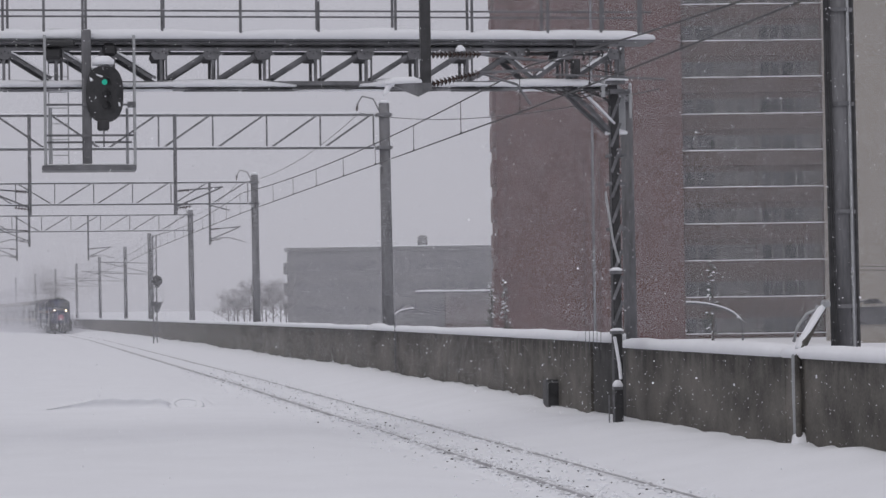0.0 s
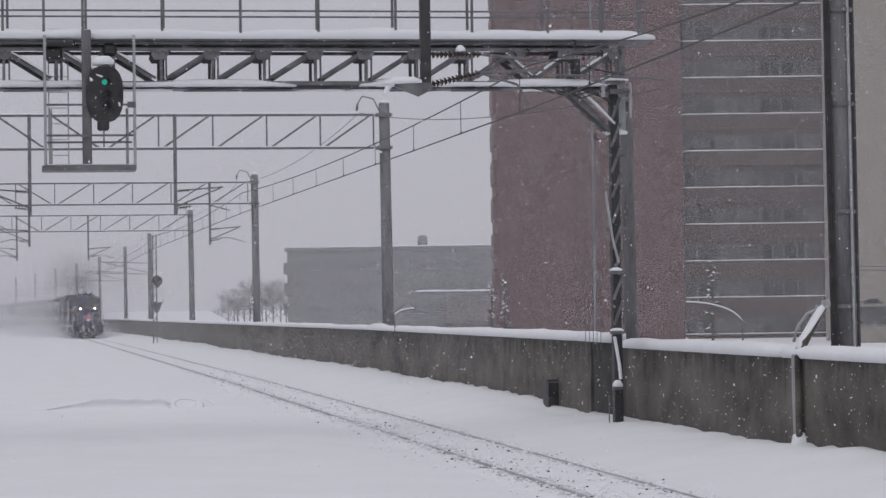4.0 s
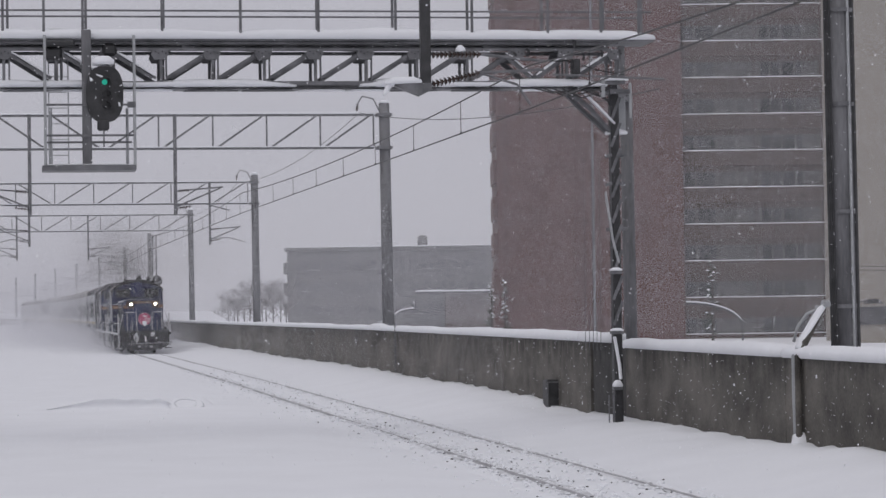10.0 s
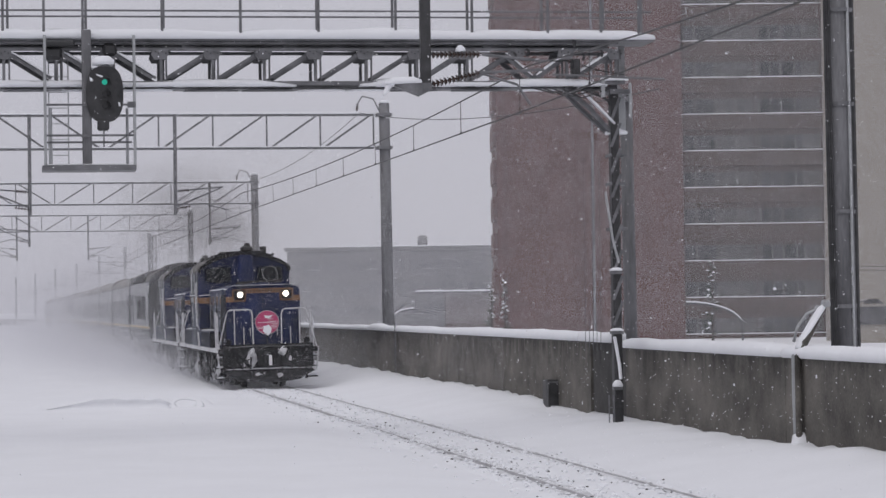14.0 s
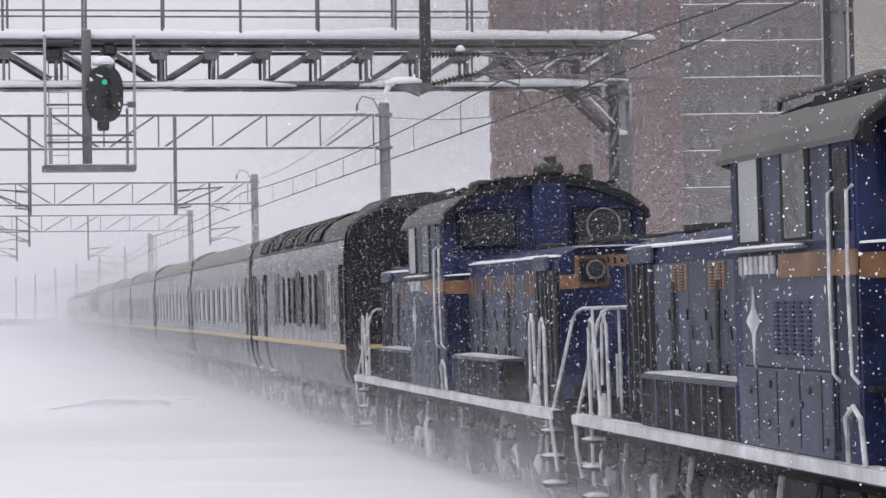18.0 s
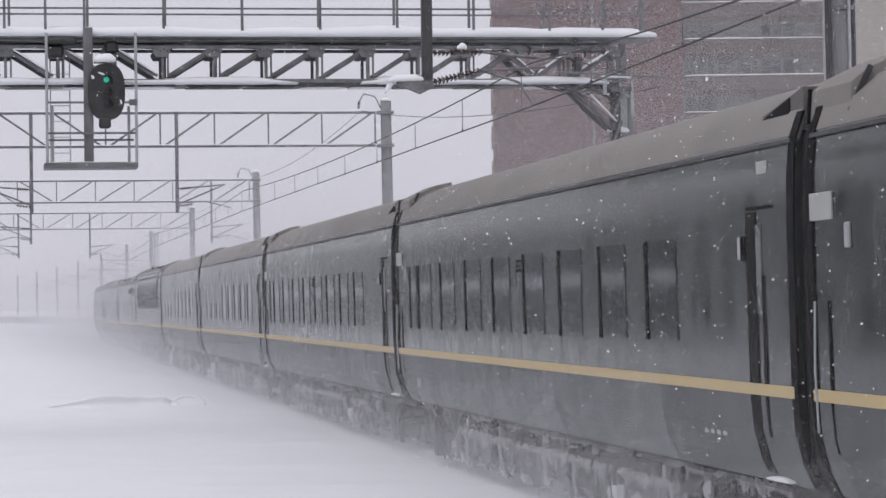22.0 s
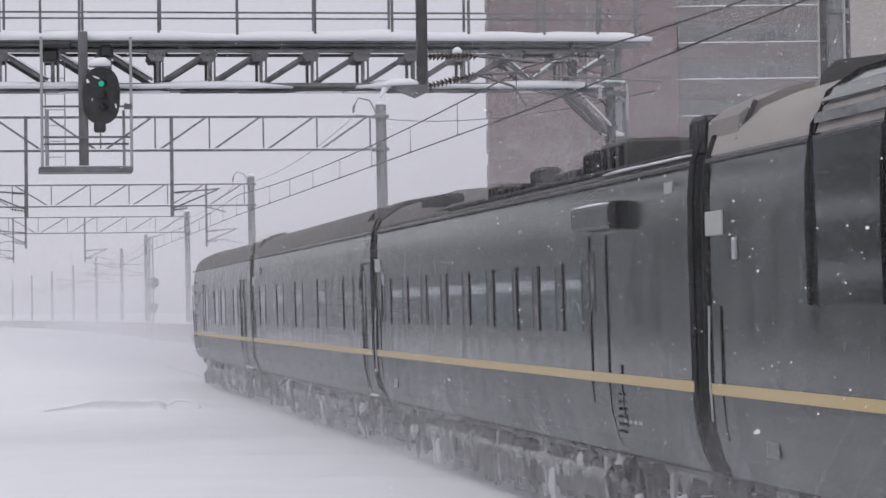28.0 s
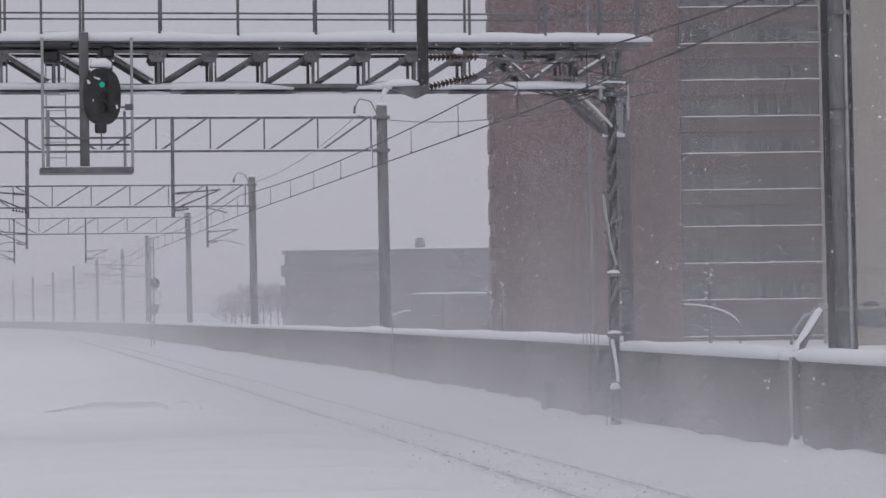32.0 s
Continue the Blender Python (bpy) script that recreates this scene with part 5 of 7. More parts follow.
def ice_lumps(root, y0, y1, n, seed, x=-1.2):
    """Clods of snow and ice packed between the running gear, hanging in uneven slabs."""
    rnd = random.Random(seed)
    bm = bmesh.new()
    for i in range(n):
        y = rnd.uniform(y0, y1)
        top = rnd.uniform(0.45, 0.85)
        low = top - rnd.choice((0.12, 0.2, 0.3, 0.45, 0.5)) * rnd.uniform(0.7, 1.2)
        w = rnd.uniform(0.04, 0.16)
        d = rnd.uniform(0.03, 0.1)
        xx = x + rnd.uniform(-0.1, 0.12)
        ring = []
        for z, k in ((top, 0.5), (top - 0.06, 1.0), ((top + low) / 2, rnd.uniform(0.6, 1.2)), (max(0.14, low), rnd.uniform(0.2, 0.7))):
            s = rnd.uniform(-0.03, 0.03)
            ring.append([bm.verts.new((xx + u * d * k, y + s + v * w * k, z + rnd.uniform(-0.03, 0.03))) for u, v in ((-1, -0.6), (-0.7, 0.8), (0.8, 0.7), (0.7, -0.8), (-0.5, -1))])
        for a, b in zip(ring, ring[1:]):
            for j in range(5):
                bm.faces.new((a[j], a[(j + 1) % 5], b[(j + 1) % 5], b[j]))
        bm.faces.new(ring[0])
        bm.faces.new(ring[-1][::-1])
    bmesh.ops.recalc_face_normals(bm, faces=bm.faces)
    tagged(part("packed_snow", bm, PACKED, root), "snow and ice packed in the running gear", kind="stuff")


def side_x(z):
    return float(np.interp(z, [p[1] for p in SIDE], [p[0] for p in SIDE]))


def coach_window(root, y, z0, z1, w, kind="window", glass=None):
    """A flush tinted pane with a black rubber strip down its trailing edge."""
    for sgn in (-1,):
        x = sgn * (side_x((z0 + z1) / 2) + 0.004)
        fr = bmesh.new()
        t = 0.09
        box(fr, (x, y + w / 2, (z0 + z1) / 2), (0.034, t, z1 - z0))
        f = part(kind, fr, RUBBER, root)
        part("pane", B((x, y, (z0 + z1) / 2), (0.012, w - 0.012, z1 - z0 - 0.008)), glass or PANE, f)


def coach_strip(root, y, w, z0, z1, name="door_jamb"):
    """An upright black strip that follows the curve of the side."""
    prof = [(side_x(z0), z0)] + [p for p in SIDE if z0 < p[1] < z1] + [(side_x(z1), z1)]
    return part(name, shell(bmesh.new(), prof, y - w / 2, y + w / 2, 0.009, sides=(-1,)), RUBBER, root, "upright black strip")


def coach_door(root, y, kind="entrance"):
    """A flush entrance door: a wide black strip at its hinge, a short thin one at its closing edge."""
    if kind == "line":
        for d in (0.4, -0.36):
            coach_strip(root, y + d, 0.05, 0.95 if d < 0 else 1.35, 3.0)
        coach_strip(root, y - 0.9, 0.04, 1.15, 1.75)
        part("door_window", B((-side_x(2.5) - 0.004, y + 0.28, 2.55), (0.012, 0.2, 0.6), 0.004), PANE, root)
        marks = bmesh.new()
        for k in range(7):
            for q in (0, 1):
                box(marks, (-side_x(1.4) - 0.006, y - 0.95 + 0.2 * q, 1.12 + 0.07 * k), (0.012, 0.13, 0.03))
        part("mark_bar", marks, RUBBER, root, "small dark bars where lettering stands")
        return
    if kind == "double":
        coach_strip(root, y + 0.3, 0.1, 1.0, 3.06)
        coach_strip(root, y - 0.12, 0.34, 0.98, 3.06)
    else:
        coach_strip(root, y + 0.25, 0.27, 0.95, 3.0)
        coach_strip(root, y - 0.08, 0.08, 1.25, 2.5)
    part("door_head", B((-1.456, y, 3.03), (0.02, 0.66, 0.025)), RUBBER, root)
    part("door_window", B((-side_x(2.45) - 0.004, y + 0.03, 2.55), (0.012, 0.14, 0.7), 0.004), GLASS_SHEEN, root, "narrow pale door window")
    part("step_snow", ridge_snow(bmesh.new(), (-1.33, y - 0.3, 0.9), (-1.33, y + 0.3, 0.9), 0.1, 0.04, y, 3), SNOW_CAP, root, smooth=True)
    part("handle", B((-1.47, y + 0.5, 2.72), (0.03, 0.1, 0.18), 0.01), STEEL_LIGHT, root)
    part("handle", B((-1.47, y + 0.44, 2.72), (0.032, 0.05, 0.2), 0.008), RUBBER, root)


def coach(name, label, windows, doors=(-9.2,), roof=None, tail=False, length=20.8):
    """A sleeping car 20.8 m long; -y is its leading end."""
    root = thing(name, Matrix(), label, "railway coach", "coaches of the train")
    h = length / 2
    crown = CROWN
    if name == "dining_coach":
        crown = ((1.41, 3.53), (1.37, 3.57), (1.15, 3.585), (0.85, 3.59), (0.45, 3.595), (0.0, 3.6))
    ring = [(-x, z) for x, z in SIDE] + [(-x, z) for x, z in crown[1:-1]] + [(x, z) for x, z in crown[::-1]] + [(x, z) for x, z in SIDE[::-1][1:]]
    he = h - 1.3 if tail else h
    part("body", creased(prism(bmesh.new(), ring, -h, he)), GREEN, root, smooth=True)
    if tail:
        bm = bmesh.new()
        rows = [[bm.verts.new((x * k, y, z if z < 3 else 3 + (z - 3) * f)) for x, z in ring] for y, k, f in ((he, 1.0, 1.0), (he + 0.5, 0.998, 0.9), (he + 0.95, 0.985, 0.72), (h, 0.96, 0.5))]
        for u, v in zip(rows, rows[1:]):
            for j in range(len(ring)):
                bm.faces.new((u[j], u[(j + 1) % len(ring)], v[(j + 1) % len(ring)], v[j]))
        bm.faces.new(rows[0])
        bm.faces.new(rows[-1][::-1])
        bmesh.ops.recalc_face_normals(bm, faces=bm.faces)
        part("rounded_end", creased(bm), GREEN, root, "rounded rear end of the coach", smooth=True)
        # service door, lamps and lettering bars by the rear end
        for y0 in (5.3, 5.52, 4.62):
            coach_strip(root, y0, 0.05, 1.72, 3.02, "door_frame")
        part("door_head", B((-1.456, 5.05, 3.03), (0.02, 1.0, 0.02)), RUBBER, root)
        part("door_window", B((-1.454, 4.95, 2.5), (0.012, 0.5, 0.7), 0.004), PANE, root)
        coach_strip(root, 8.78, 0.09, 1.38, 2.2, "hand_strip")
        for z in (3.15, 2.84, 2.5, 2.15, 1.58):
            part("hook", B((-side_x(z) - 0.02, 8.6, z), (0.05, 0.1, 0.07), 0.015), RUBBER, root)
        # two added pale plates paint a reflection on the side; no window is there
        for y0 in (7.6, 6.95):
            part("reflection_plate", B((-1.453, y0, 2.68), (0.012, 0.36, 0.24), 0.004), GLASS_SHEEN, root)
        bars = bmesh.new()
        for k in range(9):
            box(bars, (-side_x(1.35) - 0.006, 7.95 - 0.075 * k, 1.5 - 0.035 * k), (0.012, 0.05, 0.08))
        part("mark_bar", bars, RUBBER, root, "small dark bars where lettering stands")
        for k in range(2):
            part("vent_slot", B((-1.454, 1.5, 2.66 + 0.12 * k), (0.02, 0.28, 0.06)), RUBBER, root)
        part("roof_step", prism(bmesh.new(), [(-x, z + 0.028) for x, z in CROWN] + [(-x * 0.97, z - 0.02) for x, z in CROWN[::-1]], 4.0, 7.8), ROOF_SOOT, root, "raised roof panel")
        for x in (-0.7, 0.7):
            part("tail_lamp", disc(bmesh.new(), (x, h + 0.1, 3.1), 0.09, 0.05, "y", 14), RUBBER, root)
            part("end_window", B((x, h + 0.1, 2.45), (0.55, 0.03, 0.8), 0.01), PANE, root)
        coach_strip(root, h - 0.12, 0.06, 1.95, 2.8, "end_strip")
    lo = [(x, z) for x, z in SIDE if z < 1.54] + [(1.447, 1.565)]
    for q in (-1, 1):
        part("lower_side", shell(bmesh.new(), lo, -h, h, 0.006, sides=(q,)), GREEN_PALE, root, "lower side paler with powder snow and a painted snow reflection")
        part("yellow_band", shell(bmesh.new(), [(1.449, 1.57), (1.45, 1.66)], -h, h, 0.014, sides=(q,)), YELLOW, root, "thin yellow band")
        part("gutter", shell(bmesh.new(), [(1.424, 3.49), (1.42, 3.52)], -h, h, 0.014, sides=(q,)), BLACK, root)
    cap = [(-x, z + 0.012) for x, z in crown] + [(x, z + 0.012) for x, z in crown[::-1][1:]]
    cap += [(x * 0.97, z - 0.02) for x, z in crown] + [(-x * 0.97, z - 0.02) for x, z in crown[::-1][1:]]
    part("roof", creased(prism(bmesh.new(), cap, -h - 0.03, he + 0.03)), roof or (ROOF_SOOT if windows in (suite, last) else ROOF_PALE if windows is salon else ROOF), root, "rounded roof frosted with snow", smooth=True)
    for y0, w, z0, z1, kind in windows:
        coach_window(root, y0, z0, z1, w, kind, PANE_SHEEN if name == "dining_coach" else None)
    for y0 in doors:
        coach_door(root, y0, {"power_car": "double", "dining_coach": "line"}.get(name, "entrance"))
    # ends
    for s in (-1, 1):
        part("gangway", B((0, s * (h + 0.17), 2.15), (0.95, 0.36, 2.15), 0.05), RUBBER, root, "black gangway bellows")
        part("end_plate", prism(bmesh.new(), [(x * 0.94, 0.04 + (z if not (tail and s > 0) else min(z, 3.3)) * 0.985) for x, z in ring], s * h, s * (h + 0.09)), (GRIME if name == "power_car" else UNDER) if not (tail and s > 0) else GREEN, root)
        for q in (-1, 1) if not (tail and s > 0) else ():
            part("end_trim", shell(bmesh.new(), list(SIDE) + [CROWN[1]], s * h - 0.09, s * h + 0.07, 0.012, sides=(q,)), RUBBER, root, "black end edge")
        part("coupler", B((0, s * (h + 0.25), 0.88), (0.3, 0.55, 0.26), 0.04), UNDER, root)
    # vent hoods where the roofs meet: a dark wedge on the leading end, a frosted box on the trailing end
    if roof is None:
        bm = prism(bmesh.new(), [(-h - 0.04, 3.58), (-h - 0.04, 3.9), (-h + 0.25, 3.86), (-h + 1.9, 3.64), (-h + 1.9, 3.58)], -1.33, -1.0, "x")
        part("vent_wedge", bm, ROOF_MID, root, "vent wedge on the roof's shoulder")
        part("wedge_mouth", prism(bmesh.new(), [(-h + 0.3, 3.66), (-h + 0.3, 3.84), (-h + 1.3, 3.68)], -1.345, -1.32, "x"), RUBBER, root, "dark side of the vent wedge")
        if not tail:
            bm = prism(bmesh.new(), [(-1.36, 3.62), (-1.34, 3.84), (-1.22, 3.93), (-0.95, 4.05), (-0.7, 4.1), (-0.7, 3.95), (-1.1, 3.75)], h - 0.75, h + 0.2)
            part("vent_box", bm, ROOF, root, "frosted vent box on the roof's shoulder")
            part("vent_grille", beam(bmesh.new(), (-1.36, h - 0.76, 3.63), (-1.2, h - 0.76, 3.95), 0.03, 0.04), BLACK, root)
            part("vent_edge", beam(bmesh.new(), (-1.37, h + 0.21, 3.6), (-1.35, h + 0.21, 3.86), 0.03, 0.03), RUBBER, root)
    if name != "power_car":
        part("sign_plate", B((-1.456, h - 0.3, 2.98), (0.02, 0.52, 0.2), 0.006), WHITE_DULL, root, "pale sign plate by the coach end")
        if name == "sleeping_coach":
            for k in range(3):
                part("vent_slot", B((-1.446, 0.6 if windows is std else 2.5 if windows is mixed else 8.3, (2.68 if windows is std else 3.14) + 0.055 * k), (0.02, 0.26, 0.03)), RUBBER, root)
        part("lamp_bracket", B((-1.46, h - 0.92, 2.76), (0.03, 0.1, 0.18), 0.01), STEEL_LIGHT, root)
        part("end_plate_small", B((-1.43, -h + 0.8, 3.34), (0.02, 0.28, 0.1), 0.006), WHITE_DULL, root)
        coach_strip(root, h - 0.42, 0.05, 1.2, 2.3, "end_strip")
        marks = bmesh.new()
        for k in range(4):
            box(marks, (-side_x(1.22) - 0.004, -h + 2.2 + 0.2 * k, 1.22), (0.01, 0.11, 0.045))
        part("mark_bar", marks, WHITE_DULL, root, "small pale marks on the lower side")
        part("side_hatch", B((-side_x(1.2) - 0.012, h - 1.7, 1.2), (0.012, 0.36, 0.16), 0.004), GREEN, root, "small dark hatch in the lower side")
        part("end_handrail", tube(bmesh.new(), [(-1.5, h - 0.22, 1.35), (-1.52, h - 0.24, 1.8), (-1.5, h - 0.22, 2.3)], 0.009, 6), STEEL_LIGHT, root)
    if name == "power_car":
        for k in range(5):
            y = -5.5 + 2.6 * k
            part("radiator_pod", prism(bmesh.new(), [(x * 0.97, z + 0.03) for x, z in ((-1.22, 3.87), (-1.02, 3.97), (-0.85, 4.04), (-0.3, 4.1), (0.3, 4.09), (0.85, 4.02), (0.85, 3.9), (-0.85, 3.8))], y, y + 1.6), GRIME, root, "dark radiator grille in the roof")
            part("roof_rib", prism(bmesh.new(), [(-x, z + 0.055) for x, z in CROWN] + [(-x * 0.97, z - 0.03) for x, z in CROWN[::-1]], y + 1.62, y + 2.1), ROOF_SOOT, root, "raised roof rib")
            part("roof_rib", prism(bmesh.new(), [(-x, z + 0.05) for x, z in CROWN] + [(-x * 0.97, z - 0.03) for x, z in CROWN[::-1]], y + 0.72, y + 0.86), ROOF_MID, root, "thin roof rib")
            low = [(1.405, 3.58), (1.345, 3.73), (1.25, 3.82)]
            high = low + [(1.15, 3.89), (0.85, 4.01), (0.5, 4.06)]
            part("roof_pad", shell(bmesh.new(), low, y + 0.05, y + 1.5, 0.03, sides=(-1,)), ROOF_PAD, root, "dark sooty roof hatch")
            part("hatch_sill", shell(bmesh.new(), [(1.412, 3.54), (1.405, 3.585)], y - 0.05, y + 1.6, 0.05, sides=(-1,)), RUBBER, root)
            for e in (y - 0.02, y + 1.52):
                part("hatch_rib", shell(bmesh.new(), high, e, e + 0.09, 0.05, sides=(-1,)), RUBBER, root, "dark curved hatch edge")
            part("hatch_mouth", shell(bmesh.new(), high[2:], y + 0.06, y + 1.52, 0.035, sides=(-1,)), GRIME, root, "dark open hatch")
        part("yellow_band", B((0, -h - 0.1, 1.615), (2.5, 0.03, 0.07)), YELLOW, root, "yellow band across the end")
        part("fan_dome", prism(bmesh.new(), [(-0.9, 4.0), (-0.6, 4.2), (0, 4.27), (0.6, 4.2), (0.9, 4.0)], -9.2, -6.2), ROOF_DARK, root, "dark roof dome")
        # plain pale shapes where the operator's mark stands
        for a, b, z0, z1 in ((-7.05, -6.85, 2.05, 2.95), (-6.84, -6.66, 2.78, 2.95), (-6.65, -6.5, 2.51, 2.95), (-6.84, -6.45, 2.35, 2.5), (-7.4, -7.25, 2.05, 2.7), (-7.7, -7.41, 2.05, 2.18)):
            part("mark", B((-1.456, (a + b) / 2, (z0 + z1) / 2), (0.008, b - a, z1 - z0)), WHITE_DULL, root, "pale mark on the side")
        for y0, ww, z0 in ((2.84, 0.68, 1.95), (-1.45, 0.62, 1.95), (-5.5, 0.7, 1.9)):
            lou = bmesh.new()
            n = 36 if ww < 0.45 else 44
            for q in range(n):
                box(lou, (-1.458, y0, z0 + 0.025 * q), (0.02, ww, 0.009))
            part("louvre", lou, RUBBER, part("louvre_panel", B((-1.45, y0, z0 + 0.0125 * n), (0.01, ww + 0.03, 0.025 * n)), GREEN, root, "dark louvred grille"))
        for y0 in (0.31, 1.25, -0.69, -2.24, -3.73, -4.57):
            part("window_bar", B((-1.462, y0, 2.46), (0.03, 0.15, 0.92)), RUBBER, root)
        coach_strip(root, -h + 0.6, 0.5, 1.0, 3.06, "end_strip")
        coach_strip(root, h - 1.1, 0.28, 1.0, 3.06, "end_strip")
        coach_strip(root, h - 1.9, 0.09, 1.9, 2.95, "end_strip")
    if name == "dining_coach":
        # kitchen plant standing in the open, low roof, and a rounded cover at the trailing end
        for y, w, hh, x, wx, mat in ((-8.3, 0.5, 0.42, -0.8, 0.3, GRIME), (-4.9, 1.3, 0.4, -0.6, 0.7, ROOF_PAD), (-3.9, 0.5, 0.36, -0.85, 0.3, GRIME), (-2.4, 1.9, 0.24, -0.5, 0.8, ROOF_PAD), (-0.9, 0.4, 0.34, -0.85, 0.3, ROOF_DARK), (0.9, 1.7, 0.2, -0.8, 0.4, GRIME), (2.6, 0.9, 0.3, -0.6, 0.5, ROOF_MID)):
            u = part("roof_unit", B((x, y, 3.6 + hh / 2), (wx, w, hh), 0.04), mat, root, "kitchen ventilator on the roof")
            for k in range(3):
                part("grille_bar", B((x - wx / 2 - 0.012, y - w * 0.3 + w * 0.3 * k, 3.6 + hh / 2), (0.02, w * 0.12, hh * 0.7)), RUBBER, u)
            part("unit_snow", ridge_snow(bmesh.new(), (x - wx / 2 - 0.05, y - w / 2, 3.612), (x - wx / 2 - 0.05, y + w / 2, 3.612), 0.1, 0.05, y, 4), SNOW_CAP, root, smooth=True)
        part("roof_trough", B((-1.15, -2.0, 3.62), (0.4, 15.4, 0.06), 0.02), GRIME, root)
        dome = [(-1.38, 3.58), (-1.3, 3.74), (-1.1, 3.87), (-0.6, 4.02), (0, 4.06), (0.6, 4.02), (1.1, 3.87), (1.3, 3.74), (1.38, 3.58)]
        bm = bmesh.new()
        rows = [[bm.verts.new((x, y, 3.58 + (z - 3.58) * f)) for x, z in dome] for y, f in ((3.4, 0.15), (4.2, 0.6), (5.4, 0.9), (7.0, 1.0), (9.2, 0.98), (9.85, 0.75))]
        for u, v in zip(rows, rows[1:]):
            for j in range(len(dome)):
                bm.faces.new((u[j], u[(j + 1) % len(dome)], v[(j + 1) % len(dome)], v[j]))
        bm.faces.new(rows[0])
        bm.faces.new(rows[-1][::-1])
        bmesh.ops.recalc_face_normals(bm, faces=bm.faces)
        part("cover_dome", creased(bm), ROOF_MID, root, "rounded grey roof cover", smooth=True)
        part("roof_unit", B((-1.15, 5.0, 3.76), (0.3, 1.9, 0.2), 0.03), GRIME, root, "dark vent in the roof cover")
        part("door_hood", B((-1.5, -6.45, 3.17), (0.16, 1.7, 0.22), 0.02), GREEN_PALE, root, "box hood over the service door")
        part("hood_mouth", B((-1.5, -7.42, 3.17), (0.15, 0.26, 0.26), 0.02), RUBBER, root)
        part("hood_snow", ridge_snow(bmesh.new(), (-1.5, -7.2, 3.281), (-1.5, -5.65, 3.281), 0.15, 0.03, 4), SNOW_CAP, root, smooth=True)
        part("roof_snow", ridge_snow(bmesh.new(), (-1.4, -9.85, 3.58), (-1.4, -6.4, 3.58), 0.04, 0.025, 3), DECK_EDGE, root, "snow along the roof's edge", smooth=True)
    if name == "lounge_coach":
        for k in range(10):
            y = 7.4 - 1.71 * k
            pts = [(-1.462, y, 2.3), (-1.465, y, 2.9), (-1.45, y, 3.3), (-1.4, y, 3.6), (-1.28, y, 3.82), (-1.05, y, 3.97), (-0.7, y, 4.07)]
            part("window_pillar", tube(bmesh.new(), pts, 0.04, 6), RUBBER, root, "black curved window pillar")
        for a, b in zip(((-1.40, 3.54), (-1.33, 3.73), (-1.2, 3.85)), ((-1.35, 3.71), (-1.22, 3.85), (-1.02, 3.95))):
            part("roof_glass", B(((a[0] + b[0]) / 2 - 0.02, -0.3, (a[1] + b[1]) / 2 + 0.02), (abs(b[0] - a[0]) + 0.03, 15.4, 0.03), 0.0, Euler((0, -math.atan2(b[1] - a[1], b[0] - a[0]), 0)).to_matrix()), PANE, root, "curved upper glazing")
        part("roof_intake", prism(bmesh.new(), [(h - 1.0, 4.0), (h - 1.1, 4.12), (h - 1.5, 4.2), (h - 3.4, 4.1), (h - 3.4, 4.0)], -0.75, -0.4, "x"), ROOF_DARK, root, "dark roof intake with ice")
        part("glazing_rail", tube(bmesh.new(), [(-1.05, -8.0, 3.95), (-1.05, 7.4, 3.95)], 0.04, 6), RUBBER, root)
    # underframe
    rnd = random.Random(len(name) + len(windows))
    part("underframe", B((0, 0, 0.86), (2.3, 2 * h - 0.3, 0.26), 0.03), UNDER, root)
    y = -5.2
    while y < 5.0:
        w = rnd.uniform(0.5, 1.6)
        part("equipment_box", B((-0.98, y + w / 2, 0.52), (0.62, w, rnd.uniform(0.38, 0.55)), 0.03), UNDER, root)
        y += w + rnd.uniform(0.1, 0.4)
    crusted(root, [(-1.3, -6, 0.62), (-1.3, 6, 0.6)], 0.07, 11)
    crusted(root, [(-1.2, -9.4, 0.8), (-1.2, 9.4, 0.82)], 0.05, 12)
    for k in range(12):
        y = -5.4 + 0.95 * k + rnd.uniform(-0.3, 0.3)
        part("hanger", B((-1.27, y, 0.52), (0.05, rnd.uniform(0.05, 0.18), 0.55), 0.01), ICE if k % 3 == 0 else UNDER, root)
    ice_lumps(root, -h + 1.2, h - 1.2, 150, len(windows) + 40)
    bogie(root, 3.3 - h, 2, 0.43)
    bogie(root, h - 3.3, 2, 0.43)
    return root


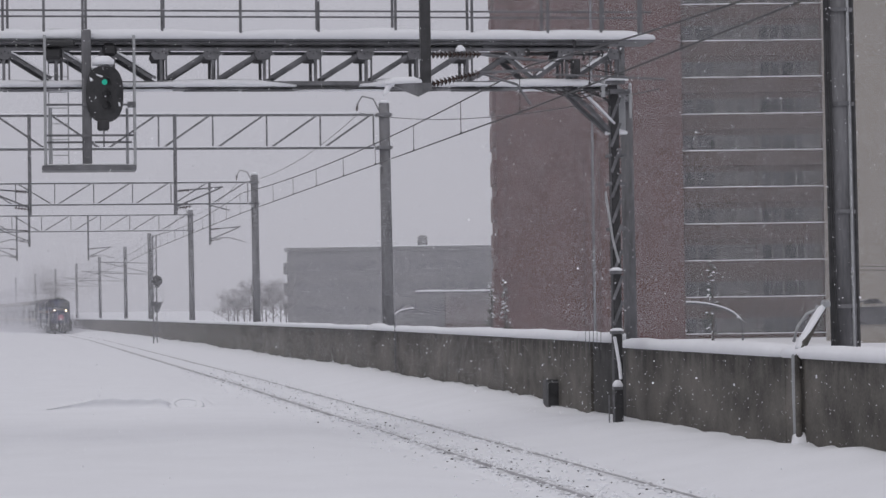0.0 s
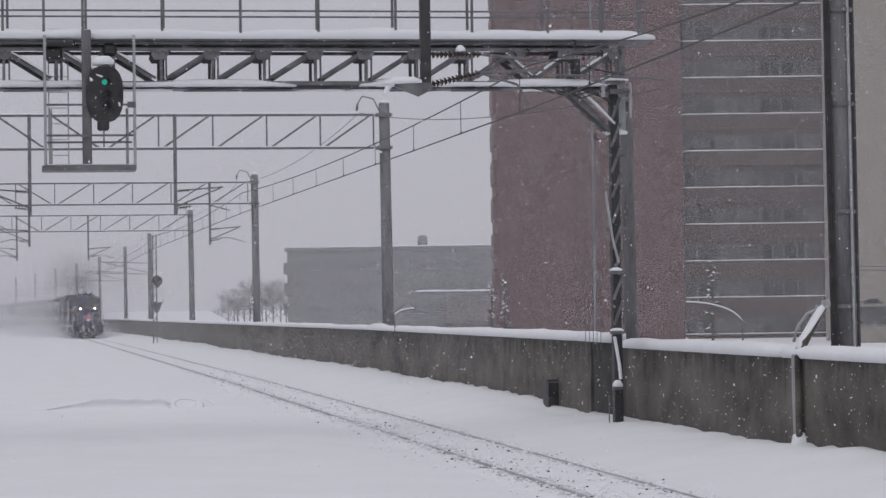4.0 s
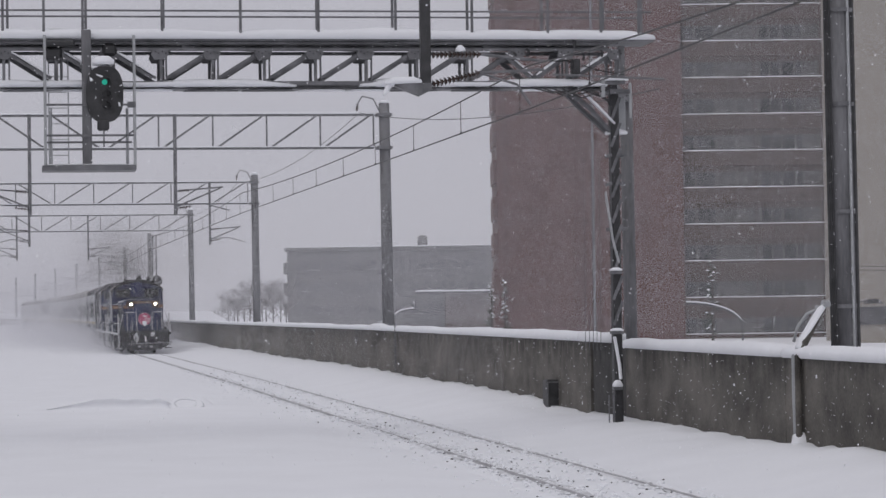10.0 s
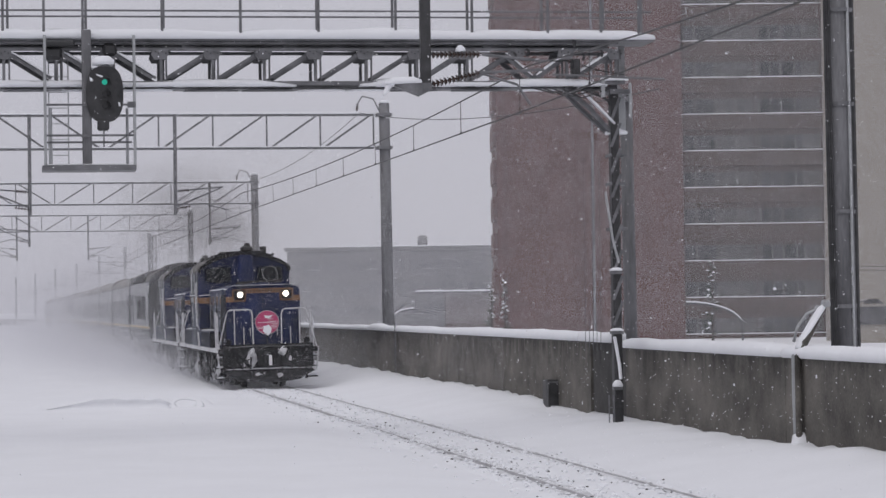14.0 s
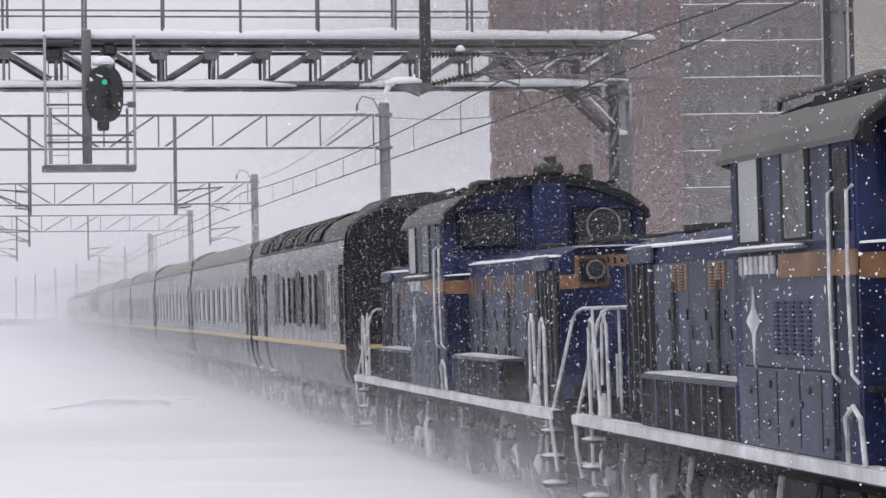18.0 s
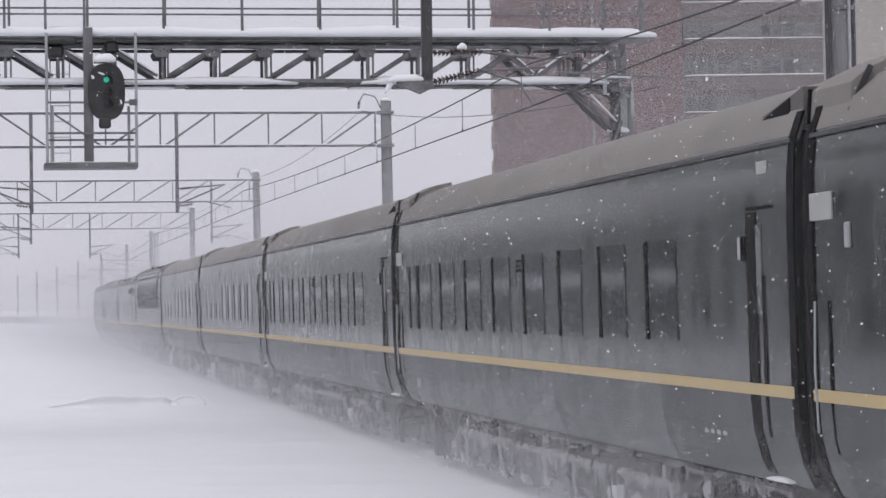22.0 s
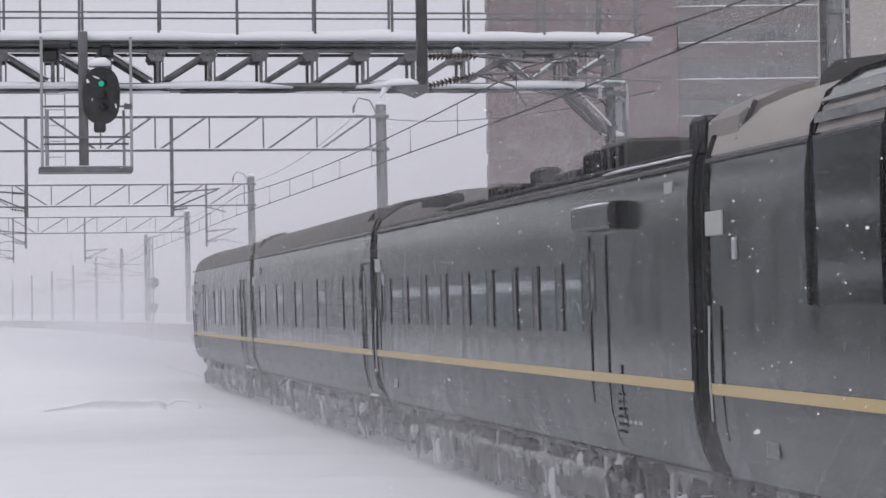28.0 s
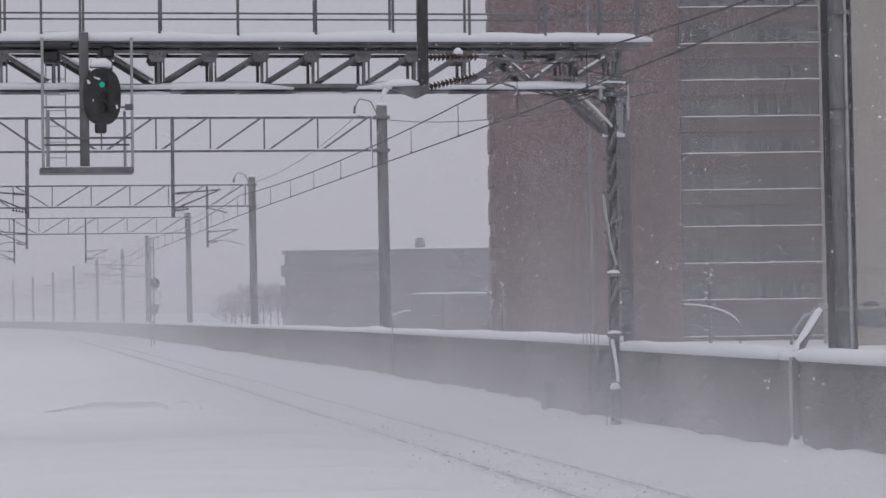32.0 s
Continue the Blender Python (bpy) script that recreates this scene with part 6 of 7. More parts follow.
def loco():
    """A centre-cab diesel locomotive, 18 m over couplers; -y is its front."""
    root = thing("diesel_locomotive", Matrix(), "dark blue centre-cab diesel locomotive with gold band, dusted with snow", "locomotive", "two locomotives at the head")
    h = 8.45
    w = 1.06                     # half width of the hoods
    wc = 1.4                     # half width of the cab
    cf, cr = -1.3, 2.0           # front and rear of the cab
    rnd = random.Random(8)
    part("deck", B((0, 0, 1.1), (2.84, 2 * h, 0.12), 0.02), GRIME, root)
    for x in (-1.425, 1.425):
        part("deck_edge", B((x, 0, 1.11), (0.03, 2 * h, 0.1), 0.008), DECK_EDGE, root, "white-edged deck with snow")
    part("deck_snow", ridge_snow(bmesh.new(), (-1.36, -h, 1.162), (-1.36, h, 1.162), 0.12, 0.012, 6, 60), DECK_EDGE, root, smooth=True)

    def hood(y0, y1, front):
        top = 3.0
        o = [(-w, 1.16), (-w, top - 0.2), (-w + 0.05, top - 0.13), (-w + 0.2, top - 0.07), (-0.5, top), (0, top + 0.03)]
        o += [(-u, v) for u, v in o[::-1][1:]]
        part("hood", prism(bmesh.new(), o, y0, y1), BLUE, root, "blue engine hood")
        # the outer end is a dark radiator, the rest tall doors with slotted heads
        dark = 1.25
        ya, yb = (y0 + dark, y1 - 0.05) if front else (y0 + 0.05, y1 - dark)
        yr = y0 + dark / 2 if front else y1 - dark / 2
        n = max(3, round((yb - ya) / 0.72))
        for i in range(n):
            a = ya + (yb - ya) * i / n
            b = ya + (yb - ya) * (i + 1) / n
            d = part("hood_door", B((-w - 0.012, (a + b) / 2, 1.98), (0.03, b - a - 0.03, 1.4), 0.008), BLUE_FADE, root, "snow-dusted hood door")
            if i % 2 == 0:
                lou = bmesh.new()
                for k in range(9):
                    for q in (0.3, 0.7):
                        box(lou, (-w - 0.034, a + (b - a) * q, 2.42 + 0.028 * k), (0.02, 0.13, 0.011))
                tagged(part("louvre", lou, BLACK, d), "ladder of dark vent slots", kind="stuff")
                part("louvre_plate", B((-w - 0.026, (a + b) / 2, 2.54), (0.012, b - a - 0.12, 0.25)), GOLD, d, "worn gold paint round the slots")
            part("hinge", B((-w - 0.035, a + 0.06, 1.72), (0.02, 0.04, 0.1)), BLACK, d)
            part("hinge", B((-w - 0.035, a + 0.06, 2.2), (0.02, 0.04, 0.1)), BLACK, d)
            part("latch", tube(bmesh.new(), [(-w - 0.05, b - 0.12, 2.12), (-w - 0.06, b - 0.2, 2.1), (-w - 0.05, b - 0.2, 1.98)], 0.012, 5), BLACK, d)
            part("door_gap", B((-w - 0.006, b, 1.98), (0.04, 0.022, 1.4)), BLACK, d)
        part("radiator", B((-w - 0.012, yr, 1.95), (0.03, dark - 0.06, 1.5), 0.01), GRIME, root, "sooty radiator shutter")
        for k in range(5):
            part("shutter_bar", B((-w - 0.035, yr - 0.48 + 0.24 * k, 1.95), (0.025, 0.04, 1.48)), BLUE_FADE if k in (0, 3) else BLACK, root)
        part("lamp_hood", B((-w - 0.03, yr + (0.2 if front else -0.2), 2.78), (0.1, 0.75, 0.16), 0.03), BLUE_FADE, root)
        part("hood_snow", ridge_snow(bmesh.new(), (-w + 0.04, y0 + 0.05, top - 0.155), (-w + 0.04, y1, top - 0.155), 0.12, 0.04, 4), SNOW_CAP, root, "thin snow along the hood's shoulder", smooth=True)
        part("fan_cover", disc(bmesh.new(), (0, yr, top + 0.04), 0.6, 0.06, "z", 20), ROOF_DARK, root)
        for k in range(6):
            y = y0 + (y1 - y0) * (k + 0.5) / 6
            part("hood_fitting", B((rnd.uniform(-0.4, 0.6), y, top + 0.05), (rnd.uniform(0.1, 0.4), rnd.uniform(0.1, 0.5), 0.07), 0.015), ROOF_DARK, root)
        part("hood_rail", tube(bmesh.new(), [(0.55, y0 + 0.3, top + 0.1), (0.55, y1 - 0.2, top + 0.1)], 0.014, 5), ROOF_DARK, root)
        part("gold_band", B((w + 0.012, (y0 + y1) / 2, 2.56), (0.03, y1 - y0 - 0.1, 0.17)), GOLD, root)
    hood(-7.3, cf, True)
    hood(cr, 7.3, False)
    for s, yy in ((-1, -7.3), (1, 7.3)):
        y = yy + s * 0.012
        # the band lies high between the lamps and steps down outside them
        part("gold_band", B((0, y, 2.79), (1.2, 0.03, 0.13)), GOLD, root, "gold band across the nose")
        slots = bmesh.new()
        for k in range(13):
            box(slots, (-0.5 + 0.083 * k, y + s * 0.02, 2.79), (0.03, 0.012, 0.07))
        tagged(part("nose_vent", slots, GRIME, root), "small dark vent slots", kind="stuff")
        for x in (-0.68, 0.68):
            sx = math.copysign(1, x)
            part("gold_band", B((sx * 0.955, y, 2.56), (0.2, 0.03, 0.16)), GOLD, root)
            fr = part("lamp_housing", B((x, y, 2.67), (0.4, 0.06, 0.36), 0.03), GOLD, root, "gold lamp frame")
            part("lamp_recess", B((x, y + s * 0.026, 2.67), (0.32, 0.03, 0.28), 0.03), GRIME, fr)
            part("lamp_rim", tube(bmesh.new(), [(x - 0.03 * sx + 0.1 * math.cos(6.2832 * j / 20), y + s * 0.06, 2.69 + 0.1 * math.sin(6.2832 * j / 20)) for j in range(21)], 0.016, 5), STEEL, fr)
            lit = s < 0 and not SECOND
            part("headlight" if lit else "lamp_glass", disc(bmesh.new(), (x - 0.03 * sx, y + s * 0.055, 2.69), 0.068, 0.03), HEADLIGHT if lit else PANE, fr, "glowing headlight" if lit else "")
        part("nose_lip", B((0, yy + s * 0.03, 2.93), (1.7, 0.1, 0.03), 0.01), BLUE, root)
        part("lip_snow", ridge_snow(bmesh.new(), (-0.9, yy + s * 0.05, 2.946), (0.9, yy + s * 0.05, 2.946), 0.08, 0.02, 2), FROST, root, smooth=True)
        part("nose_seam", B((0, y, 2.02), (0.02, 0.012, 1.2)), BLACK, root)
        for x in (-0.62, 0.62):
            part("nose_door", B((x, y - s * 0.002, 1.8), (0.5, 0.016, 0.95), 0.006), BLUE, root)
            part("nose_handle", tube(bmesh.new(), [(x * 0.62, y + s * 0.03, 1.5), (x * 0.62, y + s * 0.05, 1.62), (x * 0.62, y + s * 0.03, 1.74)], 0.012, 5), FROST, root)
        # end platform rails: a leaning hoop on either side of the headboard, with an inner bar
        ye = yy + s * 1.05
        for q in (-1, 1):
            hoop = [(q * 1.42, ye, 1.05), (q * 1.14, ye, 2.14), (q * 1.1, ye, 2.22), (q * 1.03, ye, 2.26), (q * 0.52, ye, 2.26), (q * 0.44, ye, 2.22), (q * 0.41, ye, 2.1), (q * 0.4, ye, 1.18)]
            part("handrail", tube(bmesh.new(), hoop, 0.02, 7), FROST, root, "pale frosted handrail")
            part("handrail", tube(bmesh.new(), [(q * 0.92, ye, 2.25), (q * 0.92, ye, 1.15)], 0.016, 6), FROST, root)
            part("handrail", tube(bmesh.new(), [(q * 0.66, ye, 1.75), (q * 0.66, ye, 1.2)], 0.015, 6), FROST, root)
            # looped step rail at the corner, its plate below the deck
            x = q * 1.36
            loop = [(x, yy + s * 0.5, 0.45), (x, yy + s * 0.55, 1.5), (x, yy + s * 0.52, 2.05), (x, yy + s * 0.42, 2.16), (x, yy + s * 0.3, 2.1), (x, yy + s * 0.2, 1.75), (x, yy + s * 0.05, 1.17)]
            part("handrail", tube(bmesh.new(), loop, 0.02, 7), FROST, root, "pale looped step handrail")
            part("handrail", tube(bmesh.new(), [(x, yy - s * 0.35, 1.17), (x, yy - s * 0.3, 2.1), (x, yy - s * 0.2, 2.2), (x, yy - s * 0.1, 2.1), (x, yy - s * 0.05, 1.5)], 0.018, 6), FROST, root)
            part("footplate", prism(bmesh.new(), [(yy - s * 0.3, 1.18), (yy + s * 0.15, 1.18), (yy + s * 0.1, 1.34), (yy - s * 0.12, 1.42)], x - 0.015, x + 0.015, "x"), FROST, root, "frosted corner plate")
            for z in (0.32, 0.62, 0.9):
                part("step", B((q * 1.28, yy + s * 0.62, z), (0.3, 0.4, 0.035)), GRIME, root)
                part("step_snow", ridge_snow(bmesh.new(), (q * 1.2, yy + s * 0.62, z + 0.019), (q * 1.42, yy + s * 0.62, z + 0.019), 0.3, 0.05, z, 3), SNOW_CAP, root, smooth=True)
            part("step_side", B((q * 1.12, yy + s * 0.62, 0.66), (0.03, 0.44, 0.8)), GRIME, root)
            part("corner_post", tube(bmesh.new(), [(q * 1.42, ye, 1.05), (q * 1.4, ye + s * 0.05, 0.8), (q * 1.36, ye, 0.5)], 0.022, 6), FROST, root)
        part("buffer_beam", B((0, yy + s * 1.1, 0.95), (2.56, 0.1, 0.66), 0.02), GRIME, root, "black buffer beam clogged with snow")
        part("coupler", B((0, yy + s * 1.35, 0.88), (0.34, 0.62, 0.3), 0.05), GRIME, root)
        part("coupler_knuckle", B((0.1, yy + s * 1.66, 0.88), (0.16, 0.16, 0.36), 0.04), GRIME, root)
        part("coupler_guard", B((0, yy + s * 1.2, 0.9), (0.7, 0.12, 0.5), 0.05), GRIME, root)
        part("lever", tube(bmesh.new(), [(-1.2, yy + s * 1.22, 1.2), (-0.4, yy + s * 1.24, 1.23), (0.4, yy + s * 1.24, 1.2), (1.2, yy + s * 1.22, 1.22)], 0.014, 5), STEEL, root)
        for k in range(16):
            x = rnd.uniform(-1.15, 1.15)
            part("end_bracket", B((x, yy + s * 1.17, rnd.uniform(0.75, 1.15)), (rnd.uniform(0.06, 0.18), 0.1, rnd.uniform(0.08, 0.3)), 0.02), GRIME, root)
        for x in (-1.02, -0.78, -0.55, 0.36, 0.62, 0.84, 1.04):
            part("brake_hose", tube(bmesh.new(), [(x, yy + s * 1.2, 1.02), (x + 0.05, yy + s * 1.32, 0.9), (x + 0.03, yy + s * 1.34, 0.62), (x - 0.08, yy + s * 1.26, 0.45)], 0.025, 6), GRIME, root)
        for x in (-1.1, 1.1):
            part("marker_lamp", disc(bmesh.new(), (x, yy + s * 1.16, 1.36), 0.08, 0.12, "y", 14), GRIME, root)
        part("snow_plough", prism(bmesh.new(), [(-1.2, 0.62), (-1.28, 0.48), (-0.85, 0.26), (-0.3, 0.2), (0.4, 0.2), (0.85, 0.26), (1.28, 0.5), (1.2, 0.62)], yy + s * 0.9, yy + s * 1.25), GRIME, root, "dark snow plough clogged with snow")
        part("plough_edge", ridge_snow(bmesh.new(), (-1.2, yy + s * 1.26, 0.58), (1.2, yy + s * 1.26, 0.58), 0.05, 0.03, 4), FROST, root)
        lumps = [(-0.46, 0.9, 0.13, 1.0, 2.0), (-0.72, 0.72, 0.06, 0.9, 1.4), (0.4, 1.06, 0.1, 1.1, 1.1), (0.62, 0.86, 0.05, 0.9, 1.6), (-0.3, 0.44, 0.05, 1.6, 0.7), (0.3, 0.4, 0.07, 1.3, 0.8)]
        lumps += [(rnd.uniform(-1.2, 1.2), rnd.uniform(0.32, 1.2), rnd.uniform(0.004, 0.012), rnd.uniform(0.7, 1.8), rnd.uniform(0.7, 2.0)) for k in range(110)]
        small = bmesh.new()
        for k, (x, z, r, wx, wz) in enumerate(lumps):
            bm = bmesh.new() if k < 6 else small
            g = bmesh.ops.create_icosphere(bm, subdivisions=3 if k < 6 else 1, radius=r, matrix=Matrix.Translation((x, yy + s * 1.27, z)) @ Matrix.Diagonal((wx, 0.6, wz, 1)))
            for v in g["verts"]:
                v.co += Vector((1, 0.3, 1)) * r * (0.9 * noise.noise(v.co * 9) + 0.5 * noise.noise(v.co * 22))
            if k < 6:
                part("snow_lump", bm, FROST, root, "lump of snow packed on the front", smooth=True)
        tagged(part("snow_crumb", small, FROST, root), "crumbs of snow on the buffer beam", kind="stuff")
    # cab
    cab = [(-wc, 1.16), (-wc, 3.46), (-wc + 0.08, 3.6), (-1.08, 3.77), (-0.55, 3.92), (0, 3.97), (0.55, 3.92), (1.08, 3.77), (wc - 0.08, 3.6), (wc, 3.46), (wc, 1.16)]
    c = part("cab", prism(bmesh.new(), cab, cf, cr), BLUE, root, "blue cab")
    rf = [(x * 1.04, z + 0.012) for x, z in cab[1:-1]] + [(x * 1.03, z - 0.03) for x, z in cab[1:-1][::-1]]
    part("cab_roof", prism(bmesh.new(), rf, cf - 0.1, cr + 0.25), ROOF_MID, root, "frosted grey cab roof")
    # sooty raised crown along the middle of the roof, with an arched visor over each end window
    crown = [(-0.95, 3.82), (-0.9, 3.92), (-0.5, 4.02), (0, 4.05), (0.5, 4.02), (0.9, 3.92), (0.95, 3.82), (0, 3.88)]
    part("roof_crown", prism(bmesh.new(), crown, cf + 0.05, cr - 0.75), GRIME, root, "sooty raised roof crown")
    for s, yy in ((-1, cf), (1, cr)):
        arch = [(-1.42, 3.42), (-1.4, 3.55), (-1.15, 3.76), (-0.7, 3.93), (-0.3, 4.0), (0.3, 4.0), (0.7, 3.93), (1.15, 3.76), (1.4, 3.55), (1.42, 3.42)]
        inner = [(x * 0.95, z - 0.1 if abs(x) < 1.3 else z - 0.02) for x, z in arch[::-1]]
        part("visor", prism(bmesh.new(), arch + inner, yy + s * 0.02, yy + s * 0.2), GRIME, root, "dark arched visor")
    lump = bmesh.new()
    for k in range(90):
        x = rnd.uniform(-1.0, 1.0)
        z = float(np.interp(abs(x), [0, 0.5, 0.9, 1.0], [4.05, 4.02, 3.92, 3.82]))
        g = bmesh.ops.create_icosphere(lump, subdivisions=1, radius=rnd.uniform(0.015, 0.05), matrix=Matrix.Translation((x, rnd.uniform(cf - 0.25, cr - 0.8), z)) @ Matrix.Diagonal((1.3, 1.6, 0.7, 1)))
    tagged(part("roof_crust", lump, GRIME, root), "sooty ice crusted on the roof", kind="stuff")
    part("exhaust_pipe", B((0.12, cf + 0.25, 4.12), (0.34, 0.5, 0.16), 0.04), ROOF_DARK, root)
    part("exhaust_pipe", disc(bmesh.new(), (0.14, cf + 0.2, 4.2), 0.09, 0.2, "z", 12), ROOF_DARK, root)
    part("horn_cover", disc(bmesh.new(), (0.62, cf + 0.15, 4.08), 0.1, 0.2, "z", 12), ROOF_DARK, root)
    part("roof_vent", B((-0.3, 1.2, 4.02), (0.5, 0.8, 0.14), 0.04), ROOF_DARK, root)
    part("roof_grab", tube(bmesh.new(), [(-1.0, 0.1, 3.86), (-1.0, 0.12, 3.94), (-1.0, cr - 0.15, 3.94), (-1.0, cr - 0.1, 3.86)], 0.022, 6), ROOF_DARK, root)
    # side of the cab: dusted panels, windows, recessed door
    part("cab_panel", B((-wc - 0.006, 0.5, 2.25), (0.02, 2.45, 0.88), 0.006), BLUE_FADE, c, "cab side dusted with snow")
    part("cab_panel", B((-wc - 0.006, 0.5, 3.14), (0.02, 2.5, 0.78), 0.006), BLUE_FADE, c, "dusted window panel")
    part("cab_apron", B((-wc - 0.012, 0.6, 1.49), (0.03, 2.5, 0.62), 0.008), BLUE_FADE, c, "dusted lower panel")
    for y in (-0.4, 0.15, 0.75, 1.3):
        part("apron_seam", B((-wc - 0.028, y, 1.5), (0.012, 0.02, 0.56)), BLACK, c)
    for y, z in ((1.5, 1.62), (1.0, 1.38), (0.95, 1.68), (0.4, 1.4), (-0.1, 1.66), (-0.5, 1.3), (0.1, 1.55)):
        part("apron_latch", B((-wc - 0.034, y, z), (0.02, 0.08, 0.06), 0.01), BLACK, c)
    for k in range(5):
        lou = bmesh.new()
        for q in range(12):
            box(lou, (-wc - 0.02, -0.1 + 0.21 * k, 1.92 + 0.035 * q), (0.02, 0.14, 0.014))
        part("louvre", lou, BLUE, c)
    part("emblem", prism(bmesh.new(), [(1.36, 2.44), (1.4, 2.26), (1.56, 2.16), (1.41, 2.07), (1.37, 1.8), (1.31, 2.07), (1.18, 2.16), (1.31, 2.26)], -wc - 0.03, -wc - 0.018, "x"), FROST, c, "white star-shaped emblem")
    for k in range(7):
        part("number_bar", B((-wc - 0.03, 0.75 + 0.15 * k, 2.6), (0.02, 0.09, 0.14)), FROST if k % 3 else WHITE_DULL, c, "pale bar where the number stands")
    part("gold_band", B((-wc - 0.02, -0.35, 2.585), (0.02, 1.9, 0.18)), GOLD, c)
    part("gold_band", B((-1.22, cf - 0.012, 2.56), (0.36, 0.03, 0.18)), GOLD, c)
    part("gold_band", B((1.22, cf - 0.012, 2.56), (0.36, 0.03, 0.18)), GOLD, c)
    # the panes' pale reflection is painted as their base colour
    for yc, ww, mat in ((1.38, 0.52, GLASS_SHEEN_BRIGHT), (0.12, 0.56, GLASS_SHEEN)):
        f = part("cab_window", B((-wc - 0.016, yc, 3.13), (0.03, ww + 0.2, 0.72), 0.01), GRIME, c, "black-framed cab side window")
        part("pane", B((-wc - 0.024, yc, 3.13), (0.026, ww, 0.68), 0.006), mat, f, "pale glass with its reflection painted in")
    d = part("cab_door", B((-wc + 0.004, -1.0, 2.35), (0.03, 0.5, 2.2), 0.01), BLUE, c, "cab door set back")
    # black strip painted for the shadow along the set-back door
    part("door_shadow_gap", B((-wc - 0.004, -0.74, 2.35), (0.03, 0.04, 2.2)), GRIME, d)
    part("door_window", B((-wc - 0.016, -1.0, 3.1), (0.02, 0.34, 0.6), 0.01), LOCO_GLASS, d)
    for y in (-0.84, -1.27):
        part("door_handrail", tube(bmesh.new(), [(-wc - 0.02, y, 3.12), (-wc - 0.07, y, 3.08), (-wc - 0.08, y, 2.4), (-wc - 0.07, y, 1.8), (-wc - 0.02, y, 1.74)], 0.014, 6), FROST, c)
    part("ledge", B((-wc - 0.04, 0.95, 2.72), (0.08, 2.1, 0.02)), STEEL, c)
    part("ledge_snow", ridge_snow(bmesh.new(), (-wc - 0.04, -0.05, 2.731), (-wc - 0.04, 2.05, 2.731), 0.09, 0.03, 2), SNOW_CAP, c, smooth=True)
    part("ledge_snow", ridge_snow(bmesh.new(), (-wc, cf - 0.05, 2.71), (-0.62, cf - 0.05, 2.73), 0.09, 0.035, 2), SNOW_CAP, c, smooth=True)
    part("foot_rail", tube(bmesh.new(), [(-wc - 0.03, -1.0, 1.17), (-wc - 0.05, -1.02, 1.5), (-wc - 0.05, -1.2, 1.58), (-wc - 0.05, -1.36, 1.5), (-wc - 0.03, -1.38, 1.17)], 0.02, 6), FROST, c)
    for s, yy in ((-1, cf), (1, cr)):
        for x in (-0.8, 0.8):
            f = part("cab_window", B((x, yy + s * 0.012, 3.33), (0.88, 0.04, 0.56), 0.05), BLUE, c, "blue-framed cab window")
            part("pane", B((x, yy + s * 0.028, 3.33), (0.8, 0.03, 0.48), 0.04), LOCO_GLASS, f)
            bm = tube(bmesh.new(), [(x + 0.23 * math.cos(6.2832 * j / 24), yy + s * 0.05, 3.34 + 0.23 * math.sin(6.2832 * j / 24)) for j in range(25)], 0.014, 5)
            part("clear_view_screen", bm, ICE if x > 0 else BLACK, f, "round clear-view screen")
            part("screen_hub", disc(bmesh.new(), (x, yy + s * 0.05, 3.34), 0.035, 0.04), BLACK, f)
            part("wiper", tube(bmesh.new(), [(x - 0.2, yy + s * 0.06, 3.1), (x + 0.12, yy + s * 0.06, 3.45)], 0.01, 4), BLACK, f)
        part("exhaust_duct", B((0.04, yy + s * 0.1, 3.45), (0.46, 0.24, 1.0), 0.05), BLUE, c, "blue exhaust duct up the cab's end")
        part("cab_step", B((-1.22, yy + s * 0.05, 1.7), (0.3, 0.1, 0.04)), GRIME, c)
    # boxes along the deck, under the doors
    for a, b, top in ((-5.2, cf - 0.55, 1.65), (cr - 0.02, 5.3, 1.65)):
        n = 6
        bx = part("battery_box", B((-1.24, (a + b) / 2, (1.17 + top) / 2), (0.32, b - a, top - 1.17), 0.02), GRIME, root, "dark battery box with snow on it")
        for i in range(n + 1):
            part("box_rib", B((-1.41, a + (b - a) * i / n, (1.17 + top) / 2), (0.025, 0.035, top - 1.19)), BLUE_FADE, bx)
        part("box_lid", B((-1.25, (a + b) / 2, top - 0.01), (0.36, b - a + 0.06, 0.04), 0.01), BLUE_FADE, bx)
        part("box_snow", ridge_snow(bmesh.new(), (-1.25, a, top + 0.011), (-1.25, b, top + 0.011), 0.3, 0.03, 3), DECK_EDGE, bx, smooth=True)
        part("box_plate", B((-1.42, a + (b - a) * 0.6, 1.35), (0.012, 0.08, 0.05)), WHITE_DULL, bx)
    splash = bmesh.new()
    for k in range(620):
        y, z = rnd.uniform(-7.2, 7.2), 1.25 + 1.7 * rnd.random() ** 1.4
        x = -wc - 0.02 if cf < y < cr else -w - 0.03
        r = rnd.uniform(0.004, 0.012)
        bmesh.ops.create_icosphere(splash, subdivisions=1, radius=r, matrix=Matrix.Translation((x, y, z)) @ Matrix.Diagonal((0.4, rnd.uniform(0.5, 1.4), rnd.uniform(0.8, 3.5), 1)))
    for k in range(300):
        bmesh.ops.create_icosphere(splash, subdivisions=1, radius=rnd.uniform(0.003, 0.009), matrix=Matrix.Translation((rnd.uniform(-1.0, 1.0), -7.325, rnd.uniform(1.2, 2.9))) @ Matrix.Diagonal((1, 0.4, rnd.uniform(0.8, 2.2), 1)))
    tagged(part("snow_speckle", splash, SNOW_CAP, root), "specks of snow stuck to the side and nose", kind="stuff")
    for y in (-6.2, -4.4, -2.6, 3.6, 5.2):
        part("pipe_run", tube(bmesh.new(), [(-1.1, y, 1.2), (-1.12, y + 0.02, 1.9), (-1.1, y + 0.06, 2.5)], 0.02, 6), BLACK, root)
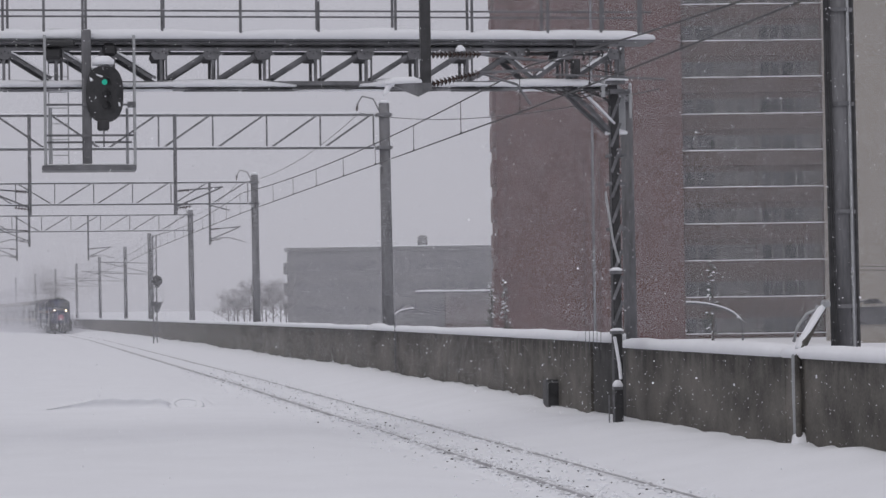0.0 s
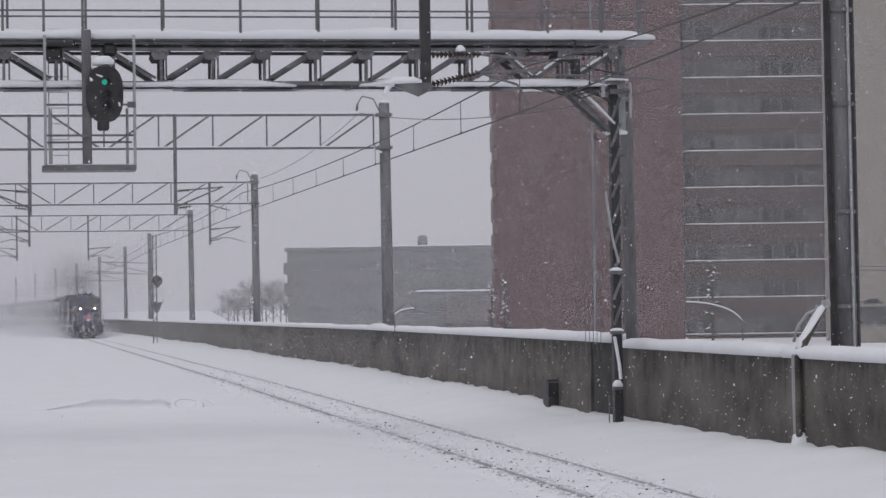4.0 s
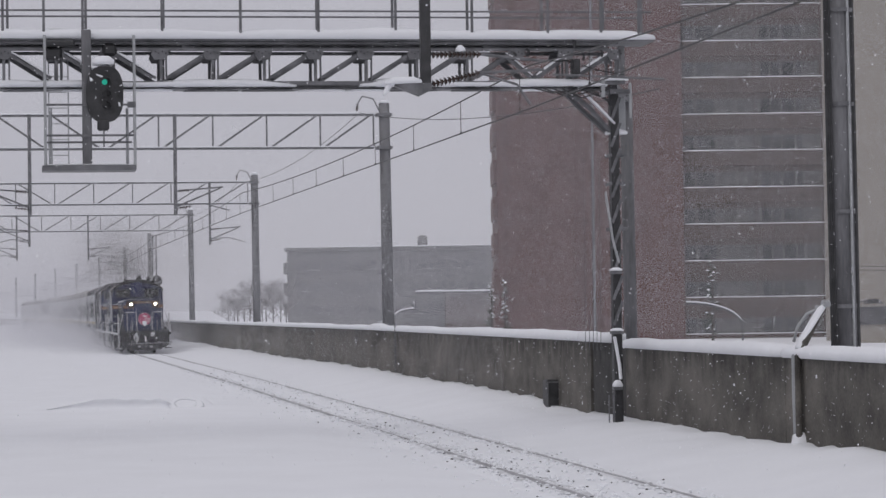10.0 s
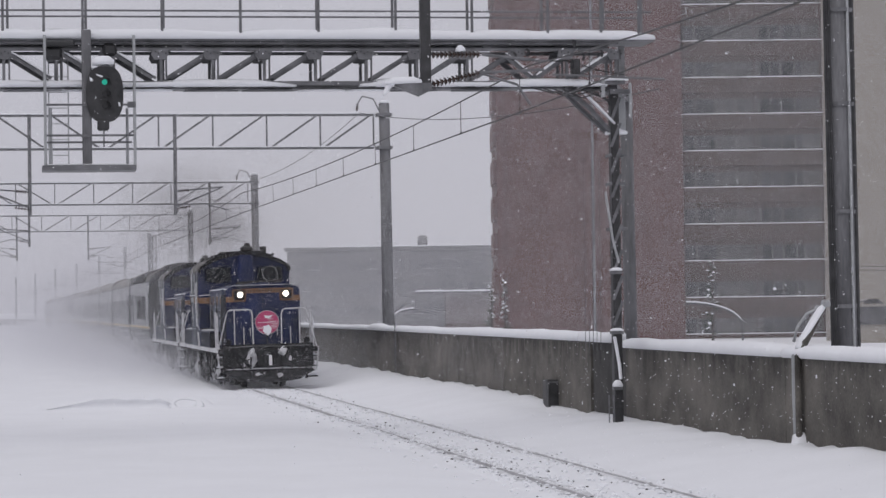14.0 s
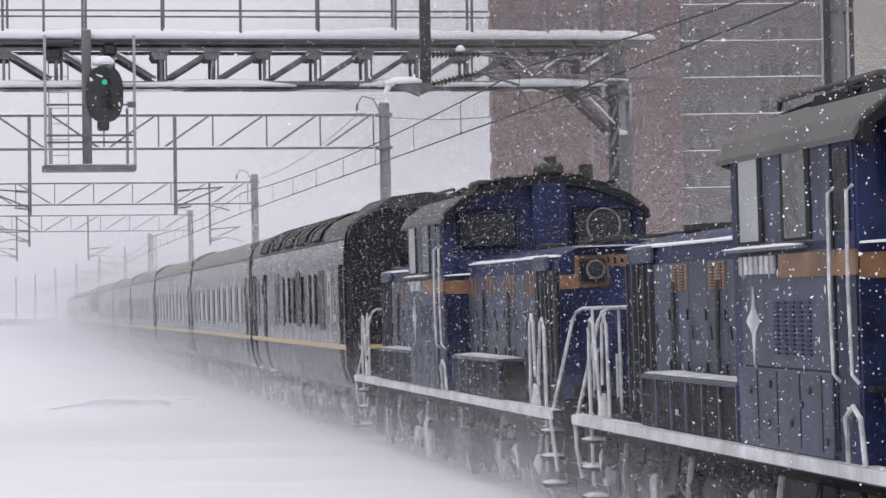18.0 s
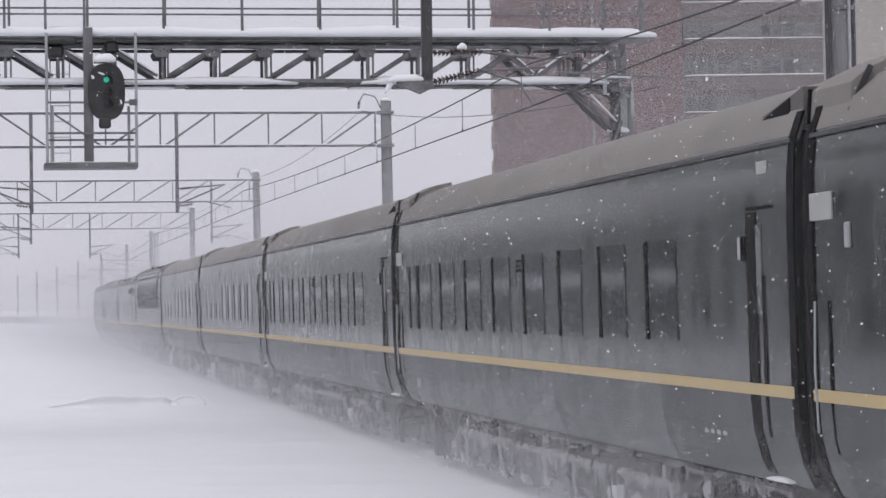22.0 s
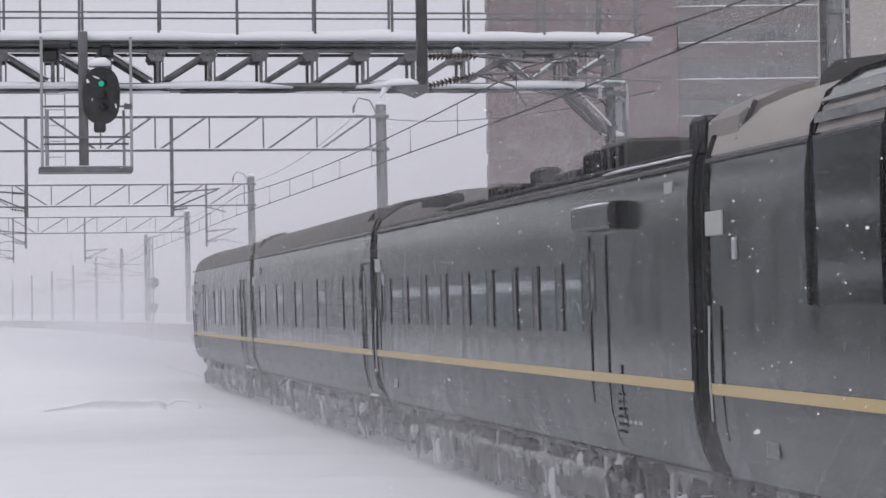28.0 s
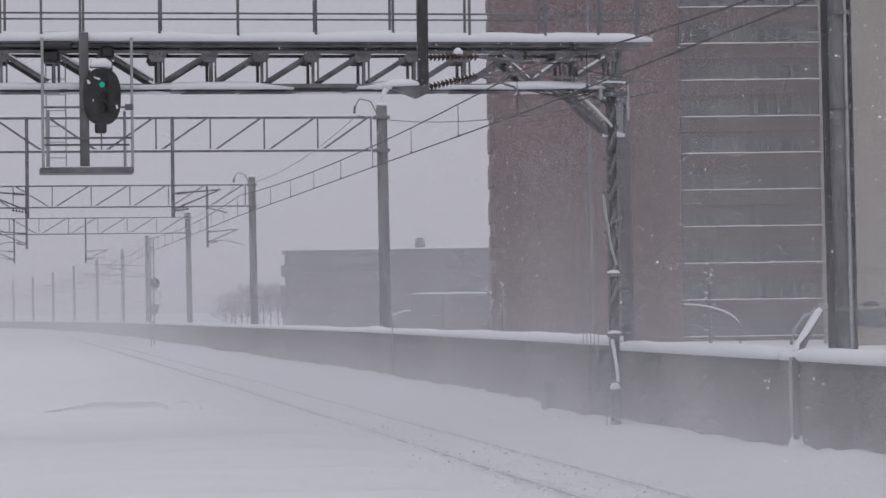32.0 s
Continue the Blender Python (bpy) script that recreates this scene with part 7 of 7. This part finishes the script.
    # tanks, brake gear and bogies
    part("fuel_tank", B((0, 0, 0.66), (2.5, 3.2, 0.75), 0.1), GRIME, root)
    part("air_tank", tube(bmesh.new(), [(-1.16, -3.4, 0.68), (-1.16, -2.1, 0.68)], 0.2, 14), GRIME, root, smooth=True)
    part("air_tank", tube(bmesh.new(), [(-1.16, 2.1, 0.68), (-1.16, 3.4, 0.68)], 0.2, 14), GRIME, root, smooth=True)
    part("underframe", B((0, 0, 0.92), (2.2, 2 * h - 0.4, 0.26), 0.03), GRIME, root)
    for k in range(22):
        y = -7.4 + 0.7 * k + rnd.uniform(-0.2, 0.2)
        part("brake_gear", B((-1.22, y, rnd.uniform(0.4, 0.8)), (0.2, rnd.uniform(0.08, 0.4), rnd.uniform(0.1, 0.4)), 0.03), GRIME, root)
        part("sand_pipe", tube(bmesh.new(), [(-1.3, y, 0.95), (-1.32, y + 0.1, 0.6), (-1.15, y + 0.3, 0.2)], rnd.uniform(0.014, 0.03), 6), GRIME if k % 4 else ICE, root)
        part("brake_rod", tube(bmesh.new(), [(-1.26, y, 0.5), (-1.26, y + rnd.uniform(0.3, 0.7), rnd.uniform(0.4, 0.75))], 0.02, 5), STEEL if k % 3 == 0 else GRIME, root)
    ice_lumps(root, -7.8, 7.8, 130, 77)
    bogie(root, -5.6, 2, 0.43, 1.05, 2.2)
    bogie(root, 5.6, 2, 0.43, 1.05, 2.2)
    bogie(root, 0.0, 2, 0.43, 1.05, 1.7)
    return root


def headboard(root):
    y, z0 = -8.38, 1.885
    hb = part("headboard", disc(bmesh.new(), (0.0, y, z0), 0.335, 0.03, "y", 40), PINK, root, "round pink headboard with white emblem")
    bm = bmesh.new()
    ring = []
    for j in range(18):
        r = 0.125 * (1 + 0.1 * math.sin(j * 2.1) + 0.06 * math.sin(j * 4.7))
        ring.append((r * math.cos(6.2832 * j / 18), z0 - 0.2 + r * math.sin(6.2832 * j / 18)))
    prism(bm, ring, y - 0.035, y - 0.016)
    prism(bm, [(-0.06, z0 - 0.3), (0.02, z0 - 0.38), (0.08, z0 - 0.3)], y - 0.034, y - 0.016)
    part("stuck_snow", bm, SNOW_CAP, hb, "snow stuck over the emblem")
    bm = bmesh.new()
    for z, a, b in ((0.0, 0.02, 0.31), (0.025, 0.04, 0.26), (-0.045, 0.1, 0.3), (-0.09, 0.12, 0.29), (-0.13, -0.29, -0.12), (-0.13, 0.12, 0.28), (-0.17, -0.26, -0.13), (-0.17, 0.12, 0.25), (0.095, 0.02, 0.16)):
        box(bm, ((a + b) / 2, y - 0.02, z0 + z), (b - a, 0.012, 0.013))
    for k in range(9):
        box(bm, (-0.24 + 0.031 * k, y - 0.02, z0 + 0.0), (0.02, 0.012, 0.022))
    prism(bm, [(-0.09, z0 + 0.2), (-0.04, z0 + 0.12), (0.06, z0 + 0.11), (0.11, z0 + 0.14), (0.16, z0 + 0.2), (0.05, z0 + 0.185)], y - 0.026, y - 0.014)
    part("emblem", bm, WHITE, hb, "white emblem and bars")
    bm = tube(bmesh.new(), [(0.335 * math.cos(6.2832 * j / 40), y - 0.01, z0 + 0.335 * math.sin(6.2832 * j / 40)) for j in range(41)], 0.012, 5)
    part("rim", bm, STEEL_LIGHT, hb)
    part("bracket", B((0, y + 0.06, 1.55), (0.05, 0.1, 0.7)), GRIME, hb)
    part("front_plate", B((0.0, y - 0.72, 0.83), (0.085, 0.02, 0.29)), WHITE, root, "small white plate on the coupler")


SECOND = False
lead = loco()
headboard(lead)
SECOND = True
second = loco()
TRAIN = [(lead, 9.0, 5.6), (second, 27.0, 5.6)]

std = [(-6.31 + 2.0 * i, 1.1, 1.96, 2.86, "window") for i in range(8)] + [(8.78, 0.6, 1.96, 2.86, "window")]
power = [(0.95, 0.9, 1.93, 2.95, "window"), (-3.97, 0.86, 1.93, 2.95, "window")]
twin = [(-7.52 + 1.95 * i, 1.1, 1.96, 2.86, "window") for i in range(8)] + [(8.2, 0.6, 1.96, 2.86, "window")]
mixed = [(y - 0.5, 1.0, 1.96, 2.42, "window") for y in (7.5, 5.7, 3.8)] + [(y - 0.55, 1.1, 1.96, 2.86, "window") for y in (1.6, -0.4, -2.4, -4.3, -6.3)]
salon = [(6.55 - 1.71 * i, 1.62, 2.3, 3.5, "window") for i in range(9)]
diner = [(e - 0.45, 0.85, 2.05, 2.75, "window") for e in (-1.98, -3.25, -4.56)] + [(e - 0.6, 1.15, 2.08, 2.76, "window") for e in (8.2, 6.45, 4.68, 2.95, 1.2, -0.5)] + [(9.05, 0.2, 2.1, 2.76, "window")]
suite = [(e - 0.65, 1.25, 1.96, 2.86, "window") for e in (8.6, 4.7, 1.0, -2.9, -6.8)]
last = [(e - w / 2, w, 1.96, 2.86, "window") for e, w in ((4.55, 1.0), (0.95, 1.25), (-1.2, 1.25), (-5.15, 1.1))]
GREEN_COACH = "dark green sleeping coach with yellow band and frosted roof"
KINDS = [("power_car", "dark green generator coach with ribbed sooty roof", power, (5.6, 8.3), ROOF_MID),
         ("sleeping_coach", GREEN_COACH, twin, (-9.55,), None), ("sleeping_coach", GREEN_COACH, std, (-9.55,), None), ("sleeping_coach", GREEN_COACH, std, (-9.55,), None),
         ("sleeping_coach", GREEN_COACH, mixed, (-9.55,), None), ("sleeping_coach", GREEN_COACH, mixed, (-9.55,), None),
         ("lounge_coach", "dark green lounge coach with tall curved windows", salon, (), None),
         ("dining_coach", "dark green dining coach with kitchen units on its roof", diner, (-6.25,), ROOF_DARK),
         ("sleeping_coach", GREEN_COACH, suite, (-9.55,), None), ("tail_coach", "dark green last sleeping coach of the train", last, (-7.5, -8.5), None)]
made = {}
FROM = 36.0
for i, (nm, lab, win, drs, rf) in enumerate(KINDS):
    size = {"power_car": 18.1, "dining_coach": 19.8, "tail_coach": 20.1}.get(nm, 20.8)
    key = (nm, id(win), drs)
    if key in made:
        c = copy_thing(made[key], Matrix())
    else:
        c = made[key] = coach(nm, lab, win, drs, rf, tail=nm == "tail_coach", length=size)
    TRAIN.append((c, FROM + (size + 0.5) / 2, size / 2 - 3.3))
    FROM += size + 0.5

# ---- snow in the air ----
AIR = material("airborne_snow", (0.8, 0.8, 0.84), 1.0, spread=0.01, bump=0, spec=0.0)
SOOT = material("diesel_smoke", (0.12, 0.112, 0.105), 1.0, spread=0.1, bump=0, spec=0.0)
FUME = material("thin_brown_fume", (0.42, 0.395, 0.38), 1.0, spread=0.05, bump=0, spec=0.0)
RNG = np.random.default_rng(11)


def flakes(name, centre, size, mat, label, category):
    """One joined cloud of small loose flakes, an uneven six-cornered crystal each."""
    n = len(centre)
    a = RNG.normal(size=(n, 3))
    b = RNG.normal(size=(n, 3))
    a /= np.linalg.norm(a, axis=1)[:, None]
    b -= (a * b).sum(1)[:, None] * a
    b /= np.linalg.norm(b, axis=1)[:, None]
    s = (size * RNG.uniform(0.7, 1.3, n))[:, None]
    k = 6
    co = np.empty((n, k, 3), np.float32)
    for j in range(k):
        t = 6.2832 * j / k
        co[:, j] = centre + (math.cos(t) * a + math.sin(t) * b) * s * RNG.uniform(0.6, 1.2, (n, 1))
    me = bpy.data.meshes.new(name)
    me.vertices.add(k * n)
    me.vertices.foreach_set("co", co.ravel())
    me.loops.add(k * n)
    me.loops.foreach_set("vertex_index", np.arange(k * n, dtype=np.int32))
    me.polygons.add(n)
    me.polygons.foreach_set("loop_start", np.arange(0, k * n, k, dtype=np.int32))
    me.polygons.foreach_set("loop_total", np.full(n, k, np.int32))
    me.update()
    me.materials.append(mat)
    return tagged(new(name, me), label, category, kind="stuff")


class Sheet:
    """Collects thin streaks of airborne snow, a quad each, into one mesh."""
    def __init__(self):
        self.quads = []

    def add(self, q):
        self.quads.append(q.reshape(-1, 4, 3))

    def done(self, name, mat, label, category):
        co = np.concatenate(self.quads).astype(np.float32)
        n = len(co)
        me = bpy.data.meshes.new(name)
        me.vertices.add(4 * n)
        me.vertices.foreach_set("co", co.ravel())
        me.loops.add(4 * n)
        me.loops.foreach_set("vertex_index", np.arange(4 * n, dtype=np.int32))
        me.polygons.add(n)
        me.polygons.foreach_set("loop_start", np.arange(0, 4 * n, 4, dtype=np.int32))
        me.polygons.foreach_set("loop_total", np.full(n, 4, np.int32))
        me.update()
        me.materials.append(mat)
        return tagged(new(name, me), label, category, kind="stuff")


def haze_rows():
    """Haze of the snowfall, imitated by still hair-thin streaks, row behind row, that dim the distance."""
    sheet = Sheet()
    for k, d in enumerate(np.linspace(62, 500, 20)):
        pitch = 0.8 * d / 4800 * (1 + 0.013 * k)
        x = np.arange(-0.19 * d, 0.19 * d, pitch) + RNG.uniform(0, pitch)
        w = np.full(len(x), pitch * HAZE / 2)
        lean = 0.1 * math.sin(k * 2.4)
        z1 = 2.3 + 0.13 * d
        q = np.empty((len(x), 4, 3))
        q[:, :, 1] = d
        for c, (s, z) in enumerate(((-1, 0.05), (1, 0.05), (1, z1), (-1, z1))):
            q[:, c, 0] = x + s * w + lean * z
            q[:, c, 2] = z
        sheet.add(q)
    return sheet.done("snowfall_haze", AIR, "still rows of thin streaks standing in for snowfall haze", "falling snow")


def streaks(sheet, y, xs, zs, pitch, cover):
    """Level streaks across the track at y, as thick as the share of air that they fill."""
    X, Z = np.meshgrid(xs, zs)
    Z = Z + RNG.uniform(0, 1) * pitch
    c = np.clip(cover(X, Z), 0, 0.9)
    h = c * pitch / 2
    Y = y + np.zeros_like(X)
    Z = Z + X * RNG.uniform(-0.12, 0.12)
    lo = np.stack([X, Y, Z - h], 2)
    hi = np.stack([X, Y, Z + h], 2)
    q = np.stack([lo[:, :-1], lo[:, 1:], hi[:, 1:], hi[:, :-1]], 2)
    keep = np.maximum(c[:, :-1], c[:, 1:]) > 0.004
    sheet.add(q[keep])


def near_flakes():
    made = []
    for n, lo, hi, size, fall in ((60000, 8, 42, 0.0062, 1.2), (12000, 16, 60, 0.009, 1.1), (1200, 9, 20, 0.008, 1.5), (14000, 40, 130, 0.014, 0.9)):
        d = lo + (hi - lo) * RNG.uniform(0, 1, n) ** 0.7
        x = RNG.uniform(-0.32, 0.2, n) * d
        z = RNG.uniform(-1, 0.14 * hi + 2 + 34 * fall, n)
        keep = z > -0.5
        c = np.stack([x, d, z], 1)[keep]
        made.append((flakes("snowflakes", c, size * RNG.uniform(0.5, 1.3, len(c)) * (c[:, 1] / (0.5 * (lo + hi))) ** 0.6, FLAKE, "loose white snowflakes drifting down", "snowflakes"), fall))
    return made


# powder whirled up by the train: dense along the ground, thin and high round the coaches and behind them
def powder():
    sheet = Sheet()
    y = -0.5
    xs = np.concatenate([np.linspace(-9, -1.5, 8), np.array([0.0]), np.linspace(1.5, 4.2, 4)])
    while y < 320:
        a = LOW * (1 - 0.5 * min(1, max(0, (y - 55) / 60)) - 0.25 * min(1, max(0, (y - 200) / 30)) if y < 249 else 0.8) * min(1, max(0.1, (y + 1.5) / 22)) * (1 if y < 245 else max(0.4, 1 - (y - 245) / 140)) * RNG.uniform(0.7, 1.3)
        ph = RNG.uniform(0, 6.28, 3)

        def cover(x, z, a=a, ph=ph, y=y):
            side = np.where(x < 0, np.exp(-(np.clip(-x - 1.4, 0, None) / 4.2) ** 2), np.exp(-(np.clip(x - 1.4, 0, None) / 1.6) ** 2))
            h = (0.78 + 0.25 * min(1, max(0, (y - 20) / 40)) if y < 240 else 0.95) + 0.2 * np.sin(x * 1.3 + ph[0]) - 0.03 * np.abs(x)
            return a * side * np.exp(-(np.clip(z, 0, None) / h) ** 1.6)
        streaks(sheet, y, xs, np.arange(-0.5, 1.6 if y < 240 else 2.3, 0.006), 0.006, cover)
        y += 5.0 + RNG.uniform(-0.6, 0.6)
    y = 4.0
    xs = np.array([-4.2, -3.4, -2.5, -1.5, -1.43, 0.6, 3, 6, 10.0])
    while y < 460:
        a = HIGH * min(1, max(0.0, (y + 5) / 85)) * (1 + 0.55 * min(1, max(0, (y - 110) / 80))) * (1 if y < 228 else 1.15 if y < 272 else max(0.42, 1.1 - (y - 268) / 34)) * RNG.uniform(0.85, 1.15)
        ph = RNG.uniform(0, 6.28, 3)

        def cover(x, z, a=a, ph=ph, y=y):
            top = (2.8 + 2.3 * min(1, y / 120)) * (1 if y < 250 or y > 300 else 0.6)
            clear = 1 - 0.3 * min(1, max(0, (y - 150) / 50)) - 0.3 * min(1, max(0, (y - 212) / 20)) if y < 252 else 1
            beside = np.where((x < -1.45) & (z < 3.9), 2.1 * np.clip((-x - 1.5) / 0.9, 0, 1), 1)
            return a * beside * np.where(x > 1.5, 0.45, np.where(x < -1.3, clear, 1)) * np.exp(-((x - 1) / 6.5) ** 2) * np.clip((x + 4) / 2.6, 0, 1) * np.exp(-(z / (top * (1 + 0.15 * np.sin(x * 0.6 + ph[0])))) ** 2) * (1 + 0.25 * np.sin(x * 0.9 + ph[1]) * np.sin(z * 1.1 + ph[2]))
        streaks(sheet, y, xs, np.arange(-0.8, 4.6, 0.0055), 0.0055, cover)
        streaks(sheet, y, xs, np.arange(4.6, 9.0, 0.012), 0.012, cover)
        y += 6.5 + RNG.uniform(-1.2, 1.2)
    return sheet.done("blowing_snow", AIR, "powder snow whirled up along the moving train", "blowing snow")


def whirl():
    """Flakes swept along with the train, thickest beside the locomotives."""
    n = 80000
    y = np.where(RNG.uniform(0, 1, n) < 0.5, RNG.uniform(-6, 46, n), RNG.uniform(40, 260, n))
    x = -1.5 - np.abs(RNG.normal(0, 1.6, n)) * np.where(RNG.uniform(0, 1, n) < 0.75, 1, -1.6)
    z = RNG.uniform(0.2, 5.0, n)
    c = np.stack([x, y, z], 1)
    keep = (x < -1.62) | (y < -1.5) | (z > 4.4)
    c = c[keep]
    return flakes("whirling_flakes", c, 0.0048 * RNG.uniform(0.5, 1.5, len(c)), FLAKE, "small snowflakes swept along by the train", "snowflakes")


def far_cloud():
    """The haze of powder that hangs over the yard ahead of and round the train's far part."""
    sheet = Sheet()
    for k in range(11):
        ph = RNG.uniform(0, 6.28, 3)

        def cover(x, z, ph=ph, k=k):
            return FAR * (0.4 + 0.6 * min(1, k / 4)) * np.exp(-((x + 5) / 9) ** 2) * np.exp(-(z / (5.5 + 1.2 * np.sin(x * 0.3 + ph[0]))) ** 2) * (1 + 0.3 * np.sin(x * 0.5 + ph[1]) * np.sin(z * 0.7 + ph[2]))
        streaks(sheet, 16.0 * k, np.linspace(-24, 12, 13), np.arange(0.0, 10.0, 0.016), 0.016, cover)
    return sheet.done("snow_cloud", AIR, "drifting cloud of powder snow over the yard", "blowing snow")


def smoke():
    sheet = Sheet()
    for k in range(14):
        y = 0.5 + 2.6 * k

        def cover(x, z, y=y):
            return 0.1 * min(1, (40 - y) / 30) * np.exp(-((x + 0.02 * y) / (0.5 + 0.06 * y)) ** 2) * np.exp(-((z - 4.6 - 0.06 * y) / (0.45 + 0.06 * y)) ** 2)
        streaks(sheet, y, np.linspace(-3, 3, 13), np.arange(4.0, 8.5, 0.012), 0.012, cover)
    return sheet.done("exhaust_smoke", SOOT, "thin dark diesel exhaust over the locomotive", "smoke")


def fume():
    """Thin exhaust spreading above and beyond the train."""
    sheet = Sheet()
    for k in range(12):
        y = 6.0 + 5.0 * k

        def cover(x, z, k=k):
            return 0.018 * min(1, (13 - k) / 6) * np.exp(-((x - 2.5) / 4.5) ** 2) * np.exp(-((z - 6.0) / 2.6) ** 2)
        streaks(sheet, y, np.linspace(-4, 12, 13), np.arange(3.9, 11.0, 0.01), 0.01, cover)
    return sheet.done("exhaust_fume", FUME, "thin pale exhaust drifting off the locomotives", "smoke")


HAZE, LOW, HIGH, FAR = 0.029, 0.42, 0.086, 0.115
haze_rows()
FALLING = near_flakes()
CLOUDS = [(powder(), 0.0), (smoke(), 8.5), (fume(), 8.5), (whirl(), 0.0)]
FAR_CLOUD = far_cloud()

# ---- what moves ----
# metres run by the train's front since the start
RUN = ((0, 0.0), (1, 18.9), (2, 36.8), (3, 53.4), (3.5, 61.5), (5.5, 88.5), (6, 95.7), (7, 112.3), (8, 130.2), (9, 148.3), (10, 166.0), (11, 183.4),
       (12, 200.9), (13, 218.2), (14, 235.2), (14.5, 243.6), (16.8, 280.9), (17, 284.1), (18, 300.6), (19.42, 323.3), (20.57, 342.2), (21.75, 363.2), (23, 384.7),
       (24.25, 406.0), (25.5, 427.3), (26.72, 448.6), (27.93, 469.9), (29.12, 491.2), (30.29, 512.1), (31.42, 532.0), (32, 542.3))
START = s_of(307.93)


def run_at(t):
    """Smooth way run by the train at t."""
    ts, ds = [r[0] for r in RUN], [r[1] for r in RUN]
    w = [(-0.3, 0.25), (0, 0.5), (0.3, 0.25)]
    total = 0.0
    for d, k in w:
        q = t + d
        if q < 0:
            v = q * 17.0
        elif q > 32:
            v = 542.3 + (q - 32) * 18.0
        else:
            v = float(np.interp(q, ts, ds))
        total += k * v
    return total


CANT = 1.0


def vehicle_pose(t, back, half):
    s = START - run_at(t) + back
    ya, yb = y_of(s - half), y_of(s + half)
    a, b = Vector((cx(ya), ya, sink(ya))), Vector((cx(yb), yb, sink(yb)))
    d = b - a
    return Matrix.Translation((a + b) / 2) @ pose(0, 0, 0, 0, 0, math.degrees(math.atan2(-d.x, d.y))) @ pose(0, 0, 0, 0, -CANT, 0)


TIMES = [0.5 * i for i in range(65)]


def motions():
    for ob, back, half in TRAIN:
        walk(ob, [(t, vehicle_pose(t, back, half)) for t in TIMES])
    for ob, back in CLOUDS:
        walk(ob, [(t, on_track(y_of(START - run_at(t) + back))) for t in TIMES])
    walk(FAR_CLOUD, [(t, on_track(max(92.0 if t < 29 else 92.0 + 6 * (t - 29), y_of(START - run_at(t)) + 12))) for t in TIMES])
    for ob, fall in FALLING:
        walk(ob, [(t, pose(0.25 * t * fall, 0, -t * fall)) for t in (0, 8, 16, 24, 32)])


motions()
